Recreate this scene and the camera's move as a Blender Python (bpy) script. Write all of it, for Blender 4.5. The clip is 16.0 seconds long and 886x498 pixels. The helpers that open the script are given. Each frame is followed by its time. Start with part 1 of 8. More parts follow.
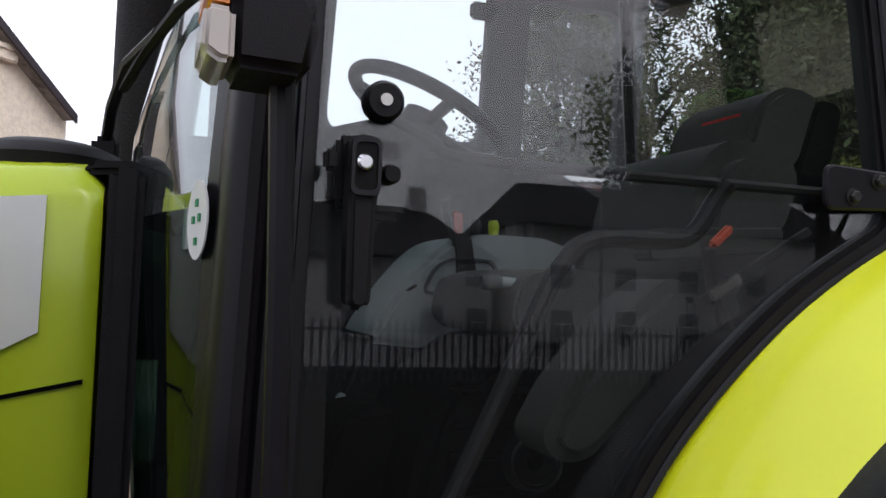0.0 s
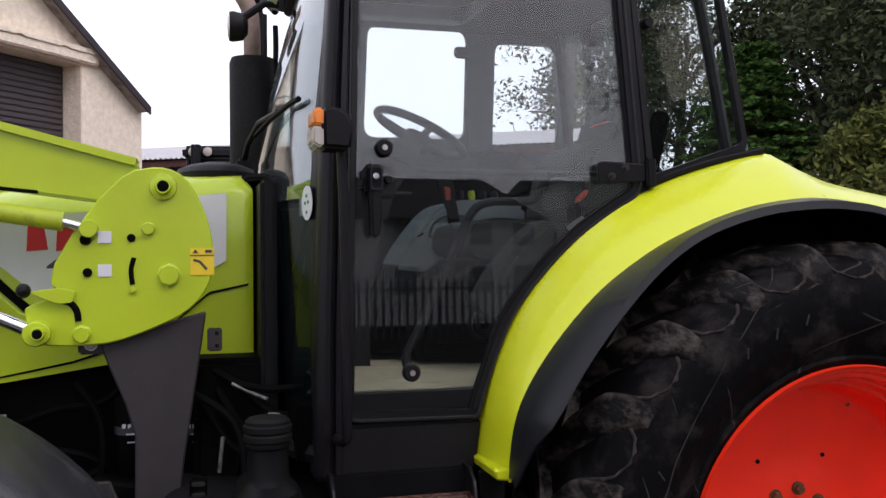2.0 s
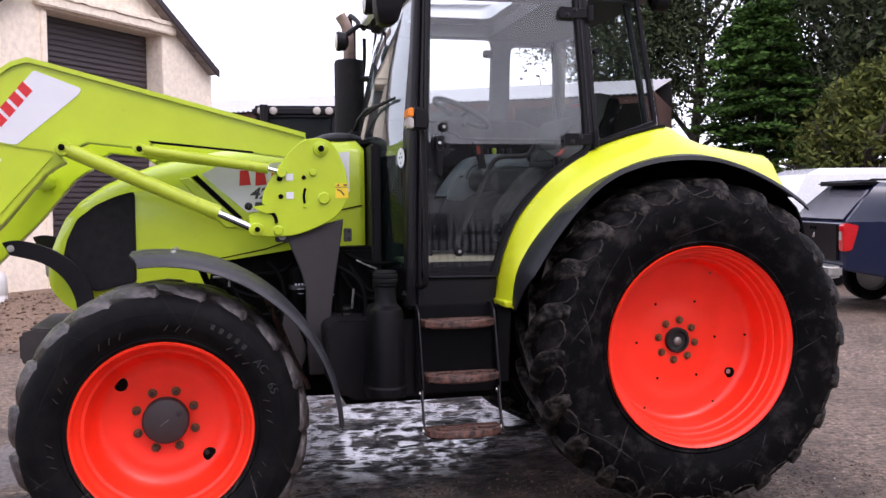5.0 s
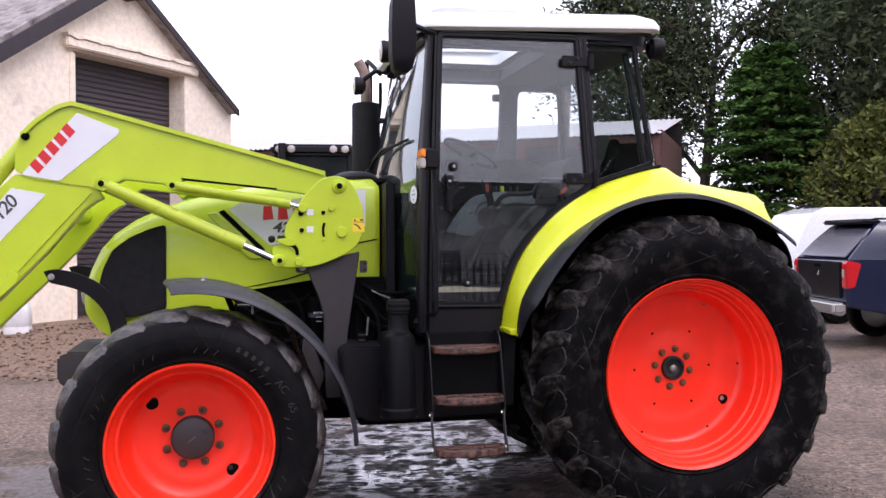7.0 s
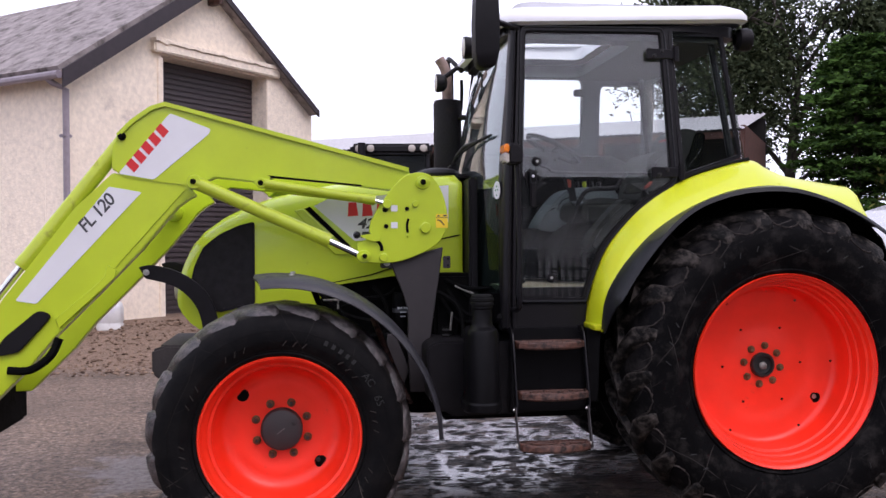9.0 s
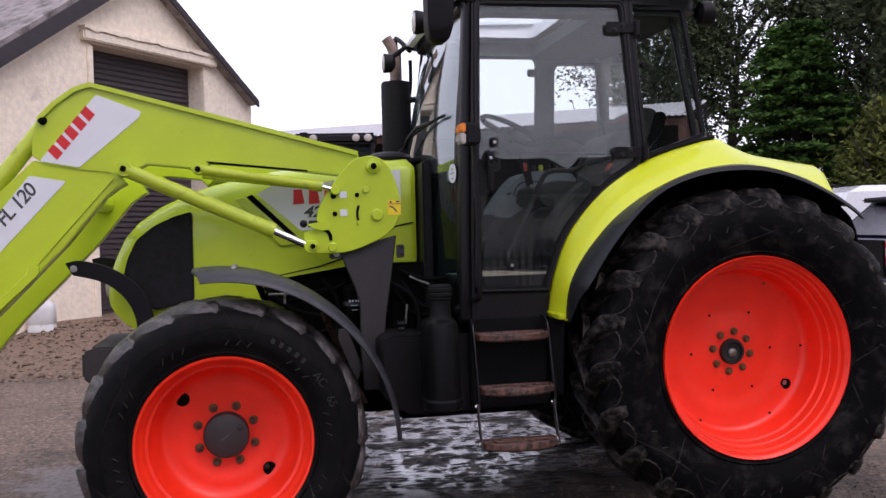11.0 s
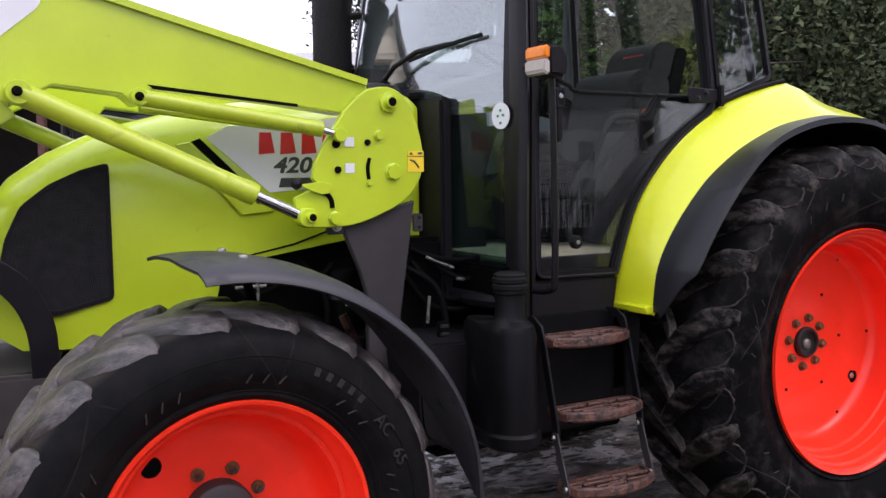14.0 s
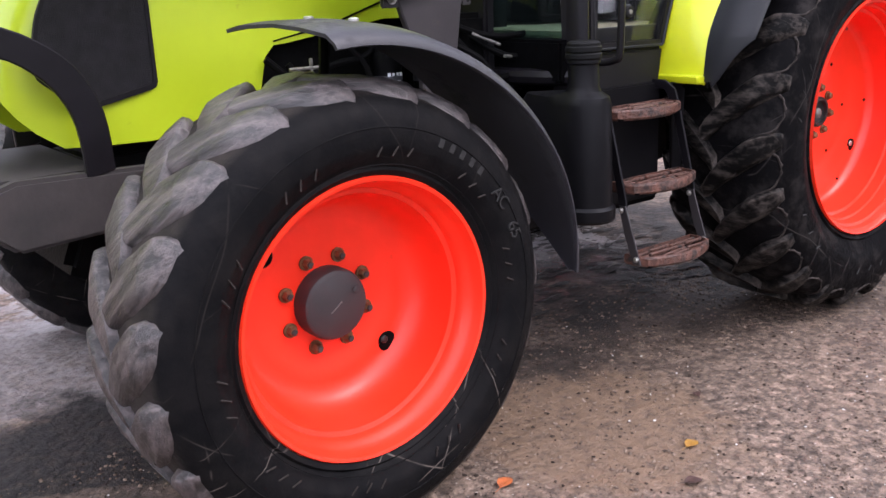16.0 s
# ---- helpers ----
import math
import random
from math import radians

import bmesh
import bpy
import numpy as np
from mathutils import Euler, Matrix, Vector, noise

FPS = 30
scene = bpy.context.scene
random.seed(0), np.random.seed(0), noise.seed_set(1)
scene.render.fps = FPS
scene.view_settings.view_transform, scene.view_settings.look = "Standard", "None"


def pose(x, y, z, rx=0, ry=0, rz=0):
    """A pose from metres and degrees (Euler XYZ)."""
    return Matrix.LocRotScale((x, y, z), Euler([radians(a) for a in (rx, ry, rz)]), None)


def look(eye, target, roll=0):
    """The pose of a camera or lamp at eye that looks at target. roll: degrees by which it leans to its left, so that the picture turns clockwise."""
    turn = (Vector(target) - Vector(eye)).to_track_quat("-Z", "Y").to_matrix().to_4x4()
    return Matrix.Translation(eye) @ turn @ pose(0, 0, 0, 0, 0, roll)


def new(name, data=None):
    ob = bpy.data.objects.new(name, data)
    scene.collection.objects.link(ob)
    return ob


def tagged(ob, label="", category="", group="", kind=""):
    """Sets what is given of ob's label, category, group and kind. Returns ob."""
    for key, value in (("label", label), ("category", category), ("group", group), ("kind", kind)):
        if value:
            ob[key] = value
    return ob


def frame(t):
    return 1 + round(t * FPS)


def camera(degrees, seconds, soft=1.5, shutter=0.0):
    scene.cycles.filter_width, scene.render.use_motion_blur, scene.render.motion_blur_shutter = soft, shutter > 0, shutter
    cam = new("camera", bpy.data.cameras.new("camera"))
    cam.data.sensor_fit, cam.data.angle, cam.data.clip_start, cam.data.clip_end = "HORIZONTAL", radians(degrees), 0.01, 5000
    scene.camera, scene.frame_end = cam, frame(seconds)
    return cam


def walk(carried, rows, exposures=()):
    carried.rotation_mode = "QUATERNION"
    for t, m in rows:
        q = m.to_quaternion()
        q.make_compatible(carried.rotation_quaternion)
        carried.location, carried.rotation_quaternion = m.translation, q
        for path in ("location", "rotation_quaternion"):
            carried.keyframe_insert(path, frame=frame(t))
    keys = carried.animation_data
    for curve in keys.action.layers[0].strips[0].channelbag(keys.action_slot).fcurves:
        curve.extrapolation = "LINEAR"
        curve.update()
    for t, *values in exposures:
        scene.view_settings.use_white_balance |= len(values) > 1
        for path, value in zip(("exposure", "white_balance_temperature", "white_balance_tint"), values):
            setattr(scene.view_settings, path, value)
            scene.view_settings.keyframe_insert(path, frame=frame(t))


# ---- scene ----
cam = camera(51.4, 16.0)
EXPOSURES = [(0, -0.12, 6200, 18), (1.5, -0.10, 6200, 19), (3.7, 0.0, 6120, 25), (6.0, 0.60, 6030, 26), (7.0, 0.43, 6030, 26), (8.2, 0.15, 6030, 26), (10.3, -0.08, 6050, 26), (12.0, -0.20, 6080, 26), (13.0, 0.06, 6080, 25), (13.5, 0.24, 6080, 25), (14.0, 0.36, 6050, 24), (14.5, 0.53, 6030, 23), (15.0, 0.76, 6030, 23), (16.0, 1.08, 6030, 23)]
PATH = [
    (0, (-1.473, -0.9, 1.709), (-0.839, 0.994, 1.801), 2.2),
    (0.5, (-1.544, -1.212, 1.689), (-0.975, 0.702, 1.792), 1.1),
    (1, (-1.633, -1.577, 1.658), (-1.043, 0.334, 1.676), -2.0),
    (1.5, (-1.642, -1.994, 1.645), (-1.072, -0.077, 1.647), -0.8),
    (2, (-1.716, -2.329, 1.644), (-1.187, -0.4, 1.651), -0.4),
    (2.5, (-1.837, -2.717, 1.634), (-1.308, -0.788, 1.623), -2.6),
    (3, (-1.91, -3.093, 1.598), (-1.385, -1.163, 1.546), 0.1),
    (3.5, (-1.998, -3.406, 1.599), (-1.484, -1.477, 1.482), -0.6),
    (6, (-2.361, -4.618, 1.544), (-1.922, -2.668, 1.49), -0.2),
    (6.5, (-2.342, -4.634, 1.545), (-1.91, -2.682, 1.523), -0.3),
    (7, (-2.336, -4.624, 1.546), (-1.897, -2.673, 1.524), -0.2),
    (7.5, (-2.323, -4.625, 1.539), (-1.875, -2.676, 1.51), 0.1),
    (8, (-2.345, -4.624, 1.536), (-1.983, -2.658, 1.505), 0.6),
    (8.2, (-2.35, -4.635, 1.532), (-2.041, -2.66, 1.496), 0.6),
    (10.5, (-2.427, -4.529, 1.508), (-2.137, -2.55, 1.526), -1.6),
    (11, (-2.386, -4.325, 1.496), (-1.989, -2.366, 1.456), -1.5),
    (11.5, (-2.347, -3.976, 1.536), (-1.849, -2.041, 1.448), -0.0),
    (12, (-2.466, -3.625, 1.528), (-1.968, -1.693, 1.394), -0.9),
    (12.5, (-2.577, -3.285, 1.56), (-2.076, -1.359, 1.362), -3.2),
    (13, (-2.794, -2.895, 1.553), (-2.143, -1.016, 1.344), -0.7),
    (13.5, (-3.038, -2.705, 1.569), (-2.175, -0.905, 1.45), -0.8),
    (14, (-3.233, -2.634, 1.584), (-2.27, -0.889, 1.416), -0.8),
    (14.5, (-3.362, -2.443, 1.49), (-2.356, -0.745, 1.166), -1.4),
    (15, (-3.508, -2.285, 1.441), (-2.497, -0.627, 0.962), -4.1),
    (15.5, (-3.691, -2.181, 1.393), (-2.61, -0.598, 0.821), -4.2),
    (16, (-3.793, -2.134, 1.428), (-2.611, -0.617, 0.879), -2.3),
]
walk(cam, [(t, look(eye, target, roll)) for t, eye, target, roll in PATH], exposures=EXPOSURES)

# ---- world, sun ----
world = bpy.data.worlds.new("overcast_sky")
scene.world = world
world.use_nodes = True
wn, wl = world.node_tree.nodes, world.node_tree.links
sky = wn.new("ShaderNodeTexSky")
sky.sky_type = "NISHITA"
sky.sun_disc = False
sky.sun_elevation, sky.sun_rotation = radians(51), radians(150)
sky.dust_density, sky.air_density = 6.0, 1.5
cloud = wn.new("ShaderNodeMix")
cloud.data_type = "RGBA"
cloud.inputs[0].default_value = 0.82
cloud.inputs[7].default_value = (11.2, 11.5, 12.0, 1)
wl.new(sky.outputs[0], cloud.inputs[6])
wl.new(cloud.outputs[2], wn["Background"].inputs[0])
wn["Background"].inputs[1].default_value = 0.135

sun = new("sun", bpy.data.lights.new("sun", "SUN"))
sun.data.energy, sun.data.angle, sun.data.color = 0.9, radians(25), (1.0, 0.97, 0.92)
sun.matrix_world = look((8, -14, 20), (0, 0, 0))

YC = 0.935          # the tractor's centre line


# ---- materials ----
def material(name, colour, rough=0.6, metal=0.0, grain=0.0, scale=30.0, bump=0.0, bscale=120.0, dirt=None, dirt_at=0.6, dirt_scale=4.0, coat=0.0, spec=0.5, object_random=0.0):
    """A painted, plastic or metal surface: base colour with a fine variation, dirt in broad patches, and fine relief."""
    m = bpy.data.materials.new(name)
    m.use_nodes = True
    n, l = m.node_tree.nodes, m.node_tree.links
    p = n["Principled BSDF"]
    p.inputs["Metallic"].default_value = metal
    p.inputs["Coat Weight"].default_value = coat
    p.inputs["Coat Roughness"].default_value = 0.12
    p.inputs["Specular IOR Level"].default_value = spec
    tc = n.new("ShaderNodeTexCoord")
    fine = n.new("ShaderNodeTexNoise")
    fine.inputs["Scale"].default_value, fine.inputs["Detail"].default_value = scale, 5
    l.new(tc.outputs["Object"], fine.inputs["Vector"])
    ramp = n.new("ShaderNodeMapRange")
    ramp.inputs[1].default_value, ramp.inputs[2].default_value = 0.3, 0.7
    ramp.inputs[3].default_value, ramp.inputs[4].default_value = 1 - grain, 1 + grain
    l.new(fine.outputs["Fac"], ramp.inputs[0])
    base = n.new("ShaderNodeMix")
    base.data_type, base.blend_type = "RGBA", "MULTIPLY"
    base.inputs[0].default_value = 1
    base.inputs[6].default_value = (*colour, 1)
    comb = n.new("ShaderNodeCombineColor")
    for i in range(3):
        l.new(ramp.outputs[0], comb.inputs[i])
    l.new(comb.outputs[0], base.inputs[7])
    last = base.outputs[2]
    if object_random:
        info = n.new("ShaderNodeObjectInfo")
        hsv = n.new("ShaderNodeHueSaturation")
        rr = n.new("ShaderNodeMapRange")
        rr.inputs[3].default_value, rr.inputs[4].default_value = 1 - object_random, 1 + object_random
        l.new(info.outputs["Random"], rr.inputs[0])
        l.new(rr.outputs[0], hsv.inputs["Value"])
        l.new(last, hsv.inputs["Color"])
        last = hsv.outputs[0]
    rmap = n.new("ShaderNodeMapRange")
    rmap.inputs[3].default_value, rmap.inputs[4].default_value = max(0.02, rough - 0.08), min(1, rough + 0.1)
    l.new(fine.outputs["Fac"], rmap.inputs[0])
    rlast = rmap.outputs[0]
    if dirt:
        big = n.new("ShaderNodeTexNoise")
        big.inputs["Scale"].default_value, big.inputs["Detail"].default_value, big.inputs["Roughness"].default_value = dirt_scale, 9, 0.68
        l.new(tc.outputs["Object"], big.inputs["Vector"])
        cut = n.new("ShaderNodeMapRange")
        cut.inputs[1].default_value, cut.inputs[2].default_value = dirt_at, dirt_at + 0.16
        l.new(big.outputs["Fac"], cut.inputs[0])
        mix = n.new("ShaderNodeMix")
        mix.data_type = "RGBA"
        mix.inputs[7].default_value = (*dirt, 1)
        l.new(cut.outputs[0], mix.inputs[0])
        l.new(last, mix.inputs[6])
        last = mix.outputs[2]
        r2 = n.new("ShaderNodeMix")
        r2.inputs[3].default_value = 0.9
        l.new(cut.outputs[0], r2.inputs[0])
        l.new(rlast, r2.inputs[2])
        rlast = r2.outputs[0]
    l.new(last, p.inputs["Base Color"])
    l.new(rlast, p.inputs["Roughness"])
    if bump:
        bn = n.new("ShaderNodeTexNoise")
        bn.inputs["Scale"].default_value, bn.inputs["Detail"].default_value = bscale, 4
        l.new(tc.outputs["Object"], bn.inputs["Vector"])
        b = n.new("ShaderNodeBump")
        b.inputs["Strength"].default_value, b.inputs["Distance"].default_value = bump, 0.01
        l.new(bn.outputs["Fac"], b.inputs["Height"])
        l.new(b.outputs[0], p.inputs["Normal"])
    return m


def glass(name, tint, film=0.03, film_colour=(0.5, 0.55, 0.55), mirror=0.050, edge=0.9, drops=0.005):
    """A thin pane: tinted, glossy by Fresnel, with a faint uneven film of dust and drops."""
    m = bpy.data.materials.new(name)
    m.use_nodes = True
    n, l = m.node_tree.nodes, m.node_tree.links
    out = n["Material Output"]
    n.remove(n["Principled BSDF"])
    clear, gloss, dull = n.new("ShaderNodeBsdfTransparent"), n.new("ShaderNodeBsdfGlossy"), n.new("ShaderNodeBsdfDiffuse")
    clear.inputs[0].default_value = (*tint, 1)
    gloss.inputs["Roughness"].default_value = 0.01
    dull.inputs[0].default_value = (*film_colour, 1)
    tc, no = n.new("ShaderNodeTexCoord"), n.new("ShaderNodeTexNoise")
    no.inputs["Scale"].default_value, no.inputs["Detail"].default_value, no.inputs["Roughness"].default_value = 3.0, 10, 0.7
    l.new(tc.outputs["Object"], no.inputs["Vector"])
    mr = n.new("ShaderNodeMapRange")
    mr.inputs[1].default_value, mr.inputs[2].default_value = 0.3, 0.75
    mr.inputs[3].default_value, mr.inputs[4].default_value = film * 0.4, film * 1.8
    l.new(no.outputs["Fac"], mr.inputs[0])
    spot, size, wet = n.new("ShaderNodeTexVoronoi"), n.new("ShaderNodeMapRange"), n.new("ShaderNodeMath")
    spot.inputs["Scale"].default_value = 190
    l.new(tc.outputs["Object"], spot.inputs["Vector"])
    for i, v in enumerate((0.16, 0.34, drops, 0.0)):
        size.inputs[i + 1].default_value = v
    l.new(spot.outputs["Distance"], size.inputs[0])
    l.new(mr.outputs[0], wet.inputs[0])
    l.new(size.outputs[0], wet.inputs[1])
    a, b, fr, pw, mu = n.new("ShaderNodeMixShader"), n.new("ShaderNodeMixShader"), n.new("ShaderNodeLayerWeight"), n.new("ShaderNodeMath"), n.new("ShaderNodeMath")
    fr.inputs[0].default_value = 0.5
    l.new(wet.outputs[0], a.inputs[0])
    l.new(clear.outputs[0], a.inputs[1])
    l.new(dull.outputs[0], a.inputs[2])
    pw.operation, mu.operation = "POWER", "MULTIPLY_ADD"
    pw.inputs[1].default_value, mu.inputs[1].default_value, mu.inputs[2].default_value = 5, edge, mirror
    l.new(fr.outputs["Facing"], pw.inputs[0])
    l.new(pw.outputs[0], mu.inputs[0])
    l.new(mu.outputs[0], b.inputs[0])
    l.new(a.outputs[0], b.inputs[1])
    l.new(gloss.outputs[0], b.inputs[2])
    l.new(b.outputs[0], out.inputs[0])
    return m


def rubber(name, base, worn, lo, hi, chalk=None, streak=(1, 1, 1), rough=0.5, lines=0.75, spec=0.10, patch=(0.42, 0.75), turn=0, crest=0.0, low=None, relief=0.5):
    """Tyre rubber: near black, dried mud in patches, long fine pale scratches; chalk gives radii between which dust sets in; low is the height under which the scratches crowd."""
    m = bpy.data.materials.new(name)
    m.use_nodes = True
    n, l = m.node_tree.nodes, m.node_tree.links
    p = n["Principled BSDF"]
    tc, info = n.new("ShaderNodeTexCoord"), n.new("ShaderNodeObjectInfo")
    shift = n.new("ShaderNodeMapping")
    shift.inputs["Scale"].default_value = streak
    far = n.new("ShaderNodeMath")
    far.operation = "MULTIPLY"
    far.inputs[1].default_value = 37.0
    l.new(info.outputs["Random"], far.inputs[0])
    move = n.new("ShaderNodeCombineXYZ")
    for i in range(3):
        l.new(far.outputs[0], move.inputs[i])
    lie = n.new("ShaderNodeMapping")
    lie.inputs["Rotation"].default_value = (radians(turn), 0, 0)
    l.new(tc.outputs["Object"], lie.inputs["Vector"])
    l.new(lie.outputs[0], shift.inputs["Vector"])
    l.new(move.outputs[0], shift.inputs["Location"])

    def cloud_of(scale, detail, rgh, w=0.0):
        t = n.new("ShaderNodeTexNoise")
        t.noise_dimensions = "4D"
        t.inputs["W"].default_value = w
        t.inputs["Scale"].default_value, t.inputs["Detail"].default_value, t.inputs["Roughness"].default_value = scale, detail, rgh
        l.new(shift.outputs[0], t.inputs["Vector"])
        return t.outputs["Fac"]

    def ramp(src, a, b, c=0.0, d=1.0):
        r = n.new("ShaderNodeMapRange")
        for i, v in enumerate((a, b, c, d)):
            r.inputs[i + 1].default_value = v
        l.new(src, r.inputs[0])
        return r.outputs[0]

    def math2(op, *values):
        x = n.new("ShaderNodeMath")
        x.operation = op
        x.use_clamp = op == "ADD"
        for i, v in enumerate(values):
            if isinstance(v, float):
                x.inputs[i].default_value = v
            else:
                l.new(v, x.inputs[i])
        return x.outputs[0]

    patches, grain = cloud_of(9, 9, 0.68), cloud_of(40, 6, 0.65)
    total = ramp(patches, patch[0], patch[1], lo, hi)
    height = n.new("ShaderNodeSeparateXYZ")
    l.new(tc.outputs["Object"], height.inputs[0])
    # families of long straight scratches, each along its own direction in the plane of the wheel, broken up by a cloud
    for way, w, thin, count in ((20, 1.0, 0.016, 6.5), (64, 2.0, 0.014, 5.0), (118, 3.0, 0.016, 7.0), (152, 4.0, 0.012, 4.5)) if lines else ():
        mp, across = n.new("ShaderNodeMapping"), n.new("ShaderNodeSeparateXYZ")
        mp.inputs["Rotation"].default_value = (0, radians(way), 0)
        mp.inputs["Scale"].default_value = (count, count, count)
        l.new(shift.outputs[0], mp.inputs["Vector"])
        l.new(mp.outputs[0], across.inputs[0])
        bent = math2("FRACT", math2("MULTIPLY_ADD", cloud_of(1.3, 2, 0.5, w), 1.6, across.outputs["X"]))
        off = math2("ABSOLUTE", math2("SUBTRACT", bent, 0.5))
        line = math2("MULTIPLY", ramp(off, 0.0, thin, lines, 0.0), ramp(cloud_of(2.6, 4, 0.6, w + 5), 0.53, 0.58, 0.0, 1.0))
        if low is not None:
            line = math2("MULTIPLY", line, ramp(height.outputs["Z"], low + 0.16, low, 0.12, 1.0))
        total = math2("MAXIMUM", total, line)
    if chalk:
        sq, ln = n.new("ShaderNodeVectorMath"), n.new("ShaderNodeVectorMath")
        sq.operation, ln.operation = "MULTIPLY", "LENGTH"
        sq.inputs[1].default_value = (1, 0, 1)
        l.new(tc.outputs["Object"], sq.inputs[0])
        l.new(sq.outputs[0], ln.inputs[0])
        dust = math2("MULTIPLY", ramp(ln.outputs["Value"], chalk[0], chalk[1], 0.0, chalk[2]), ramp(grain, 0.3, 0.7, 0.5, 1.0))
        total = math2("ADD", total, math2("MULTIPLY", dust, patches))
    if crest:
        edge = n.new("ShaderNodeNewGeometry")
        total = math2("MAXIMUM", total, math2("MULTIPLY", ramp(edge.outputs["Pointiness"], 0.545, 0.60, 0.0, crest), ramp(grain, 0.35, 0.6, 0.25, 1.0)))
    mix = n.new("ShaderNodeMix")
    mix.data_type = "RGBA"
    mix.inputs[6].default_value, mix.inputs[7].default_value = (*base, 1), (*worn, 1)
    l.new(total, mix.inputs[0])
    l.new(mix.outputs[2], p.inputs["Base Color"])
    l.new(ramp(grain, 0.3, 0.7, rough - 0.1, rough + 0.15), p.inputs["Roughness"])
    p.inputs["Specular IOR Level"].default_value = spec
    b1, b2 = n.new("ShaderNodeBump"), n.new("ShaderNodeBump")
    b1.inputs["Strength"].default_value, b1.inputs["Distance"].default_value = relief, 0.012
    b2.inputs["Strength"].default_value, b2.inputs["Distance"].default_value = 0.35, 0.004
    l.new(patches, b1.inputs["Height"])
    l.new(grain, b2.inputs["Height"])
    l.new(b1.outputs[0], b2.inputs["Normal"])
    l.new(b2.outputs[0], p.inputs["Normal"])
    return m


LIME = material("lime_paint", (0.47, 0.60, 0.012), 0.32, grain=0.05, scale=5, bump=0.03, bscale=40, dirt=(0.20, 0.22, 0.03), dirt_at=0.66, dirt_scale=7, coat=0.3)
LIME_WORN = material("grimy_lime_ram_paint", (0.40, 0.49, 0.016), 0.4, grain=0.10, scale=9, bump=0.06, bscale=60, dirt=(0.19, 0.19, 0.03), dirt_at=0.56, dirt_scale=9, coat=0.1)
YELLOW = material("yellow_green_fender_paint", (0.60, 0.66, 0.006), 0.3, grain=0.04, scale=4, bump=0.02, bscale=30, coat=0.4)
RED = material("orange_red_rim_paint", (0.93, 0.033, 0.006), 0.40, grain=0.07, scale=6, bump=0.03, bscale=60, dirt=(0.45, 0.05, 0.02), dirt_at=0.66, dirt_scale=8, coat=0.06)
PLASTIC = material("black_textured_plastic", (0.0085, 0.0077, 0.0088), 0.50, grain=0.15, scale=20, bump=0.12, bscale=400, dirt=(0.016, 0.0145, 0.0145), dirt_at=0.62, dirt_scale=9, spec=0.16)
FLARE = material("dark_grey_flare_plastic", (0.011, 0.0115, 0.0135), 0.40, grain=0.12, scale=15, bump=0.08, bscale=300, dirt=(0.026, 0.025, 0.024), dirt_at=0.64, dirt_scale=8, spec=0.28)
MUDGUARD = material("weathered_grey_mudguard_plastic", (0.024, 0.0235, 0.028), 0.42, grain=0.2, scale=12, bump=0.12, bscale=200, dirt=(0.040, 0.038, 0.038), dirt_at=0.56, dirt_scale=6, spec=0.40)
STEEL = material("dark_painted_steel", (0.028, 0.0235, 0.0245), 0.6, grain=0.15, scale=15, bump=0.06, bscale=150, dirt=(0.07, 0.055, 0.045), dirt_at=0.62, dirt_scale=6)
BLACK = material("black_frame_paint", (0.0075, 0.0066, 0.0080), 0.35, grain=0.15, scale=12, bump=0.03, bscale=100, dirt=(0.018, 0.016, 0.017), dirt_at=0.64, dirt_scale=8, spec=0.20)
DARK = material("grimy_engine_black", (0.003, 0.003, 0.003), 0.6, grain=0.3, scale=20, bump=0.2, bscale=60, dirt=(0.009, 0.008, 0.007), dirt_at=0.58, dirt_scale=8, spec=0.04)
CHROME = material("chromed_rod", (0.75, 0.76, 0.78), 0.14, 1.0, grain=0.05, scale=60)
ZINC = material("zinc_plated_steel", (0.50, 0.49, 0.46), 0.38, 1.0, grain=0.15, scale=50)
BRASS = material("yellow_passivated_nut", (0.17, 0.105, 0.052), 0.45, 0.6, grain=0.25, scale=60)
RUST = material("worn_rusty_step", (0.090, 0.037, 0.024), 0.50, grain=0.5, scale=40, bump=0.6, bscale=90, dirt=(0.016, 0.011, 0.009), dirt_at=0.47, dirt_scale=24)
WHITE_PLATE = material("white_decal_film", (0.72, 0.72, 0.74), 0.35, grain=0.03, scale=8, dirt=(0.5, 0.5, 0.46), dirt_at=0.7)
RED_INK = material("red_decal_film", (0.62, 0.02, 0.02), 0.4, grain=0.05)
GREY_INK = material("dark_grey_decal_film", (0.045, 0.045, 0.05), 0.45, grain=0.05)
YELLOW_STICKER = material("yellow_warning_film", (0.85, 0.62, 0.02), 0.4, grain=0.03)
WHITE_PAINT = material("white_roof_paint", (0.78, 0.78, 0.80), 0.35, grain=0.03, scale=6, coat=0.2)
LINING = material("grey_cab_lining", (0.060, 0.066, 0.068), 0.8, grain=0.06, scale=60, bump=0.15, bscale=250)
CONSOLE = material("pale_grey_console_plastic", (0.20, 0.225, 0.23), 0.5, grain=0.05, scale=30)
FABRIC = material("khaki_grey_seat_fabric", (0.022, 0.023, 0.020), 0.95, grain=0.35, scale=220, bump=0.3, bscale=400)
MAT_FLOOR = material("muddy_cab_floor_mat", (0.36, 0.305, 0.21), 0.9, grain=0.2, scale=18, bump=0.25, bscale=60, dirt=(0.22, 0.17, 0.11), dirt_at=0.55, dirt_scale=6)
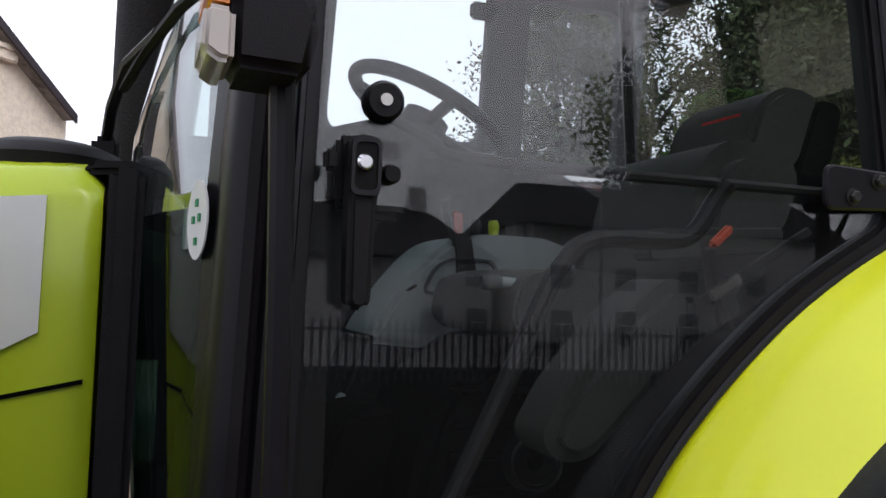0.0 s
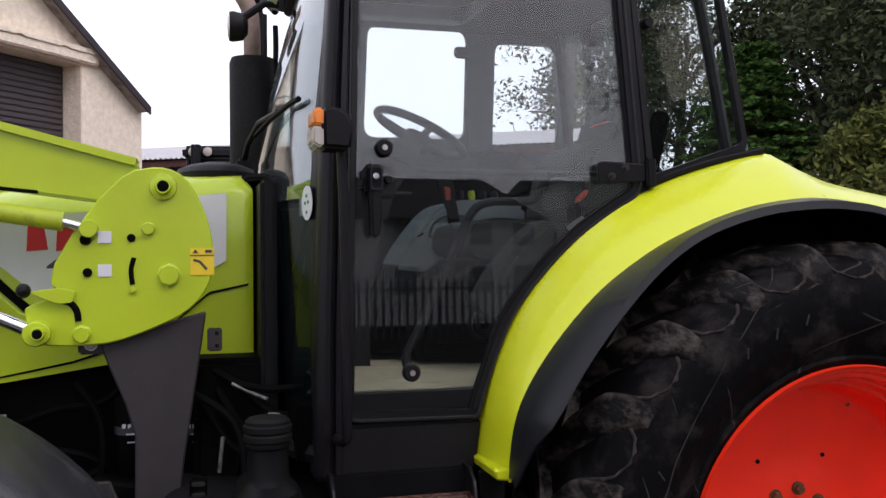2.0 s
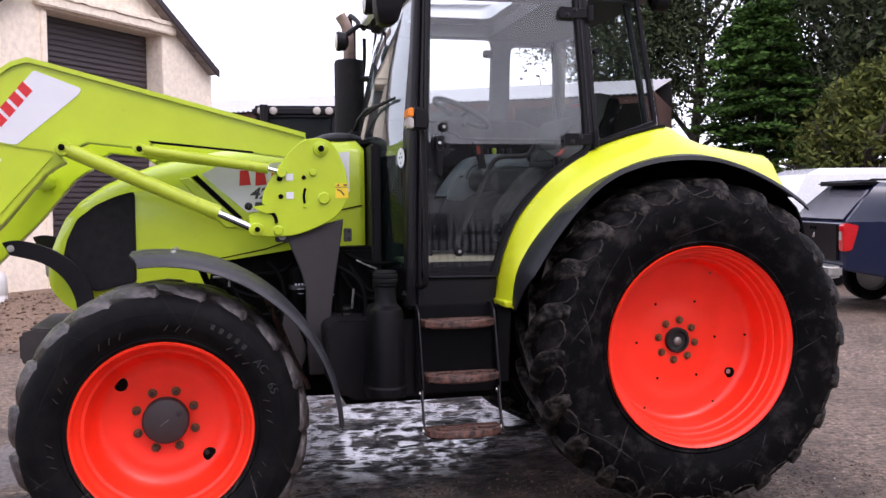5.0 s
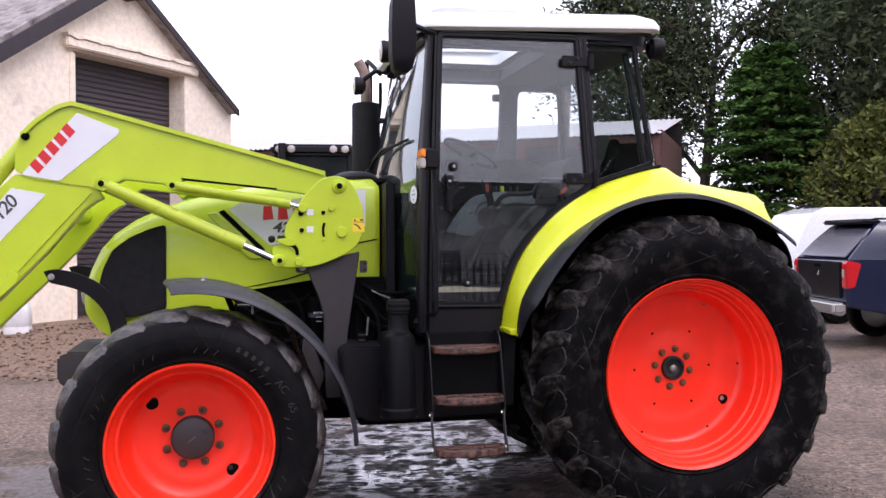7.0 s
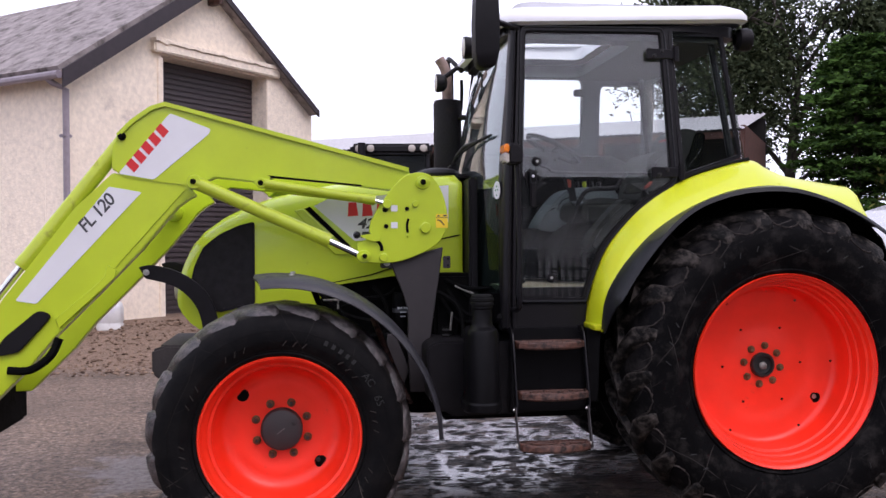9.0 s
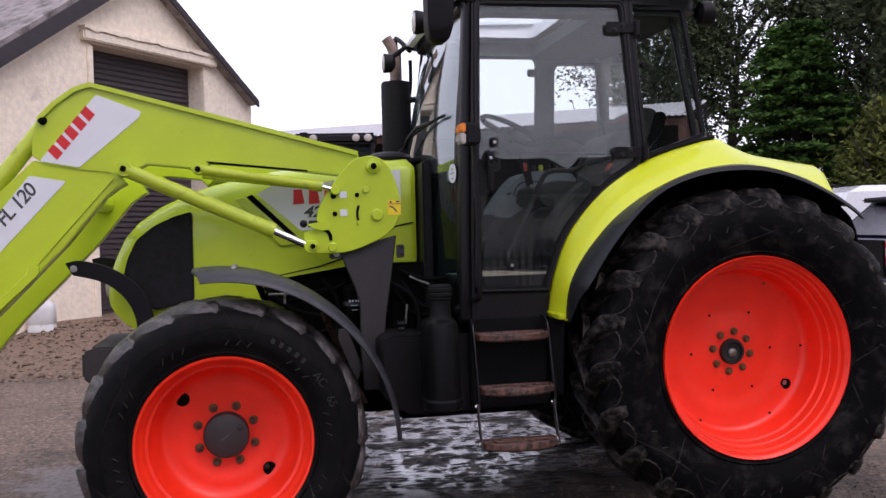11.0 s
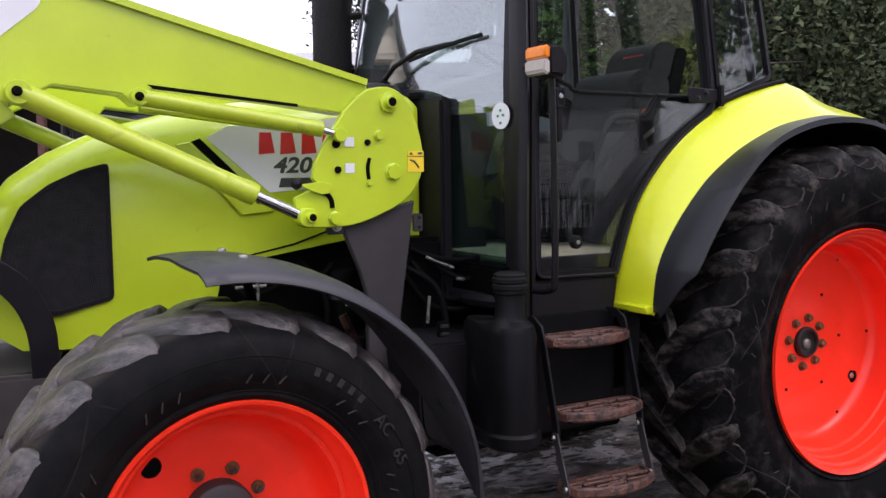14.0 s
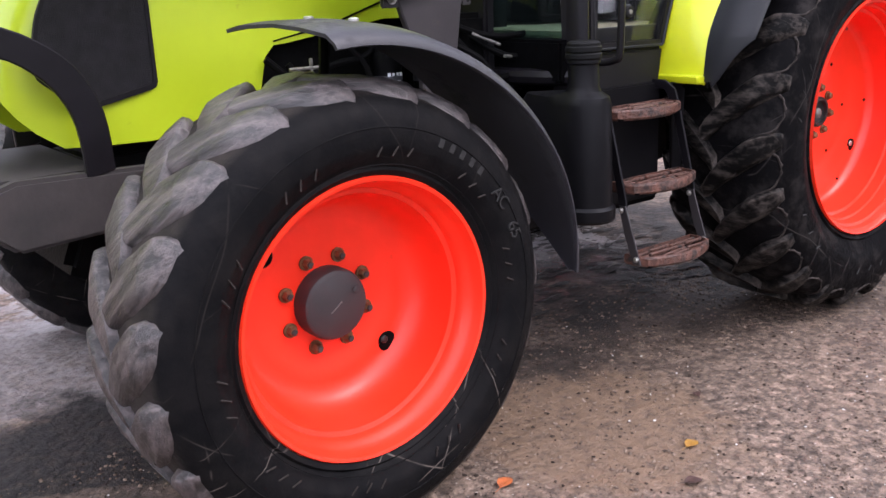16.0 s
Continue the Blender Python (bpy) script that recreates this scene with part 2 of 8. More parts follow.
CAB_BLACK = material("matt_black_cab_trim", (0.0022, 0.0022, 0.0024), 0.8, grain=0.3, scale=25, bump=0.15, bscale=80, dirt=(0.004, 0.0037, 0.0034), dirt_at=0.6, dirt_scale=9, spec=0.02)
SWITCH = material("orange_red_switch_plastic", (0.36, 0.050, 0.018), 0.45, grain=0.08, scale=40)
SKIRT = material("dark_grey_console_skirt", (0.012, 0.013, 0.014), 0.7, grain=0.15, scale=30, spec=0.05)
ORANGE = material("amber_lens", (0.85, 0.24, 0.01), 0.2, grain=0.05, coat=0.5)
CLEAR_LENS = material("clear_lamp_lens", (0.46, 0.42, 0.37), 0.15, grain=0.05, coat=0.5)
RED_LENS = material("red_lamp_lens", (0.55, 0.01, 0.012), 0.2, grain=0.08, coat=0.6)
RUSTY_PIPE = material("heat_stained_exhaust", (0.24, 0.17, 0.14), 0.6, 0.3, grain=0.2, scale=30, dirt=(0.12, 0.07, 0.05), dirt_at=0.55)
MUFFLER = material("perforated_muffler_guard", (0.013, 0.0115, 0.0125), 0.6, grain=0.4, scale=140, bump=0.4, bscale=160, dirt=(0.03, 0.022, 0.02), dirt_at=0.6, spec=0.15)
RUBBER = rubber("scuffed_tyre_rubber", (0.0042, 0.0040, 0.0044), (0.20, 0.175, 0.160), 0.0, 0.16, lines=0.26, spec=0.03, patch=(0.50, 0.78))
CHALKY = rubber("chalky_front_tyre_rubber", (0.005, 0.005, 0.0055), (0.155, 0.130, 0.112), 0.0, 0.05, (0.585, 0.612, 0.75), lines=0.85, spec=0.05, low=-0.30)
TREAD = rubber("worn_tread_rubber", (0.014, 0.0116, 0.0115), (0.112, 0.090, 0.087), 0.0, 0.95, streak=(4.2, 0.36, 4.2), rough=0.34, lines=0.0, spec=0.8, patch=(0.43, 0.62), turn=-45, crest=0.25, relief=1.0)
TREAD_DARK = rubber("dark_tread_rubber", (0.0045, 0.0043, 0.0043), (0.20, 0.168, 0.145), 0.0, 0.42, streak=(2.6, 1.0, 2.6), rough=0.45, lines=0.30, spec=0.08, patch=(0.47, 0.70), crest=0.85)
TANK = material("black_moulded_tank_plastic", (0.0050, 0.0048, 0.0055), 0.36, grain=0.15, scale=16, bump=0.05, bscale=200, dirt=(0.012, 0.011, 0.0105), dirt_at=0.6, dirt_scale=7, spec=0.13)
DUSTY = material("dusty_cast_steel", (0.025, 0.0205, 0.0190), 0.75, grain=0.3, scale=14, bump=0.2, bscale=60, dirt=(0.035, 0.03, 0.028), dirt_at=0.56, dirt_scale=7)
GRILLE = material("fine_black_grille_mesh", (0.012, 0.011, 0.0125), 0.6, grain=0.4, scale=25, bump=0.5, bscale=380, dirt=(0.075, 0.070, 0.070), dirt_at=0.66, dirt_scale=11, spec=0.2)
SEAL = material("rubber_seal", (0.007, 0.007, 0.007), 0.55, grain=0.1, spec=0.1)
GLASS = glass("cab_glass", (0.950, 0.972, 0.967), 0.0018)
GLASS_TINT = glass("green_tinted_windscreen", (0.80, 0.885, 0.865), 0.035, (0.50, 0.56, 0.55), 0.20)
# same windscreen, tinted darker because this part mirrors ground instead of sky
GLASS_LOW = glass("teal_lower_glass_dimmed", (0.50, 0.64, 0.60), 0.006, (0.30, 0.38, 0.38), 0.042, 0.35)
GLASS_HATCH = glass("clear_hatch_glass", (0.97, 0.98, 0.98), 0.02, (0.8, 0.8, 0.8), 0.02, 0.25)


# ---- mesh helpers ----
def sharpen(bm, angle=35):
    lim = radians(angle)
    for f in bm.faces:
        f.smooth = True
    for e in bm.edges:
        if len(e.link_faces) == 2 and e.calc_face_angle(0) > lim:
            e.smooth = False


def part(name, bm, mat, parent=None, label="", angle=35, m=None):
    """Links a bmesh as one mesh object under a thing or a part; the mesh is in world metres unless m is given."""
    bmesh.ops.recalc_face_normals(bm, faces=bm.faces)
    sharpen(bm, angle)
    me = bpy.data.meshes.new(name)
    bm.to_mesh(me)
    bm.free()
    me.materials.append(mat)
    ob = new(name, me)
    if parent is not None:
        ob.parent = parent
        ob.matrix_parent_inverse = parent.matrix_basis.inverted() if parent.parent is None else Matrix()
    if m is not None:
        ob.matrix_basis = m
    if label:
        ob["label"] = label
    return ob


def thing(name, label, category, at=(0, 0, 0), group="", kind=""):
    ob = new(name)
    ob.location = at
    ob.matrix_basis = Matrix.Translation(at)
    return tagged(ob, label, category, group, kind)


def bevelled(bm, amount, segments=2, faces=None):
    if amount > 0:
        edges = [e for e in bm.edges if len(e.link_faces) == 2 and e.calc_face_angle(0) > 0.5]
        bmesh.ops.bevel(bm, geom=edges, offset=amount, segments=segments, affect="EDGES", clamp_overlap=True)
    return bm


def add_box(bm, c, s, m=None):
    """A box about c with the sizes s, added to bm."""
    r = bmesh.ops.create_cube(bm, size=1, matrix=(m or Matrix()) @ Matrix.Translation(c) @ Matrix.Diagonal((*s, 1)))
    return r["verts"]


def boxed(c, s, bevel=0.005, segments=2, m=None):
    bm = bmesh.new()
    add_box(bm, c, s, m)
    return bevelled(bm, bevel, segments)


def slab(points, y0, y1, bevel=0.004, segments=1, axis="y"):
    """A flat plate: the outline (x, z) pushed from y0 to y1; axis z takes (x, y), axis x takes (y, z)."""
    bm = bmesh.new()
    put = {"y": lambda a, b, c: (a, c, b), "z": lambda a, b, c: (a, b, c), "x": lambda a, b, c: (c, a, b)}[axis]
    lo = [bm.verts.new(put(a, b, y0)) for a, b in points]
    hi = [bm.verts.new(put(a, b, y1)) for a, b in points]
    bm.faces.new(lo)
    bm.faces.new(hi[::-1])
    k = len(points)
    for i in range(k):
        bm.faces.new((lo[i], lo[(i + 1) % k], hi[(i + 1) % k], hi[i]))
    bmesh.ops.recalc_face_normals(bm, faces=bm.faces)
    if bevel:
        caps = [e for e in bm.edges if len(e.link_faces) == 2 and any(len(f.verts) == k for f in e.link_faces) and k > 4 or e.calc_face_angle(0) > 0.6]
        bmesh.ops.bevel(bm, geom=list(set(caps)), offset=bevel, segments=segments, affect="EDGES", clamp_overlap=True)
    return bm


def smooth_line(points, steps=6, closed=False):
    """A Catmull-Rom curve through the points."""
    p = [Vector(q) for q in points]
    k = len(p)
    out = []
    for i in range(k if closed else k - 1):
        a, b, c, d = (p[(i - 1) % k], p[i], p[(i + 1) % k], p[(i + 2) % k]) if closed else (p[max(i - 1, 0)], p[i], p[i + 1], p[min(i + 2, k - 1)])
        for j in range(steps):
            t = j / steps
            out.append(0.5 * ((2 * b) + (c - a) * t + (2 * a - 5 * b + 4 * c - d) * t * t + (3 * b - a - 3 * c + d) * t ** 3))
    if not closed:
        out.append(p[-1])
    return out


def add_tube(bm, line, r, sides=10, caps=True):
    """A round bar along a line; r is one radius or one for each point."""
    line = [Vector(p) for p in line]
    rings = []
    up = Vector((0.03, 0.1, 1)).normalized()
    for i, p in enumerate(line):
        d = (line[min(i + 1, len(line) - 1)] - line[max(i - 1, 0)]).normalized()
        u = up - d * up.dot(d)
        if u.length < 0.1:
            u = Vector((1, 0, 0)) - d * d.x
        u.normalize()
        v = d.cross(u)
        rr = r[i] if isinstance(r, (list, tuple)) else r
        rings.append([bm.verts.new(p + (u * math.cos(a) + v * math.sin(a)) * rr) for a in (2 * math.pi * k / sides for k in range(sides))])
        up = u
    for a, b in zip(rings, rings[1:]):
        for k in range(sides):
            bm.faces.new((a[k], a[(k + 1) % sides], b[(k + 1) % sides], b[k]))
    if caps:
        bm.faces.new(rings[0][::-1])
        bm.faces.new(rings[-1])
    return bm


def tube(line, r, sides=10):
    return add_tube(bmesh.new(), line, r, sides)


def add_lathe(bm, profile, centre, axis="y", sides=64, close=False):
    """Turns a profile of (radius, along) about an axis through centre."""
    c = Vector(centre)
    rings = []
    for r, h in profile:
        if r < 1e-5:
            q = {"y": Vector((0, h, 0)), "z": Vector((0, 0, h)), "x": Vector((h, 0, 0))}[axis]
            rings.append([bm.verts.new(c + q)])
            continue
        ring = []
        for k in range(sides):
            a = 2 * math.pi * k / sides
            ca, sa = r * math.cos(a), r * math.sin(a)
            q = {"y": (ca, h, sa), "z": (ca, sa, h), "x": (h, ca, sa)}[axis]
            ring.append(bm.verts.new(c + Vector(q)))
        rings.append(ring)
    pairs = list(zip(rings, rings[1:])) + ([(rings[-1], rings[0])] if close else [])
    for a, b in pairs:
        for k in range(sides):
            j = (k + 1) % sides
            if len(a) == 1 and len(b) == 1:
                continue
            if len(a) == 1:
                bm.faces.new((a[0], b[j], b[k]))
            elif len(b) == 1:
                bm.faces.new((a[k], a[j], b[0]))
            else:
                bm.faces.new((a[k], a[j], b[j], b[k]))
    return bm


def lathe(profile, centre, axis="y", sides=64, close=False):
    return add_lathe(bmesh.new(), profile, centre, axis, sides, close)


def loft(sections, close=False, caps=True):
    """A skin over rows of points of equal length; close: each row is a ring."""
    bm = bmesh.new()
    rows = [[bm.verts.new(p) for p in s] for s in sections]
    k = len(rows[0])
    for a, b in zip(rows, rows[1:]):
        for i in range(k if close else k - 1):
            bm.faces.new((a[i], a[(i + 1) % k], b[(i + 1) % k], b[i]))
    if close and caps:
        bm.faces.new(rows[0][::-1])
        bm.faces.new(rows[-1])
    return bm


def thicken(bm, t):
    bmesh.ops.recalc_face_normals(bm, faces=bm.faces)
    bmesh.ops.solidify(bm, geom=bm.faces[:], thickness=t)
    return bm


def hexbolt(c, r, h, axis="y"):
    """A hexagon head with a washer, standing out towards minus axis."""
    bm = lathe([(0, -h), (r * 0.75, -h), (r, -h * 0.8), (r, 0), (0, 0)], c, axis, 6)
    add_lathe(bm, [(0, -h * 0.25), (r * 1.35, -h * 0.25), (r * 1.35, 0), (0, 0)], c, axis, 14)
    return bm


def words(name, text, size, mat, parent, m, depth=0.0006, shear=0.0, spacing=1.0, bold=0.0):
    """Lettering with the built-in font as a mesh of its own."""
    cu = bpy.data.curves.new(name, "FONT")
    cu.body, cu.size, cu.extrude, cu.shear, cu.space_character = text, size, depth, shear, spacing
    cu.offset = bold
    tmp = bpy.data.objects.new(name, cu)
    scene.collection.objects.link(tmp)
    me = bpy.data.meshes.new_from_object(tmp.evaluated_get(bpy.context.evaluated_depsgraph_get()))
    bpy.data.objects.remove(tmp)
    me.materials.clear()
    me.materials.append(mat)
    ob = new(name, me)
    ob.parent = parent
    ob.matrix_basis = m
    return ob


# ---- tractor: wheels ----
tractor = thing("tractor", "lime green farm tractor with red rims, front loader, on wet tarmac", "tractor")


def lug(bm, theta, side, cy, half, r_top, r_base, sweep, width, leaf=0.6):
    """One worn tread bar: a leaf-shaped ridge from the middle of the tread out over the shoulder, swept back, high on its leading edge."""
    rows = []
    cross = ((-1.0, 0.0), (-0.92, 0.72), (-0.78, 1.0), (-0.2, 0.97), (0.25, 0.92), (0.66, 0.86), (0.88, 0.62), (1.0, 0.0))
    steps = 22
    for i in range(steps):
        s = 1 - (1 - i / (steps - 1)) ** 1.7
        y = cy + side * (half * 0.94 * s - 0.030 * (1 - s))
        a = theta - sweep * (s ** 0.8) + 0.02 * max(0.0, s - 0.75) / 0.25
        fall = max(0.0, s - 0.66) / 0.34
        top, base = r_top - 0.058 * fall ** 1.7, r_base - 0.085 * fall ** 1.5 - 0.012
        end = math.sqrt(max(0.02, 1 - (0.55 + 0.38 * leaf) * (max(0.0, s - 0.72) / 0.28) ** 2.4))
        w = width * ((0.66 + 0.55 * math.sin(math.pi * min(1.0, s * 0.8 + 0.05))) * leaf + (0.78 + 0.30 * s) * (1 - leaf)) * end
        ragged = (0.10 + 0.16 * max(0.0, s - 0.5)) * noise.noise(Vector((s * 13, side * 3.1, 1.7)))
        row = []
        for da, h in cross:
            r = base + (top - base) * h * (0.40 + 0.60 * end) + ((0.004 + 0.007 * max(0.0, s - 0.55)) * noise.noise(Vector((s * 17, da * 6, 4.0))) if h > 0.3 else 0)
            row.append(bm.verts.new((r * math.cos(a + (da + ragged) * w / r), y, r * math.sin(a + (da + ragged) * w / r))))
        rows.append(row)
    for p, q in zip(rows, rows[1:]):
        for i in range(len(cross) - 1):
            bm.faces.new((p[i], p[i + 1], q[i + 1], q[i]))
    bm.faces.new(rows[0][::-1])
    bm.faces.new(rows[-1])


def tyre_mesh(r, half, bead, depth, flat):
    """Carcass with rounded sidewalls, in the wheel's own axes (y out of the wheel is minus)."""
    bm = bmesh.new()
    rb = r - depth
    side = [(bead - 0.02, half * 0.80), (bead + 0.012, half * 0.90), (bead + 0.02, half * 0.87), (bead + (rb - bead) * 0.30, half * 1.0), (bead + (rb - bead) * 0.36, half * 1.015),
            (bead + (rb - bead) * 0.55, half * 1.02), (bead + (rb - bead) * 0.75, half * 0.97), (bead + (rb - bead) * 0.9, half * 0.86), (rb - 0.008, half * 0.7), (rb, half * 0.35)]
    prof = [(a, -b) for a, b in side] + [(rb + 0.002, 0)] + [(a, b) for a, b in reversed(side)]
    add_lathe(bm, prof, (0, 0, 0), "y", 96)
    for v in bm.verts:
        if v.co.z < -flat:
            v.co.z = -flat - (v.co.z + flat) * -0.12
    return bm


HUB = material("bare_grey_hub_steel", (0.018, 0.017, 0.0165), 0.5, 0.3, grain=0.3, scale=40, dirt=(0.03, 0.027, 0.025), dirt_at=0.55, dirt_scale=14)
FITTING = material("dull_zinc_fitting", (0.22, 0.21, 0.19), 0.45, 0.7, grain=0.3, scale=50, dirt=(0.04, 0.035, 0.03), dirt_at=0.5, dirt_scale=20)
SCUFFED_EDGE = material("scuffed_rubber_edge", (0.034, 0.028, 0.025), 0.6, grain=0.5, scale=35, bump=0.4, bscale=90, dirt=(0.007, 0.0065, 0.0065), dirt_at=0.48, dirt_scale=16, spec=0.1)
GREY_PRINT = material("worn_grey_marking", (0.10, 0.095, 0.09), 0.6, grain=0.4, scale=80)
CHALK_INK = material("raised_tyre_lettering", (0.010, 0.0096, 0.0092), 0.7, grain=0.5, scale=60)


def tread(wheel, r, half, depth, lugs, sweep, width, cy, mat, leaf=0.6):
    """Two rows of tread bars, each bar a piece of its own."""
    step = 2 * math.pi / lugs
    for side in (-1, 1):
        bm = bmesh.new()
        lug(bm, 0, side, 0, half, r, r - depth, sweep, width, leaf)
        first = part("tread_bar", bm, mat, wheel, "", 60)
        for k in range(lugs):
            ob = first if k == 0 else new("tread_bar", first.data)
            ob.parent = wheel
            ob.matrix_basis = Matrix.Translation((0, cy, 0)) @ Matrix.Rotation(-(k + (0.5 if side > 0 else 0)) * step, 4, "Y")


def sidewall_ribs(wheel, bead, r, half, cy, count, mat):
    """Short slanted ribs moulded on the outer sidewall."""
    first = None
    for k in range(count):
        if (k // 3) % 2:
            continue
        a = k * 2 * math.pi / count + 0.05
        if first is None:
            first = part("sidewall_rib", boxed((0, 0, 0), (0.030, 0.005, 0.005), 0.0015, 1), mat, wheel)
        ob = first if k == 0 else new("sidewall_rib", first.data)
        ob.parent = wheel
        ob.matrix_basis = Matrix.Translation((0, cy, 0)) @ Matrix.Rotation(-a, 4, "Y") @ Matrix.Translation((bead + (r - 0.04 - bead) * 0.5, -half * 1.018, 0)) @ Matrix.Rotation(radians(32), 4, "Y")


def rear_wheel(at, mirror):
    flip = Matrix.Rotation(math.pi, 4, "Z") if mirror else Matrix()
    m = Matrix.Translation(at) @ flip
    rim = lathe([(0.496, -0.248), (0.500, -0.236), (0.490, -0.224), (0.480, -0.222), (0.474, -0.200), (0.462, -0.196), (0.455, -0.150), (0.446, -0.146), (0.440, -0.105), (0.428, -0.100),
                 (0.420, -0.015), (0.408, 0.012), (0.385, 0.022), (0.34, 0.016), (0.28, 0.030), (0.20, 0.036), (0.17, 0.030), (0.055, 0.030), (0.052, 0.06), (0.44, 0.08), (0.47, 0.22), (0.51, 0.24)], (0, 0, 0), "y", 96)
    wheel = part("rear_wheel", rim, RED, tractor, "orange-red steel wheel disc and rim", 50, m)
    part("tyre", tyre_mesh(0.836, 0.275, 0.506, 0.036, 0.835), RUBBER, wheel, "worn black lugged tractor tyre with scuffed sidewall", 32)
    tread(wheel, 0.836, 0.282, 0.036, 22, 0.30, 0.054, 0.0, TREAD_DARK, 0.55)
    sidewall_ribs(wheel, 0.506, 0.836, 0.275, 0.0, 42, CHALK_INK)
    first = None
    for k in range(22):
        if first is None:
            cup = []
            for i in range(13):
                u = i / 6 - 1
                a, r = -0.137 + 0.120 * u, 0.734 + 0.055 * abs(u) ** 2.2 + 0.008 * noise.noise(Vector((u * 4, 2.0, 0.5)))
                cup.append((r * math.cos(a), 0.001 - np.interp(r, (0.715, 0.732, 0.770, 0.792, 0.80), (0.269, 0.2654, 0.2365, 0.1925, 0.096)), r * math.sin(a)))
            first = part("shoulder_edge", tube(cup, [0.0042 + 0.0050 * noise.noise(Vector((i * 0.9, 0.3, 4.0))) for i in range(13)], 6), SCUFFED_EDGE, wheel, "ragged pale worn edge", 60)
        ob = first if k == 0 else new("shoulder_edge", first.data)
        ob.parent = wheel
        ob.matrix_basis = Matrix.Rotation(-k * 2 * math.pi / 22, 4, "Y")
    part("hub", lathe([(0, -0.008), (0.030, -0.009), (0.047, -0.013), (0.051, -0.028), (0.060, -0.028), (0.066, -0.020), (0.067, 0.02)], (0, 0.034, 0), "y", 32), HUB, wheel, "dark dished axle hub")
    part("hub_centre", lathe([(0, -0.020), (0.010, -0.020), (0.022, -0.012), (0.024, -0.004)], (0.004, 0.030, -0.008), "y", 20), FITTING, wheel, "worn bare metal axle end")
    for k in range(8):
        a = 2 * math.pi * (k + 0.80) / 8
        part("wheel_nut", hexbolt((0.104 * math.cos(a), 0.030, 0.104 * math.sin(a)), 0.0150, 0.022), BRASS, wheel)
    for k in range(6):
        a = 2 * math.pi * k / 6 + 0.03
        for r, y in ((0.222, 0.0335), (0.390, 0.0195)):
            part("bolt_hole", lathe([(0, -0.003), (0.0065, -0.003), (0.0065, 0.004)], (r * math.cos(a), y, r * math.sin(a)), "y", 10), DARK if r < 0.3 or k not in (1,) else FITTING, wheel)
    part("rivet", lathe([(0, -0.004), (0.006, -0.003), (0.007, 0.004)], (0.020, 0.0195, 0.400), "y", 10), FITTING, wheel, "bare metal rivet")
    part("disc_hole", lathe([(0, -0.006), (0.024, -0.006), (0.029, -0.003), (0.029, 0.004)], (0.300, 0.0215, -0.183), "y", 20), DARK, wheel, "dark valve opening in the disc")
    part("valve", lathe([(0, -0.010), (0.010, -0.010), (0.014, -0.004)], (0.292, 0.0215, -0.178), "y", 16), ZINC, wheel, "pale metal valve")
    return wheel


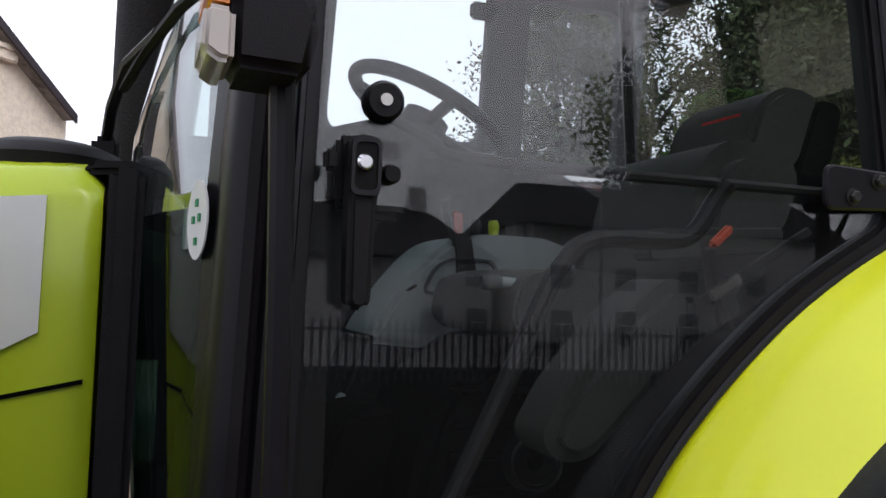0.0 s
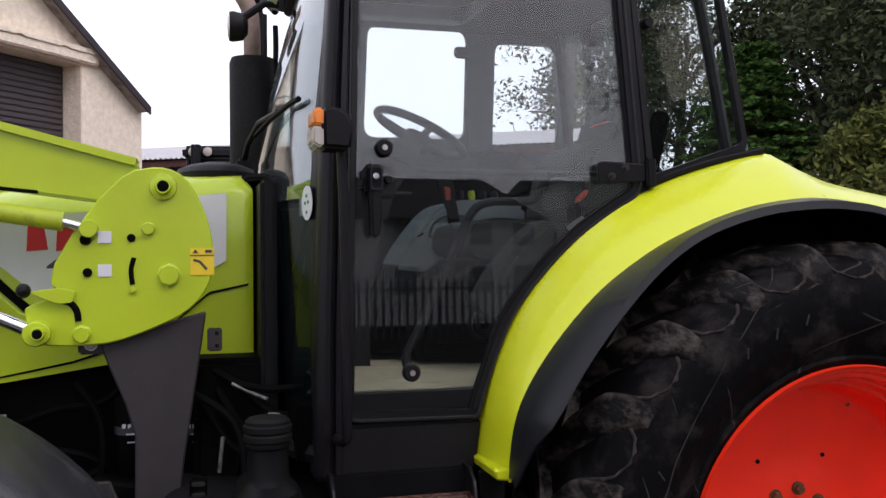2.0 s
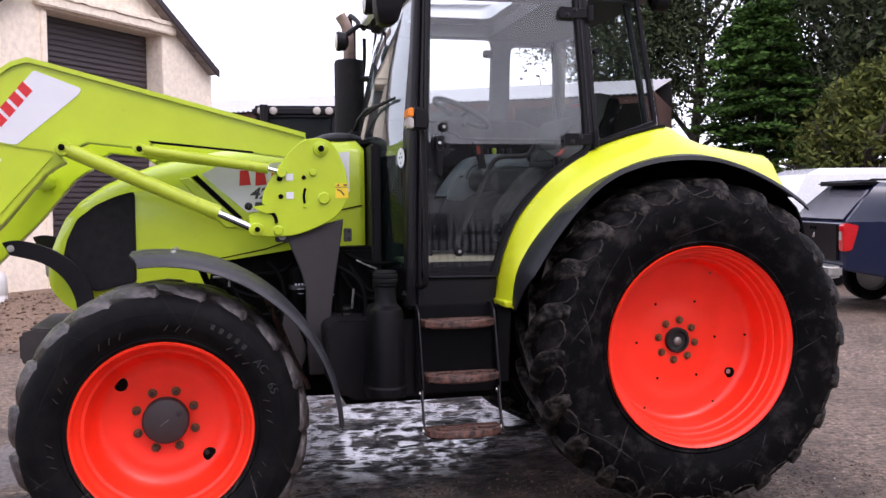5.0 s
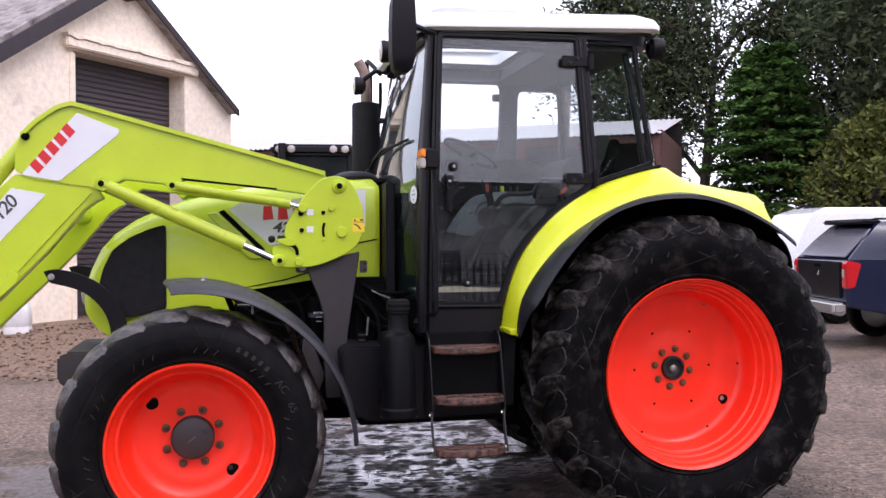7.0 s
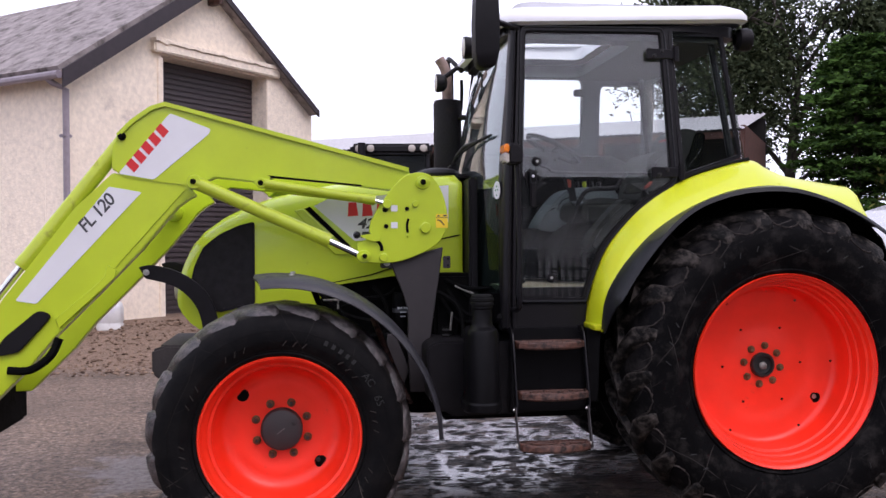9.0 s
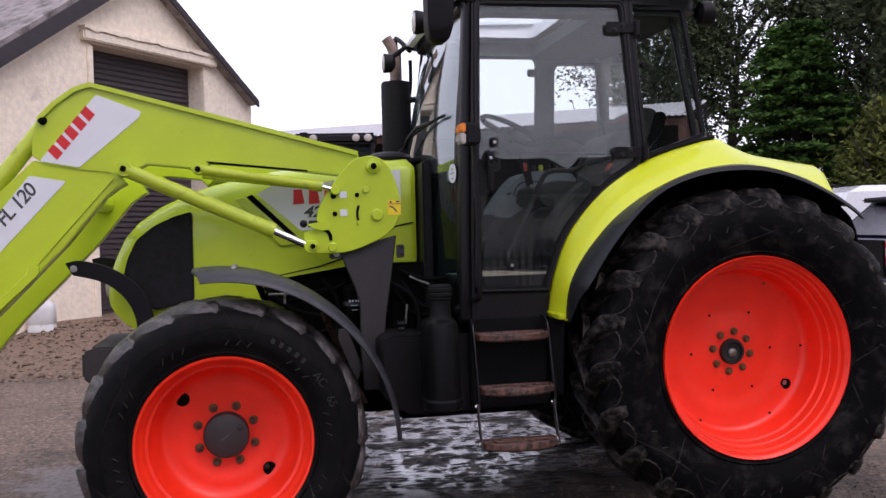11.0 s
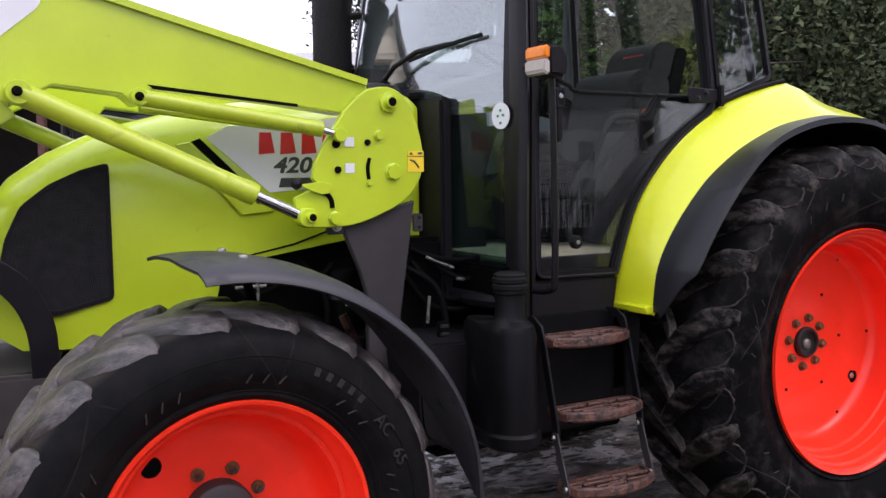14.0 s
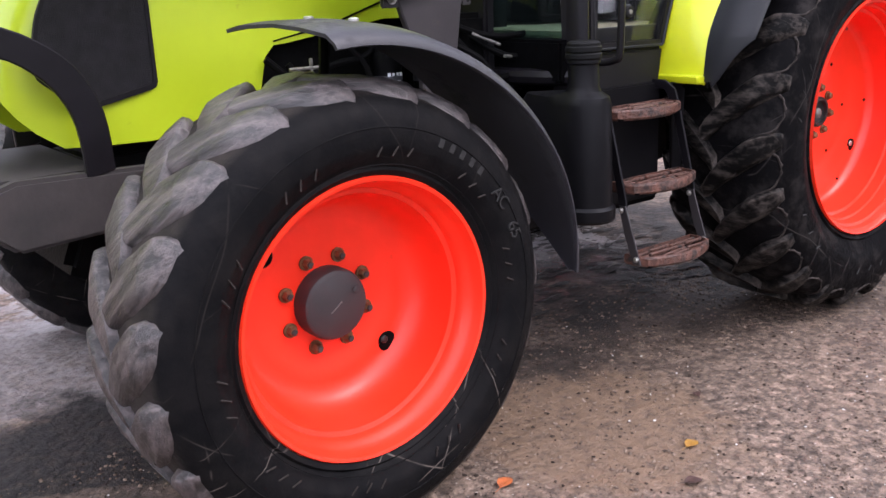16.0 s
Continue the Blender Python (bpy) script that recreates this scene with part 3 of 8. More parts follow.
def front_wheel(at, mirror):
    flip = Matrix.Rotation(math.pi, 4, "Z") if mirror else Matrix()
    m = Matrix.Translation(at) @ flip
    rim = lathe([(0.390, -0.150), (0.388, -0.180), (0.383, -0.187), (0.374, -0.184), (0.368, -0.164), (0.359, -0.140), (0.350, -0.132), (0.344, -0.102), (0.330, -0.097), (0.324, -0.050), (0.312, -0.010),
                 (0.294, 0.025), (0.262, 0.050), (0.235, 0.046), (0.20, 0.052), (0.15, 0.060), (0.09, 0.060), (0.09, 0.09), (0.34, 0.10), (0.37, 0.18), (0.396, 0.20)], (0, 0, 0), "y", 96)
    wheel = part("front_wheel", rim, RED, tractor, "orange-red steel wheel disc and rim", 50, m)
    part("tyre", tyre_mesh(0.632, 0.235, 0.390, 0.028, 0.588), CHALKY, wheel, "worn black lugged tractor tyre, chalky on the tread", 32, Matrix.Translation((0, 0.02, 0)))
    tread(wheel, 0.632, 0.235, 0.028, 19, 0.36, 0.068, 0.02, TREAD, 1.25)
    sidewall_ribs(wheel, 0.312, 0.632, 0.2328, 0.02, 60, SCUFFED_EDGE)
    for r, y in ((0.514, -0.2195), (0.418, -0.2035)):
        ring = [(r * math.cos(2 * math.pi * k / 72), y, r * math.sin(2 * math.pi * k / 72)) for k in range(73)]
        part("sidewall_ring", tube(ring, 0.0015, 5), CHALKY, wheel, "", 60)
    cap = part("hub_cap", lathe([(0, -0.004), (0.085, -0.004), (0.098, 0.004), (0.103, 0.016), (0.103, 0.062)], (0, 0, 0), "y", 48), STEEL, wheel, "round dark brown-grey hub reduction cover")
    part("drain_plug", hexbolt((0.060, -0.004, 0.035), 0.011, 0.006), STEEL, wheel)
    for k in range(8):
        a = 2 * math.pi * (k + 0.55) / 8
        part("wheel_nut", hexbolt((0.135 * math.cos(a), 0.058, 0.135 * math.sin(a)), 0.0155, 0.026), BRASS, wheel)
        part("wheel_stud", lathe([(0, -0.010), (0.0075, -0.010), (0.009, -0.006), (0.009, 0.008)], (0.135 * math.cos(a), 0.037, 0.135 * math.sin(a)), "y", 12), STEEL, wheel)
    part("cap_mark", boxed((0, 0, 0), (0.046, 0.002, 0.004), 0.001, 1), GREY_PRINT, wheel, "worn pale casting mark", 35, Matrix.Translation((-0.004, -0.0046, -0.004)) @ Matrix.Rotation(radians(-36), 4, "Y"))
    part("valve", lathe([(0, -0.010), (0.008, -0.010), (0.012, -0.006), (0.012, 0.004)], (0.255 * math.cos(radians(-42)) - 0.012, 0.046, 0.255 * math.sin(radians(-42)) + 0.010), "y", 12), HUB, wheel, "grey metal valve")
    for text, a in (("AC", radians(37)), ("65", radians(23))):
        words("sidewall_letters", text, 0.052, CHALK_INK, wheel, Matrix.Translation((0.478 * math.cos(a), -0.2215, 0.478 * math.sin(a))) @ Matrix.Rotation(math.pi / 2 - a, 4, "Y") @ Matrix.Rotation(math.pi / 2, 4, "X"), depth=0.003)
    for k in range(5):
        a = radians(64 - 4.6 * k)
        part("sidewall_bar", boxed((0, 0, 0), (0.017, 0.002, 0.024), 0.0008, 1), CHALK_INK, wheel, "", 35, Matrix.Translation((0.497 * math.cos(a), -0.2205, 0.497 * math.sin(a))) @ Matrix.Rotation(math.pi / 2 - a, 4, "Y"))
    for a in (radians(-42), radians(138)):
        part("disc_hole", lathe([(0, -0.005), (0.026, -0.005), (0.031, -0.001), (0.031, 0.006)], (0.255 * math.cos(a), 0.047, 0.255 * math.sin(a)), "y", 20), DARK, wheel, "dark round opening in the disc")
    return wheel


rear_wheel((0, 0.0, 0.835), False)
rear_wheel((0, 2 * YC, 0.835), True)
front_wheel((-2.545, -0.045, 0.588), False)
front_wheel((-2.43, 2 * YC + 0.10, 0.588), True)

# ---- tractor: chassis ----
belly = slab([(-3.05, 0.62), (-2.9, 0.55), (-1.75, 0.50), (-1.2, 0.52), (-0.3, 0.55), (0.35, 0.62), (0.4, 1.1), (-0.4, 1.15), (-1.4, 1.1), (-2.9, 0.98)], YC - 0.22, YC + 0.22, 0.03, 2)
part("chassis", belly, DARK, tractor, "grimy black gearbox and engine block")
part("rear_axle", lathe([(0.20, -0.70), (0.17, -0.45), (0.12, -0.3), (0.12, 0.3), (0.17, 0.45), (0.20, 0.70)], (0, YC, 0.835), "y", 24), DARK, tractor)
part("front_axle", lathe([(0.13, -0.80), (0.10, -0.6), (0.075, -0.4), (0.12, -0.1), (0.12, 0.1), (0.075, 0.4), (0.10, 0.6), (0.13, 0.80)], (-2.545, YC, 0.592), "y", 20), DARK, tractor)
# black filler added so the gap behind the engine stays dark
part("bay_filler", boxed((-1.59, YC, 1.04), (0.24, 0.86, 0.58), 0.02), DARK, tractor, "added black filler behind the engine, closing the dark bay")
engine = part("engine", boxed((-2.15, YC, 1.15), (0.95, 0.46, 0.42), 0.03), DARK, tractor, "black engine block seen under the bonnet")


# ---- tractor: bonnet ----
def rounded_line(points, r):
    """The outline with each corner cut into a short round."""
    out = []
    for k, p in enumerate(points):
        p0, p, p1 = Vector(points[k - 1]), Vector(p), Vector(points[(k + 1) % len(points)])
        a, c = p + (p0 - p).normalized() * r, p + (p1 - p).normalized() * r
        out += [tuple(a), tuple((a + c) * 0.25 + p * 0.5), tuple(c)]
    return out


def bonnet_row(x, half, low, shoulder, top, round_=0.09):
    """One cross-section of the bonnet, from the near lower edge over the top to the far one."""
    near, far = YC - half, YC + half
    pts = [(near, low), (near - 0.004, low + (shoulder - low) * 0.35), (near - 0.004, low + (shoulder - low) * 0.7), (near, shoulder)]
    pts += [(near + round_ * 0.30, shoulder + (top - shoulder) * 0.62), (near + round_ * 0.9, top - (top - shoulder) * 0.12), (near + half * 0.65, top + 0.006), (YC, top + 0.012)]
    pts += [(2 * YC - y, z) for y, z in reversed(pts[:-1])]
    return [(x, y, z) for y, z in pts]


rows = [bonnet_row(-1.524, 0.276, 1.330, 1.838, 1.862), bonnet_row(-1.530, 0.279, 1.322, 1.838, 1.872), bonnet_row(-1.556, 0.280, 1.320, 1.836, 1.905), bonnet_row(-1.62, 0.281, 1.320, 1.832, 1.907), bonnet_row(-1.85, 0.283, 1.325, 1.785, 1.888), bonnet_row(-2.05, 0.284, 1.295, 1.735, 1.868),
        bonnet_row(-2.25, 0.286, 1.266, 1.675, 1.842), bonnet_row(-2.30, 0.286, 1.262, 1.666, 1.834), bonnet_row(-2.335, 0.287, 1.225, 1.66, 1.828), bonnet_row(-2.36, 0.287, 1.12, 1.655, 1.824), bonnet_row(-2.42, 0.288, 1.03, 1.64, 1.812),
        bonnet_row(-2.62, 0.288, 1.005, 1.60, 1.762), bonnet_row(-2.75, 0.284, 1.003, 1.58, 1.716), bonnet_row(-2.88, 0.274, 1.005, 1.545, 1.655), bonnet_row(-3.00, 0.258, 1.01, 1.475, 1.572),
        bonnet_row(-3.07, 0.244, 1.06, 1.385, 1.492), bonnet_row(-3.115, 0.226, 1.11, 1.31, 1.40), bonnet_row(-3.14, 0.21, 1.15, 1.26, 1.33), bonnet_row(-3.15, 0.18, 1.185, 1.22, 1.25)]
bonnet = part("bonnet", thicken(loft(rows), 0.012), LIME, tractor, "lime green engine bonnet with rounded shoulders", 50)
mesh_line = rounded_line([(-2.710, 1.630), (-2.80, 1.606), (-2.90, 1.560), (-2.99, 1.490), (-3.040, 1.385), (-3.068, 1.265), (-3.058, 1.215), (-2.97, 1.140), (-2.90, 1.122), (-2.710, 1.164)], 0.018)
for s in (-1, 1):
    y = YC + s * 0.290
    grille = part("side_grille", slab(mesh_line, y - 0.004, y + 0.010 * 1, 0.003), GRILLE, tractor, "black perforated side grille with a rubbed frame")
    rim_out, rim_in = mesh_line, [(x + (-2.88 - x) * 0.07, z + (1.36 - z) * 0.07) for x, z in mesh_line]
    rm = bmesh.new()
    lo = [[rm.verts.new((x, yy, z)) for x, z in o] for o, yy in ((rim_out, y), (rim_out, y - 0.008), (rim_in, y - 0.008), (rim_in, y))]
    for la, lb in zip(lo, lo[1:]):
        for k in range(len(la)):
            kk = (k + 1) % len(la)
            rm.faces.new((la[k], la[kk], lb[kk], lb[k]))
    if s < 0:
        part("grille_frame", rm, PLASTIC, grille)
    else:
        rm.free()
    seam = slab([(-1.54, 1.550), (-1.54, 1.543), (-1.66, 1.518), (-1.80, 1.399), (-2.06, 1.316), (-2.30, 1.272), (-2.30, 1.277), (-2.06, 1.323), (-1.80, 1.406), (-1.66, 1.525)], YC + s * 0.2855 - 0.004, YC + s * 0.2855 + 0.004, 0)
    part("panel_seam", seam, DARK, bonnet)
    decal = slab([(-2.378, 1.715), (-2.30, 1.755), (-2.0, 1.775), (-1.70, 1.825), (-1.606, 1.835), (-1.608, 1.622), (-1.75, 1.545), (-2.148, 1.515)], YC + s * 0.2905 - 0.003, YC + s * 0.2905 + 0.003, 0)
    part("decal_panel", decal, WHITE_PLATE, bonnet, "white printed panel on the bonnet side")
    slot = slab([(-2.43, 1.70), (-2.40, 1.712), (-2.175, 1.49), (-2.195, 1.475)], YC + s * 0.292 - 0.004, YC + s * 0.292 + 0.004, 0)
    part("air_slot", slot, DARK, bonnet)
    scoop = slab([(-2.49, 1.69), (-2.44, 1.70), (-2.20, 1.472), (-2.14, 1.462), (-2.14, 1.445), (-2.26, 1.435)], YC + s * 0.300 - 0.008, YC + s * 0.300 + 0.008, 0.004)
    part("scoop_lip", scoop, LIME, bonnet)
# the maker's red word becomes plain slanted shapes; the model number is lettered
for k in range(5):
    x = -2.187 + k * 0.082
    part("logo_bar", slab([(x, 1.655), (x + 0.06, 1.660), (x + 0.048, 1.735), (x + 0.004, 1.735)], YC - 0.2955, YC - 0.2935, 0), RED_INK, bonnet, "red maker's mark")
words("model_number", "420", 0.080, GREY_INK, bonnet, Matrix.Translation((-2.135, YC - 0.2945, 1.588)) @ Matrix.Rotation(radians(90), 4, "X") @ Matrix.Scale(1.22, 4, (1, 0, 0)), shear=0.22, spacing=1.0, bold=0.0022)
part("model_name_bar", slab([(-2.115, 1.533), (-1.91, 1.533), (-1.90, 1.568), (-2.105, 1.568)], YC - 0.2955, YC - 0.2935, 0), GREY_INK, bonnet)
part("air_intake_cover", loft([[(-1.63 + 0.135 * math.cos(a) * k, YC + 0.21 * math.sin(a) * k, z - 0.022) for a in (2 * math.pi * j / 28 for j in range(28))] for k, z in ((1, 1.90), (1.02, 1.935), (0.94, 1.952), (0.7, 1.966), (0.4, 1.974), (0.05, 1.976))], True), PLASTIC, tractor, "black low domed air intake cover")
part("cowl", boxed((-1.488, YC, 1.46), (0.05, 0.90, 0.82), 0.012), PLASTIC, tractor, "black panel between bonnet and cab")
part("scuttle", slab([(-1.56, 1.875), (-1.46, 1.885), (-1.46, 1.905), (-1.55, 1.90)], YC - 0.25, YC + 0.25, 0.01, 2), PLASTIC, tractor)


# ---- tractor: cab ----
def ys(z):
    """The cab's near side leans inwards, more so above the waist."""
    return 0.142 + (z - 1.25) * 0.023 + max(0.0, z - 1.85) * 0.085


def inset(points, d):
    """The outline moved inwards by d (a list of distances, or one)."""
    k = len(points)
    area = sum(points[i][0] * points[(i + 1) % k][1] - points[(i + 1) % k][0] * points[i][1] for i in range(k))
    sgn = 1 if area > 0 else -1
    out = []
    for i in range(k):
        p0, p, p1 = Vector(points[i - 1]), Vector(points[i]), Vector(points[(i + 1) % k])
        a, b = (p - p0).normalized(), (p1 - p).normalized()
        na, nb = Vector((-a.y, a.x)) * sgn, Vector((-b.y, b.x)) * sgn
        n = (na + nb)
        n = n / max(0.35, n.length_squared / 2)
        out.append(tuple(p + n * d))
    return out


def rounded(points, r, steps=4):
    """The outline with its corners rounded."""
    k = len(points)
    out = []
    for i in range(k):
        p0, p, p1 = Vector(points[i - 1]), Vector(points[i]), Vector(points[(i + 1) % k])
        ra = min(r, (p - p0).length * 0.45, (p1 - p).length * 0.45)
        a, b = p + (p0 - p).normalized() * ra, p + (p1 - p).normalized() * ra
        for j in range(steps + 1):
            t = j / steps
            out.append(tuple(a * (1 - t) ** 2 + p * 2 * t * (1 - t) + b * t * t))
    return out


def frame_ring(outer, inner, where, depth):
    """A frame between two outlines of equal length; where(x, z) gives the outer y."""
    bm = bmesh.new()
    loops = [[bm.verts.new((x, where(x, z) + d, z)) for x, z in o] for o, d in ((outer, 0), (inner, 0), (inner, depth), (outer, depth))]
    k = len(outer)
    for a, b in zip(loops, loops[1:] + loops[:1]):
        for i in range(k):
            bm.faces.new((a[i], a[(i + 1) % k], b[(i + 1) % k], b[i]))
    return bm


def clipped(outline, z0, keep_above):
    """The part of the outline above or below the level z0."""
    out = []
    sgn = 1 if keep_above else -1
    for k, q in enumerate(outline):
        p = outline[k - 1]
        if (p[1] - z0) * (q[1] - z0) < 0:
            f = (z0 - p[1]) / (q[1] - p[1])
            out.append((p[0] + (q[0] - p[0]) * f, z0))
        if (q[1] - z0) * sgn >= 0:
            out.append(q)
    return out


def pane(outline, where, t=0.006):
    """A sheet of glass, bent at the waist where the cab's side starts to lean."""
    bm = bmesh.new()
    for above in (False, True):
        o = clipped(outline, 1.85, above)
        if len(o) < 3:
            continue
        a = [bm.verts.new((x, where(x, z), z)) for x, z in o]
        b = [bm.verts.new((x, where(x, z) + t, z)) for x, z in o]
        bm.faces.new(a)
        bm.faces.new(b[::-1])
        for i in range(len(a)):
            j = (i + 1) % len(a)
            if abs(o[i][1] - 1.85) > 1e-6 or abs(o[j][1] - 1.85) > 1e-6:
                bm.faces.new((a[i], a[j], b[j], b[i]))
    bmesh.ops.triangulate(bm, faces=[f for f in bm.faces if len(f.verts) > 4])
    bmesh.ops.remove_doubles(bm, verts=bm.verts, dist=1e-5)
    return bm


def glass_part(name, bm, mat, parent, label):
    ob = part(name, bm, mat, parent, label, 3 if "windscreen" not in name else 60)
    return ob


# door: the lower rear edge follows the wing
curve = [(v.x, v.y) for v in smooth_line([(-0.945, 1.185, 0), (-0.915, 1.28, 0), (-0.845, 1.45, 0), (-0.74, 1.585, 0), (-0.60, 1.71, 0), (-0.455, 1.80, 0)], 4)]
door_outline = rounded([(-1.268, 2.665), (-1.322, 1.190)] + curve + [(-0.43, 1.83), (-0.462, 2.675)], 0.045)
door_inner = inset(door_outline, 0.020)
door = part("door", frame_ring(door_outline, door_inner, lambda x, z: ys(z) - 0.012, 0.045), BLACK, tractor, "black-framed glazed cab door, shut", 50)
glass_part("door_glass", pane(door_inner, lambda x, z: ys(z) + 0.004), GLASS, door, "dusty greenish door glass with reflections")
part("door_rail_low", slab(rounded([(-1.300, 1.205), (-0.955, 1.205), (-0.925, 1.262), (-1.298, 1.262)], 0.02), 0.150, 0.172, 0.004), BLACK, door, "black lower rail of the door")
# greyer glossy line added to carry the highlight along the door seal
rim_line = [(x, ys(z) - 0.014, z) for x, z in door_outline]
part("door_edge", tube(rim_line + rim_line[:1], 0.0055, 6), FLARE, door, "grey seal line along the door edge, added for its highlight")
seal = inset(door_inner, 0.008)
part("door_seal", frame_ring(door_inner, seal, lambda x, z: ys(z) - 0.006, 0.012), SEAL, door)

# lock, handle and the little knob
grip = [(-1.249, 1.695), (-1.243, 1.684), (-1.227, 1.684), (-1.221, 1.695), (-1.219, 1.800), (-1.216, 1.815), (-1.216, 1.872), (-1.221, 1.881), (-1.247, 1.881), (-1.252, 1.872), (-1.251, 1.80)]
handle = part("door_handle", slab(grip, 0.096, 0.136, 0.007, 3), PLASTIC, door, "black pull handle with a lock", 50)
part("handle_rim", frame_ring(rounded([(-1.251, 1.812), (-1.217, 1.812), (-1.217, 1.878), (-1.251, 1.878)], 0.010), rounded([(-1.247, 1.818), (-1.221, 1.818), (-1.221, 1.872), (-1.247, 1.872)], 0.008), lambda x, z: 0.090, 0.008), FLARE, handle)
part("handle_mount", boxed((-1.234, 0.146, 1.845), (0.048, 0.024, 0.080), 0.006), PLASTIC, handle)
part("lock_recess", slab(rounded([(-1.248, 1.817), (-1.220, 1.817), (-1.220, 1.873), (-1.248, 1.873)], 0.008), 0.0925, 0.0965, 0), SEAL, handle)
part("lock_barrel", lathe([(0, -0.006), (0.007, -0.006), (0.0095, -0.003), (0.0095, 0.004)], (-1.236, 0.091, 1.849), "y", 20), CHROME, handle, "chromed key barrel")
part("latch_pin", boxed((-1.270, 0.118, 1.852), (0.014, 0.02, 0.024), 0.004), PLASTIC, handle)
part("latch_box", boxed((-1.205, 0.190, 1.845), (0.080, 0.045, 0.105), 0.010), PLASTIC, door, "black latch box inside the glass")
for x, z, r in ((-1.200, 1.933, 0.025), (-1.190, 1.845, 0.012), (-1.131, 1.313, 0.025)):
    k = part("glass_fixing", lathe([(0, -0.014), (r * 0.8, -0.014), (r, -0.006), (r, 0.010)], (x, ys(z) - 0.002, z), "y", 24), PLASTIC, door, "black round glass fixing")
    if r > 0.02:
        part("fixing_screw", lathe([(0, -0.018), (r * 0.3, -0.018), (r * 0.34, -0.012)], (x, ys(z) - 0.002, z), "y", 16), ZINC, k)
# pull bar on the inner side of the door
bar = smooth_line([(-1.131, 0.16, 1.313), (-1.137, 0.178, 1.355), (-1.095, 0.19, 1.43), (-1.018, 0.195, 1.588), (-0.945, 0.195, 1.745), (-0.89, 0.195, 1.786), (-0.79, 0.195, 1.790), (-0.745, 0.192, 1.802), (-0.715, 0.185, 1.850), (-0.70, 0.175, 1.874)], 6)
part("pull_bar", tube(bar, 0.013, 10), PLASTIC, door, "bent black grab bar inside the door")
part("waist_bar", tube(smooth_line([(-1.20, 0.18, 1.925), (-1.13, 0.185, 1.898), (-1.05, 0.185, 1.876), (-0.52, 0.18, 1.872)], 5), 0.008, 8), PLASTIC, door)
for z0, z1, x0 in ((2.497, 2.560, -0.572), (1.842, 1.907, -0.572)):
    zc, yy = (z0 + z1) / 2, ys((z0 + z1) / 2)
    h = part("hinge", slab(rounded([(x0, z0), (-0.41, z0 + 0.008), (-0.41, z1 - 0.008), (x0, z1)], 0.015), yy - 0.026, yy - 0.014, 0.003), BLACK, door, "black door hinge plate")
    part("hinge_pin", lathe([(0.013, -0.04), (0.013, 0.04)], (-0.398, yy - 0.022, zc), "z", 14), BLACK, h)
    for x, dz in ((-0.528, -0.012), (-0.484, 0.013)):
        part("hinge_bolt", hexbolt((x, yy - 0.026, zc + dz), 0.009, 0.010), HUB, h)
    part("hinge_knuckle", boxed((-0.405, yy - 0.026, zc), (0.030, 0.026, 0.085), 0.006), BLACK, h)

# pillars of the near side, the wrap-round corner and the rear
def pillar_row(z, x0, x1):
    """A cross-section of the front pillar: a round outer rib, a groove and a flat strip towards the door."""
    y, w = ys(z), x1 - x0
    return [(x0, y + 0.045, z), (x0 + w * 0.02, y - 0.004, z), (x0 + w * 0.14, y - 0.026, z), (x0 + w * 0.34, y - 0.034, z), (x0 + w * 0.52, y - 0.028, z), (x0 + w * 0.60, y - 0.010, z),
            (x0 + w * 0.70, y - 0.006, z), (x0 + w * 0.76, y - 0.018, z), (x0 + w * 0.96, y - 0.018, z), (x1, y - 0.010, z), (x1, y + 0.05, z)]


part("front_pillar", loft([pillar_row(*r) for r in ((1.05, -1.402, -1.327), (1.4, -1.398, -1.323), (1.85, -1.384, -1.310), (2.1, -1.368, -1.300), (2.4, -1.345, -1.284), (2.67, -1.322, -1.272))], True), BLACK, tractor, "black cab front pillar", 40)
part("door_rail", tube(smooth_line([(-1.345, 0.11, 1.15), (-1.338, 0.02, 1.16), (-1.334, -0.005, 1.22), (-1.336, -0.005, 1.6), (-1.345, -0.005, 1.90), (-1.35, 0.0, 1.95)], 5), 0.013, 10), BLACK, tractor, "black upright grab rail")
part("centre_pillar", loft([[(x0, ys(z) + 0.05, z), (x0, ys(z) - 0.004, z), (x1, ys(z) - 0.004, z), (x1, ys(z) + 0.05, z)] for z, x0, x1 in ((1.80, -0.428, -0.395), (2.2, -0.442, -0.412), (2.68, -0.46, -0.432))], True), BLACK, tractor, "black cab centre pillar")
quarter = rounded([(-0.40, 1.845), (-0.02, 1.965), (-0.055, 2.25), (-0.11, 2.68), (-0.436, 2.68)], 0.03)
qin = inset(quarter, 0.020)
qy = lambda x, z: ys(z) + max(0, x + 0.25) * 0.22
qwin = part("quarter_window", frame_ring(quarter, qin, lambda x, z: qy(x, z) - 0.008, 0.03), BLACK, tractor, "black-framed rear side window", 50)
glass_part("pane", pane(qin, lambda x, z: qy(x, z) + 0.004), GLASS, qwin, "greenish glass")
part("window_catch", lathe([(0, -0.02), (0.014, -0.02), (0.017, -0.01), (0.017, 0.01)], (-0.375, ys(2.34) - 0.005, 2.335), "y", 18), PLASTIC, qwin)
rear_rows = []
for z, xq, xr in ((1.955, -0.018, 0.032), (2.10, -0.036, 0.012), (2.30, -0.060, -0.018), (2.50, -0.086, -0.048), (2.67, -0.108, -0.078)):
    y = qy(xq, z) + 0.002
    half = [(xq, y), (xq + (xr - xq) * 0.45, y + 0.014), (xq + (xr - xq) * 0.80, y + 0.042), (xr - 0.002, y + 0.085), (xr + 0.004, y + 0.16), (xr + 0.006, 0.60)]
    rear_rows.append([(x, q, z) for x, q in half] + [(x, 2 * YC - q, z) for x, q in reversed(half)])
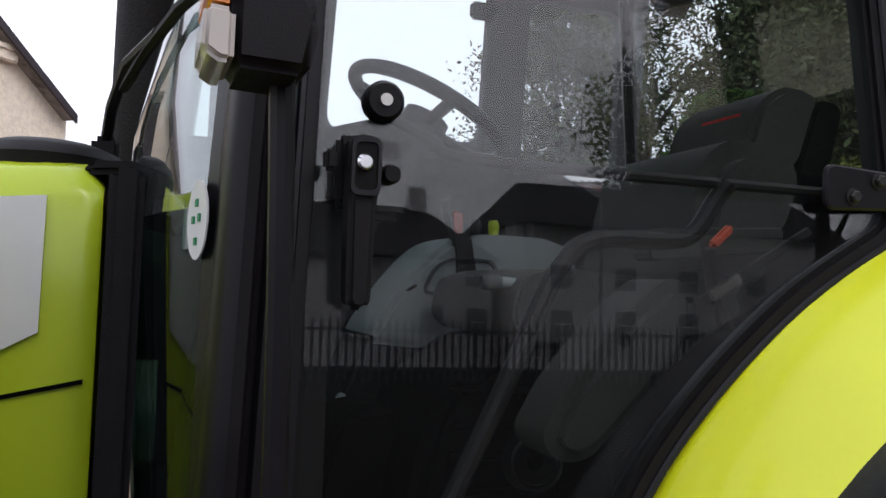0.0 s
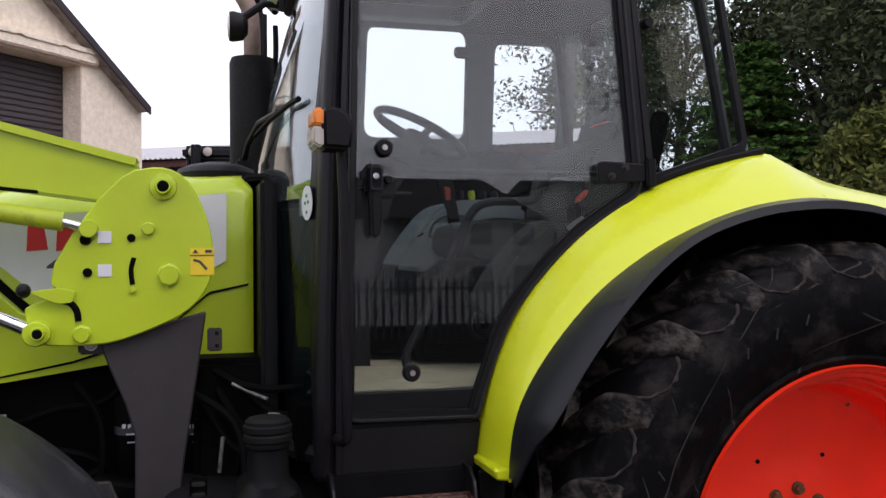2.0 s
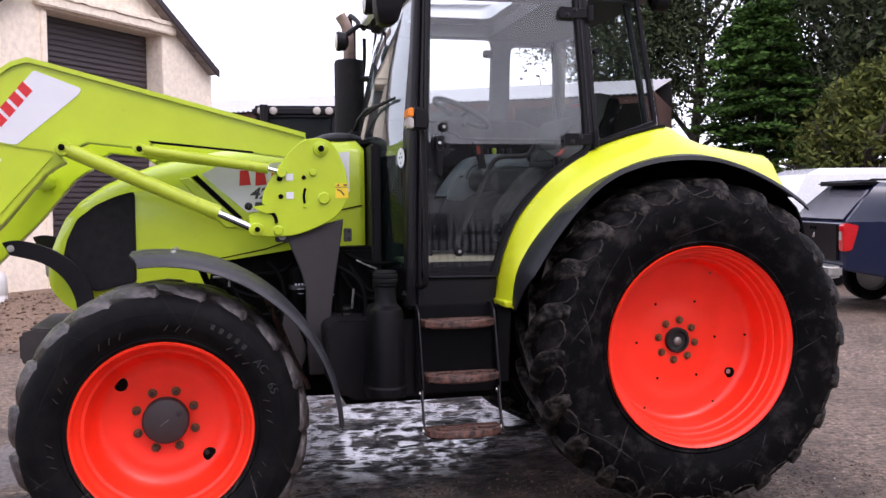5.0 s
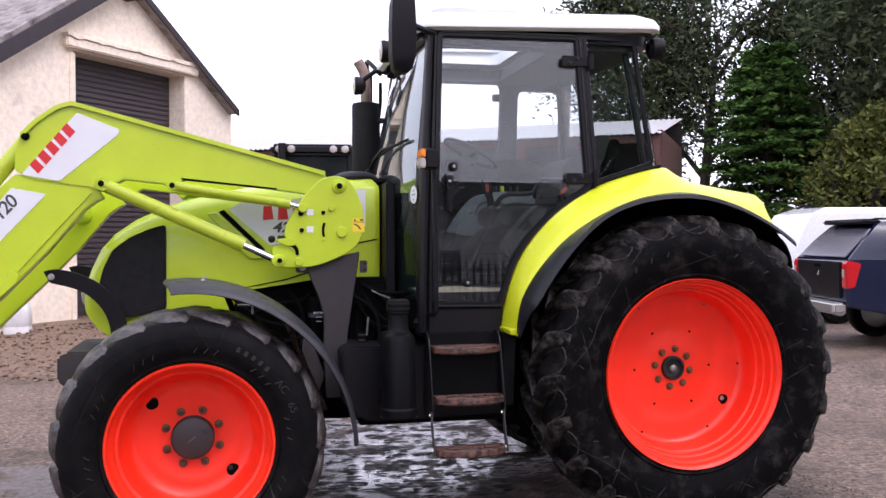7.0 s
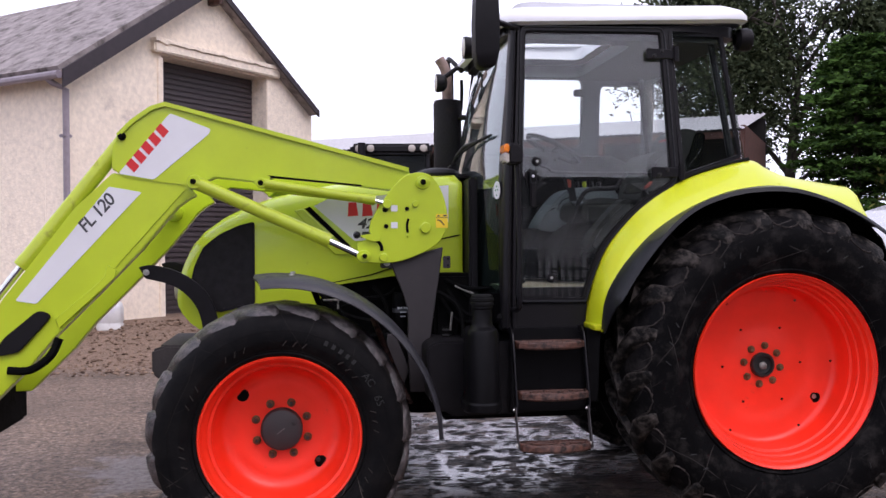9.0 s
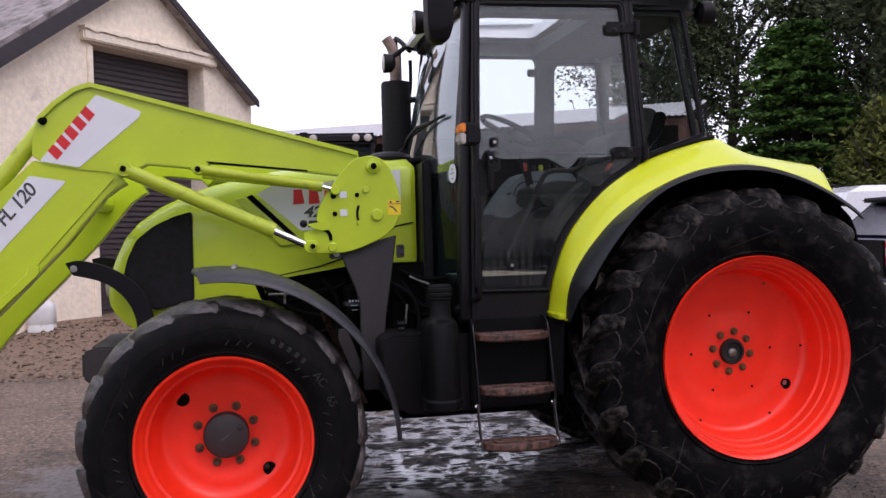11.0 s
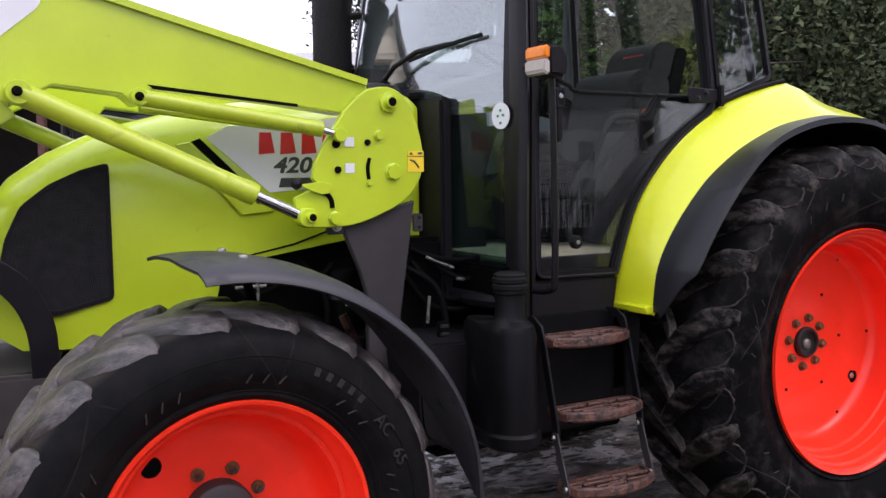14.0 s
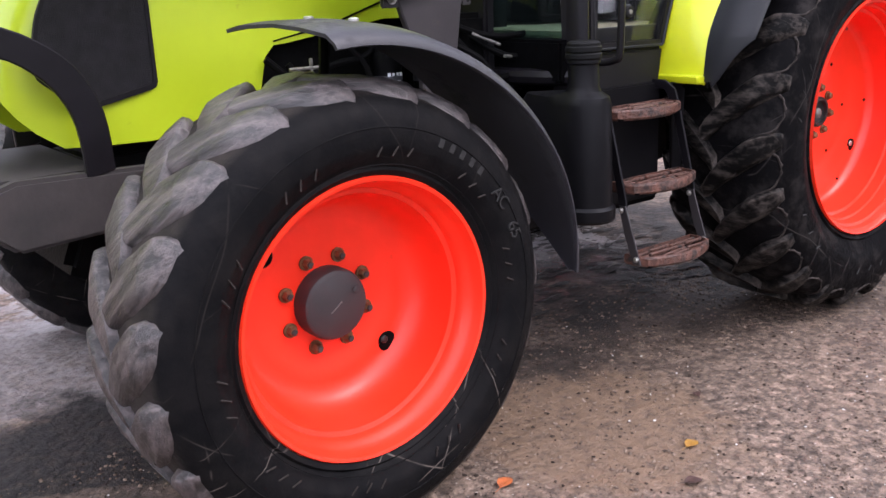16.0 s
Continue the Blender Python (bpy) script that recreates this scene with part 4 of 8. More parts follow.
glass_part("rear_windscreen", thicken(loft(rear_rows), 0.006), GLASS, tractor, "greenish rear window glass curved round the corners")
for s in (0, 1):
    side = lambda y: y if s == 0 else 2 * YC - y
    part("rear_pillar", tube([(-0.035, side(0.30), 1.93), (-0.085, side(0.335), 2.3), (-0.14, side(0.375), 2.69)], 0.020, 8), BLACK, tractor)
# windscreen, wrapping round to the pillars
wrows = []
for z, xa, xf in ((1.12, -1.375, -1.44), (1.45, -1.372, -1.47), (1.80, -1.362, -1.495), (1.95, -1.352, -1.49), (2.25, -1.325, -1.43), (2.5, -1.305, -1.365), (2.655, -1.29, -1.32)):
    y0 = ys(z) + 0.02
    half = [(y0, xa - 0.004)] + [(y0 + dy, xa + (xf - xa) * fr) for dy, fr in ((0.09, 0.32), (0.19, 0.58), (0.36, 0.82), (0.55, 0.95))]
    full = half + [(YC, xf)] + [(2 * YC - y, x) for y, x in reversed(half)]
    wrows.append([(x, y, z) for y, x in full])
glass_part("windscreen", thicken(loft(wrows[2:]), 0.006), GLASS_TINT, tractor, "green-tinted wrap-round windscreen")
glass_part("lower_windscreen", thicken(loft(wrows[:3]), 0.006), GLASS_LOW, tractor, "teal lower windscreen glass, darkened for its dim reflection")


def screen_line(z):
    """The curve of the windscreen at a height, from the near pillar to the far one."""
    lv = ((1.12, -1.375, -1.44), (1.45, -1.372, -1.47), (1.80, -1.362, -1.495), (1.95, -1.352, -1.49), (2.25, -1.325, -1.43), (2.5, -1.305, -1.365), (2.655, -1.29, -1.32))
    for (z0, a0, f0), (z1, a1, f1) in zip(lv, lv[1:]):
        if z0 <= z <= z1:
            s = (z - z0) / (z1 - z0)
            return a0 + (a1 - a0) * s, f0 + (f1 - f0) * s, ys(z) + 0.02
    return lv[0][1], lv[0][2], ys(z) + 0.02


band = []
for z in (1.828, 1.874):
    xa, xf, y0 = screen_line(z)
    line = [(y0 + dy, xa + (xf - xa) * fr + 0.012) for dy, fr in ((0.0, 0.0), (0.09, 0.32), (0.19, 0.58), (0.36, 0.82), (0.55, 0.95))]
    band.append([(x, y, z) for y, x in line] + [(xf + 0.012, YC, z)] + [(x, 2 * YC - y, z) for y, x in reversed(line)])
part("screen_waist", thicken(loft(band), 0.01), BLACK, tractor, "black band across the windscreen at the waist")
for side in (0, 1):
    edge = []
    for z in (1.13, 1.45, 1.80, 1.95, 2.25, 2.5, 2.65):
        xa, xf, y0 = screen_line(z)
        pts = [(xa - 0.010, y0 - 0.010), (xa + (xf - xa) * 0.11 - 0.010, y0 + 0.022), (xa + (xf - xa) * 0.20 - 0.008, y0 + 0.050)]
        edge.append([(x, y if side == 0 else 2 * YC - y, z) for x, y in pts])
    part("screen_edge", thicken(loft(edge), 0.006), BLACK, tractor, "black edge strip of the windscreen")
part("screen_band", tube([(-1.37, 0.15, 1.10), (-1.43, 0.24, 1.10), (-1.46, 0.36, 1.10), (-1.47, YC, 1.10)], 0.03, 8), BLACK, tractor)
part("square_label", boxed((-0.050, 0.0005, -0.008), (0.055, 0.0015, 0.052), 0), CONSOLE, tractor, "pale square label on the glass", 40, Matrix.Translation((-1.403, 0.230, 1.783)) @ Matrix.Rotation(radians(-80), 4, "Z"))
part("round_sticker", lathe([(0, -0.002), (0.048, -0.002), (0.048, 0.0)], (0, 0, 0), "y", 28), WHITE_PLATE, tractor, "white round sticker with green marks on the glass", 40,
     Matrix.Translation((-1.403, 0.230, 1.783)) @ Matrix.Rotation(radians(-80), 4, "Z"))
GREEN_INK = material("green_print", (0.02, 0.22, 0.09), 0.5, grain=0.05)
for dx, dz in ((0.0, 0.020), (-0.014, 0.0), (0.014, 0.002), (0.0, -0.026)):
    part("sticker_mark", boxed((dx, -0.003, dz), (0.011, 0.002, 0.009), 0), GREEN_INK, tractor, "", 40, Matrix.Translation((-1.403, 0.230, 1.783)) @ Matrix.Rotation(radians(-80), 4, "Z"))

# lower cab body, sill and floor
part("sill", slab([(-1.40, 1.03), (-0.95, 1.03), (-0.930, 1.178), (-1.40, 1.178)], 0.135, 0.26, 0.01, 2), PLASTIC, tractor, "black cab sill")
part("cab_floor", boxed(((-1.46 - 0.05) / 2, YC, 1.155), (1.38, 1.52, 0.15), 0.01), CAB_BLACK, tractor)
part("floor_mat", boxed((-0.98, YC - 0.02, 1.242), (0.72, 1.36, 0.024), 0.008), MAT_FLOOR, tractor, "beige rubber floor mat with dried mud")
# opaque black sheet added below the far windows, where glass only reads dark
part("cab_side", slab([(-1.40, 1.12), (0.02, 1.12), (0.02, 1.95), (-0.30, 2.10), (-1.38, 2.10)], 2 * YC - 0.245, 2 * YC - 0.215, 0.01), CAB_BLACK, tractor, "opaque dark sheet added on the far cab side")
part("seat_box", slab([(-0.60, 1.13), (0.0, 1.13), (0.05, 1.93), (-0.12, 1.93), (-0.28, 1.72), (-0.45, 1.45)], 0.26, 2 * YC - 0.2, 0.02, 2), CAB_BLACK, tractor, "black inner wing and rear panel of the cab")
for x0, x1 in ((-1.30, -0.995), (-0.511, -0.398), (-0.07, 0.0)):
    part("far_pillar", loft([[(x0, 2 * YC - ys(z) - 0.05, z), (x1, 2 * YC - ys(z) - 0.05, z), (x1, 2 * YC - ys(z), z), (x0, 2 * YC - ys(z), z)] for z in (1.13, 1.85, 2.67)], True), LINING, tractor, "grey cab pillar")
for outer, inner in (([(-1.0, 2.09), (-0.505, 2.09), (-0.505, 2.668), (-1.0, 2.668)], [(-0.985, 2.150), (-0.520, 2.150), (-0.520, 2.633), (-0.972, 2.633)]),
                     ([(-0.405, 2.02), (-0.05, 1.97), (-0.06, 2.668), (-0.405, 2.668)], [(-0.392, 2.08), (-0.065, 2.03), (-0.085, 2.585), (-0.392, 2.585)])):
    fw = part("far_window_frame", frame_ring(rounded(outer, 0.012), rounded(inner, 0.055), lambda x, z: 2 * YC - ys(z) - 0.045, 0.04), LINING, tractor, "grey frame of the far side window")
    glass_part("far_window", pane(rounded(inner, 0.055), lambda x, z: 2 * YC - ys(z) - 0.02), GLASS, fw, "greenish side glass")
part("window_latch", boxed((-0.545, 2 * YC - ys(2.53) - 0.05, 2.53), (0.075, 0.03, 0.05), 0.008), PLASTIC, tractor)


def ring_slab(outer, inner, z0, z1):
    """A flat ring with a hole, outlines (x, y)."""
    bm = bmesh.new()
    loops = [[bm.verts.new((x, y, z)) for x, y in o] for o, z in ((outer, z0), (inner, z0), (inner, z1), (outer, z1))]
    k = len(outer)
    for a, b in zip(loops, loops[1:] + loops[:1]):
        for i in range(k):
            bm.faces.new((a[i], a[(i + 1) % k], b[(i + 1) % k], b[i]))
    return bm


# roof with its glazed hatch
def roof_outline(d):
    return rounded([(-1.40 + d, 0.20 + d), (0.05 - d, 0.20 + d), (0.05 - d, 2 * YC - 0.20 - d), (-1.40 + d, 2 * YC - 0.20 - d)], 0.12, 5)


hatch = rounded([(-1.20, 0.42), (-0.58, 0.42), (-0.58, 1.46), (-1.20, 1.46)], 0.06, 5)
part("roof_frame", ring_slab(roof_outline(0.06), inset(hatch, -0.02), 2.64, 2.70), BLACK, tractor, "black roof frame")
part("headlining", ring_slab(roof_outline(0.10), hatch, 2.615, 2.638), LINING, tractor, "grey headlining")
roof = bmesh.new()
rr = []
for d, z in ((0.03, 2.690), (0.0, 2.705), (0.0, 2.728), (0.02, 2.765), (0.08, 2.80), (0.20, 2.825)):
    rr.append([roof.verts.new((x, y, z + (x + 0.7) * 0.035)) for x, y in roof_outline(d)])
rr.append([roof.verts.new((x, y, 2.835)) for x, y in inset(hatch, -0.05)])
hi = [roof.verts.new((x, y, 2.735)) for x, y in hatch]
for a, b in zip(rr, rr[1:] + [hi]):
    for i in range(len(a)):
        j = (i + 1) % len(a)
        roof.faces.new((a[i], a[j], b[j], b[i]))
part("roof", roof, WHITE_PAINT, tractor, "white cab roof panel", 45)
glass_part("roof_hatch", slab(hatch, 2.727, 2.733, 0, axis="z"), GLASS_HATCH, tractor, "clear roof hatch glass")

# cab inside: seat, column, console
seat = part("seat_back", slab(rounded([(-0.425, 1.74), (-0.22, 1.70), (-0.12, 1.98), (-0.16, 2.045), (-0.30, 2.055), (-0.365, 2.01)], 0.055, 4), 0.69, 1.20, 0.05, 4), FABRIC, tractor, "grey fabric seat back", 50)
part("seat_back_rest", slab(rounded([(-0.250, 1.98), (-0.11, 1.98), (-0.035, 2.10), (-0.035, 2.180), (-0.125, 2.198), (-0.195, 2.15)], 0.05, 4), 0.77, 1.11, 0.045, 4), FABRIC, seat, "raised back extension with a red label", 50)
part("seat_label", boxed((0, 0, 0), (0.006, 0.15, 0.030), 0.002), RED_INK, seat, "", 40, Matrix.Translation((-0.194, 0.91, 2.120)) @ Matrix.Rotation(radians(-24), 4, "Y"))
part("seat_shell", slab(rounded([(-0.20, 1.70), (-0.09, 1.70), (0.02, 2.16), (-0.05, 2.17)], 0.03, 3), 0.76, 1.13, 0.02, 2), CAB_BLACK, seat)
part("seat_cushion", slab(rounded([(-0.80, 1.655), (-0.785, 1.740), (-0.70, 1.765), (-0.40, 1.742), (-0.30, 1.73), (-0.28, 1.65), (-0.55, 1.62), (-0.76, 1.62)], 0.03, 3), 0.69, 1.20, 0.04, 4), FABRIC, tractor, "grey fabric seat cushion", 50)
pas = part("passenger_cushion", slab(rounded([(-0.800, 1.435), (-0.835, 1.475), (-0.790, 1.560), (-0.690, 1.680), (-0.610, 1.745), (-0.575, 1.745), (-0.545, 1.690), (-0.580, 1.62), (-0.665, 1.52), (-0.745, 1.44)], 0.028, 4), 0.45, 0.62, 0.040, 4), FABRIC, tractor, "folded grey fabric passenger seat", 50)
for x, z in ((-0.700, 1.640), (-0.640, 1.575)):
    part("cushion_button", boxed((x, 0.447, z), (0.020, 0.006, 0.022), 0.003), PLASTIC, pas)
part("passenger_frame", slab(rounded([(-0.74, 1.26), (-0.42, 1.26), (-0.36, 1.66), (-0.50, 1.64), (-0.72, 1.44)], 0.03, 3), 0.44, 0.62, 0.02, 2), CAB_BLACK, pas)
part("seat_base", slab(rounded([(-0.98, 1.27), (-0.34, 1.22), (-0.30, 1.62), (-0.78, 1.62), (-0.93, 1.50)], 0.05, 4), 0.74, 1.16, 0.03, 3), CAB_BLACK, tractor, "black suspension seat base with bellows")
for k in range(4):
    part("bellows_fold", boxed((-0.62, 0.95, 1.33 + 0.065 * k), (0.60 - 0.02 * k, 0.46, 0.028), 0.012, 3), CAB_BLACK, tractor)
part("armrest", slab(rounded([(-0.56, 1.780), (-0.26, 1.81), (-0.24, 1.865), (-0.54, 1.845)], 0.025, 3), 0.62, 0.685, 0.02, 3), FABRIC, tractor, "", 50)
part("belt_buckle", boxed((0, 0, 0), (0.060, 0.018, 0.018), 0.006, 3), SWITCH, tractor, "orange-red belt buckle", 40, Matrix.Translation((-0.425, 0.58, 1.832)) @ Matrix.Rotation(radians(-42), 4, "Y"))
part("buckle_stalk", tube([(-0.45, 0.58, 1.81), (-0.42, 0.60, 1.72), (-0.36, 0.62, 1.62)], 0.016, 8), PLASTIC, tractor)
part("belt_strap", slab([(-0.330, 1.850), (-0.320, 1.838), (-0.545, 1.696), (-0.560, 1.712)], 0.455, 0.462, 0.002), SEAL, tractor, "black seat belt strap")
part("belt_tongue", boxed((0, 0, 0), (0.070, 0.006, 0.020), 0.003), ZINC, tractor, "steel belt tongue", 40, Matrix.Translation((-0.505, 0.450, 1.735)) @ Matrix.Rotation(radians(-32), 4, "Y"))
part("belt_reel", boxed((-0.555, 0.46, 1.690), (0.055, 0.05, 0.050), 0.010), PLASTIC, tractor)
console_line = [(v.x, v.y) for v in smooth_line([(-1.045, 1.300, 0), (-0.990, 1.435, 0), (-0.935, 1.545, 0), (-0.893, 1.632, 0), (-0.845, 1.705, 0), (-0.765, 1.800, 0), (-0.696, 1.846, 0), (-0.60, 1.860, 0), (-0.45, 1.858, 0)], 5)]
con = part("side_console", slab(console_line[12:] + [(-0.36, 1.83), (-0.36, 1.60), (-0.62, 1.580), (-0.80, 1.565), (-0.90, 1.575)], 1.30, 1.62, 0.035, 4), CONSOLE, tractor, "pale grey side console with levers", 40)
part("console_skirt", slab(console_line[:14] + [(-0.40, 1.60), (-0.40, 1.28), (-1.02, 1.28)], 1.325, 1.62, 0.02, 3), SKIRT, tractor, "dark grey lower console skirt", 40)
part("skirt_edge", slab([(-1.048, 1.300), (-0.985, 1.455), (-0.968, 1.450), (-0.998, 1.330), (-1.015, 1.295)], 1.29, 1.33, 0.006), CONSOLE, tractor, "pale strip at the foot of the console")
pocket = rounded([(-0.792, 1.700), (-0.590, 1.690), (-0.590, 1.792), (-0.70, 1.800), (-0.760, 1.775)], 0.03, 4)
part("lever_pocket", frame_ring(pocket, inset(pocket, 0.008), lambda x, z: 1.290, 0.012), LINING, con, "moulded pocket edge")
part("console_slot", boxed((0, 0, 0), (0.030, 0.006, 0.008), 0.002), DARK, con, "", 40, Matrix.Translation((-0.815, 1.2985, 1.715)) @ Matrix.Rotation(radians(-30), 4, "Y"))
part("console_mud", slab(rounded([(-1.06, 1.262), (-0.96, 1.262), (-0.93, 1.30), (-0.985, 1.335), (-1.05, 1.31)], 0.015), 1.18, 1.32, 0.01), MUFFLER, tractor, "dark muddy foot of the console")
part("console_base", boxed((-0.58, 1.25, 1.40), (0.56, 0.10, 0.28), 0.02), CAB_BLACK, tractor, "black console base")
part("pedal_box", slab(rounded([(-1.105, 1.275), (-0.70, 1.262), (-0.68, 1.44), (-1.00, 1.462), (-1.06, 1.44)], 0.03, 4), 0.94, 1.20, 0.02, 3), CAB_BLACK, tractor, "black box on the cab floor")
lever = part("hand_lever", loft([[(x - w, 1.285, z), (x + w, 1.285, z), (x + w, 1.33, z), (x - w, 1.33, z)] for x, z, w in ((-0.672, 1.745, 0.026), (-0.680, 1.80, 0.022), (-0.690, 1.855, 0.022), (-0.702, 1.905, 0.028), (-0.708, 1.935, 0.026), (-0.710, 1.945, 0.014))], True), PLASTIC, tractor, "black joystick lever with an orange switch", 60)
part("lever_switch", slab(rounded([(-0.714, 1.858), (-0.694, 1.856), (-0.694, 1.905), (-0.720, 1.914)], 0.007, 3), 1.276, 1.288, 0.003, 2), SWITCH, lever, "orange-red switch")
for k, mat_ in enumerate((PLASTIC, LIME_WORN, PLASTIC, PLASTIC)):
    part("lever_knob", tube([(-0.625 + 0.05 * k, 1.36, 1.83), (-0.632 + 0.05 * k, 1.35, 1.885), (-0.634 + 0.05 * k, 1.35, 1.90)], [0.007, 0.015, 0.011], 10), mat_, tractor)
rail_in = part("grab_rail", tube([(-0.735, 0.74, 1.728), (-0.825, 0.74, 1.733)], 0.010, 10), CONSOLE, tractor, "pale rod beside the seat")
for x in (-0.735, -0.825):
    part("rail_joint", lathe([(0, -0.020), (0.012, -0.020), (0.016, -0.012), (0.016, 0.012), (0.012, 0.020), (0, 0.020)], (x, 0.74, 1.73), "x", 14), LINING, rail_in)
for cx, cy, cz, cr in ((-0.845, 0.925, 1.385, 0.050), (-0.740, 0.700, 1.395, 0.055)):
    boot = part("rubber_boot", lathe([(cr * 0.30, -0.004), (cr * 0.55, -0.012), (cr * 0.7, -0.016), (cr * 0.8, -0.006), (cr, -0.012), (cr * 1.08, 0.02)], (cx, cy, cz), "y", 28), PLASTIC, tractor, "round ribbed black boot")
    part("boot_ring", lathe([(cr * 0.86, -0.014), (cr * 0.93, -0.017), (cr * 0.99, -0.013)], (cx, cy, cz), "y", 28), HUB, boot)
for z, x0, x1 in ((1.905, -1.02, -0.78), (1.862, -1.06, -0.93)):
    part("far_rod", tube([(x0, 1.60, z), (x1, 1.60, z - 0.004)], 0.007, 8), HUB, tractor)
part("steering_column", loft([[(x - w, YC - w, z), (x + w, YC - w, z), (x + w, YC + w, z), (x - w, YC + w, z)] for x, z, w in ((-1.26, 1.14, 0.14), (-1.24, 1.55, 0.12), (-1.16, 1.85, 0.13), (-1.02, 1.99, 0.09), (-0.95, 2.05, 0.05))], True), PLASTIC, tractor, "black steering column", 60)
part("dashboard", slab(rounded([(-1.40, 1.80), (-1.10, 1.88), (-0.98, 1.99), (-1.06, 2.02), (-1.40, 1.92)], 0.03, 3), YC - 0.24, YC + 0.24, 0.02, 2), PLASTIC, tractor, "black dashboard")
wheel_tilt = Matrix.Translation((-0.903, YC, 2.078)) @ Matrix.Rotation(radians(27), 4, "Y")
ringpts = [wheel_tilt @ Vector((0.175 * math.cos(a), 0.175 * math.sin(a), 0)) for a in (2 * math.pi * k / 40 for k in range(41))]
sw = part("steering_wheel", tube(ringpts, 0.015, 10), PLASTIC, tractor, "black steering wheel")
for a in (0.5, 2.6, 4.7):
    part("spoke", tube([wheel_tilt @ Vector((0.17 * math.cos(a), 0.17 * math.sin(a), 0)), wheel_tilt @ Vector((0, 0, -0.03))], 0.013, 8), PLASTIC, sw)
part("wheel_boss", tube([wheel_tilt @ Vector((0, 0, -0.06)), wheel_tilt @ Vector((0, 0, -0.005))], 0.05, 16), PLASTIC, sw)

# ---- tractor: wings over the rear wheels ----
C1 = [(-0.945, 1.055), (-0.925, 1.20), (-0.885, 1.345), (-0.805, 1.505), (-0.67, 1.66), (-0.53, 1.765), (-0.39, 1.835), (-0.20, 1.900), (0.0, 1.945), (0.09, 1.906), (0.19, 1.862), (0.36, 1.832), (0.52, 1.806), (0.595, 1.790), (0.602, 1.745)]
C2 = [(-0.915, 1.050), (-0.900, 1.18), (-0.865, 1.28), (-0.785, 1.40), (-0.665, 1.53), (-0.545, 1.62), (-0.42, 1.69), (-0.25, 1.757), (-0.08, 1.790), (0.03, 1.794), (0.13, 1.782), (0.28, 1.742), (0.43, 1.682), (0.545, 1.622), (0.60, 1.588)]
C3 = [(-0.905, 1.085), (-0.865, 1.185), (-0.82, 1.270), (-0.74, 1.395), (-0.635, 1.530), (-0.53, 1.640), (-0.41, 1.715), (-0.25, 1.758), (-0.10, 1.770), (0.03, 1.765), (0.13, 1.748), (0.28, 1.700), (0.43, 1.625), (0.545, 1.550), (0.605, 1.500)]


def wing(side):
    f = (lambda y: y) if side == 0 else (lambda y: 2 * YC - y)
    a, b, c = (smooth_line([(x, 0, z) for x, z in C], 4) for C in (C1, C2, C3))
    top, lip = [], []
    for i, (p, q, r) in enumerate(zip(a, b, c)):
        # the plastic extension runs out to a point at the foot
        r = q.lerp(r, 0.72 * min(1.0, 0.12 + i / 9))
        reach = min(1.0, 0.25 + i / 8)
        k = max(0.0, min(1.0, (p.x + 0.1) / 0.5))
        top.append([(p.x, f(0.170), p.z), (p.x * 0.72 + q.x * 0.28, f(0.085), p.z * 0.74 + q.z * 0.26 + 0.008), (q.x, f(-0.030), q.z), (q.x * 0.9 + r.x * 0.1, f(-0.040), q.z * 0.9 + r.z * 0.1 - 0.012)])
        lip.append([(q.x, f(-0.026), q.z - 0.010), (q.x * 0.75 + r.x * 0.25, f(-0.026 - 0.069 * reach), q.z * 0.78 + r.z * 0.22), (r.x, f(-0.026 - 0.179 * reach), r.z), (r.x + 0.004, f(-0.026 - 0.186 * reach), r.z - 0.022)])
    w = part("rear_wing", thicken(loft(top), 0.014), YELLOW, tractor, "bright yellow-green rear wheel wing", 28)
    part("wing_flare", thicken(loft(lip), 0.010), FLARE, w, "dark grey plastic wing extension", 60)
    inner = [[(q.x * 0.99, f(-0.05), q.z - 0.022), (q.x * 0.985, f(0.12), q.z - 0.03), (q.x * 0.97, f(0.29), q.z - 0.04), (q.x * 0.95, f(0.31), 0.9)] for q in b + [Vector((0.655, 0, 1.535)), Vector((0.685, 0, 1.47)), Vector((0.70, 0, 1.40))]]
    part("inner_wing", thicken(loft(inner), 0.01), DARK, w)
    foot = slab([(-0.955, 1.075), (-0.905, 1.075), (-0.895, 1.04), (-0.948, 1.045)], min(f(-0.042), f(0.17)), max(f(-0.042), f(0.17)), 0.006)
    part("wing_foot", foot, YELLOW, w)
    return w


wing(0)
wing(1)
part("wing_trim", tube([(x - 0.006, 0.160, z + 0.006) for x, z in ((v.x, v.z) for v in smooth_line([(x, 0, z) for x, z in C1[1:9]], 4))], 0.011, 8), SEAL, tractor)

# ---- tractor: steps and tank ----
def step_outline(x, y, d=0.0):
    """A tread with a bowed front edge."""
    front = [(x + 0.186 * u * (1 - d / 0.186), y + 0.062 * u * u + d + (0.035 if abs(u) > 0.99 else 0)) for u in (-1, -0.93, -0.8, -0.6, -0.3, 0, 0.3, 0.6, 0.8, 0.93, 1)]
    return front + [(x + 0.186 - d, y + 0.150 - d), (x - 0.186 + d, y + 0.150 - d)]


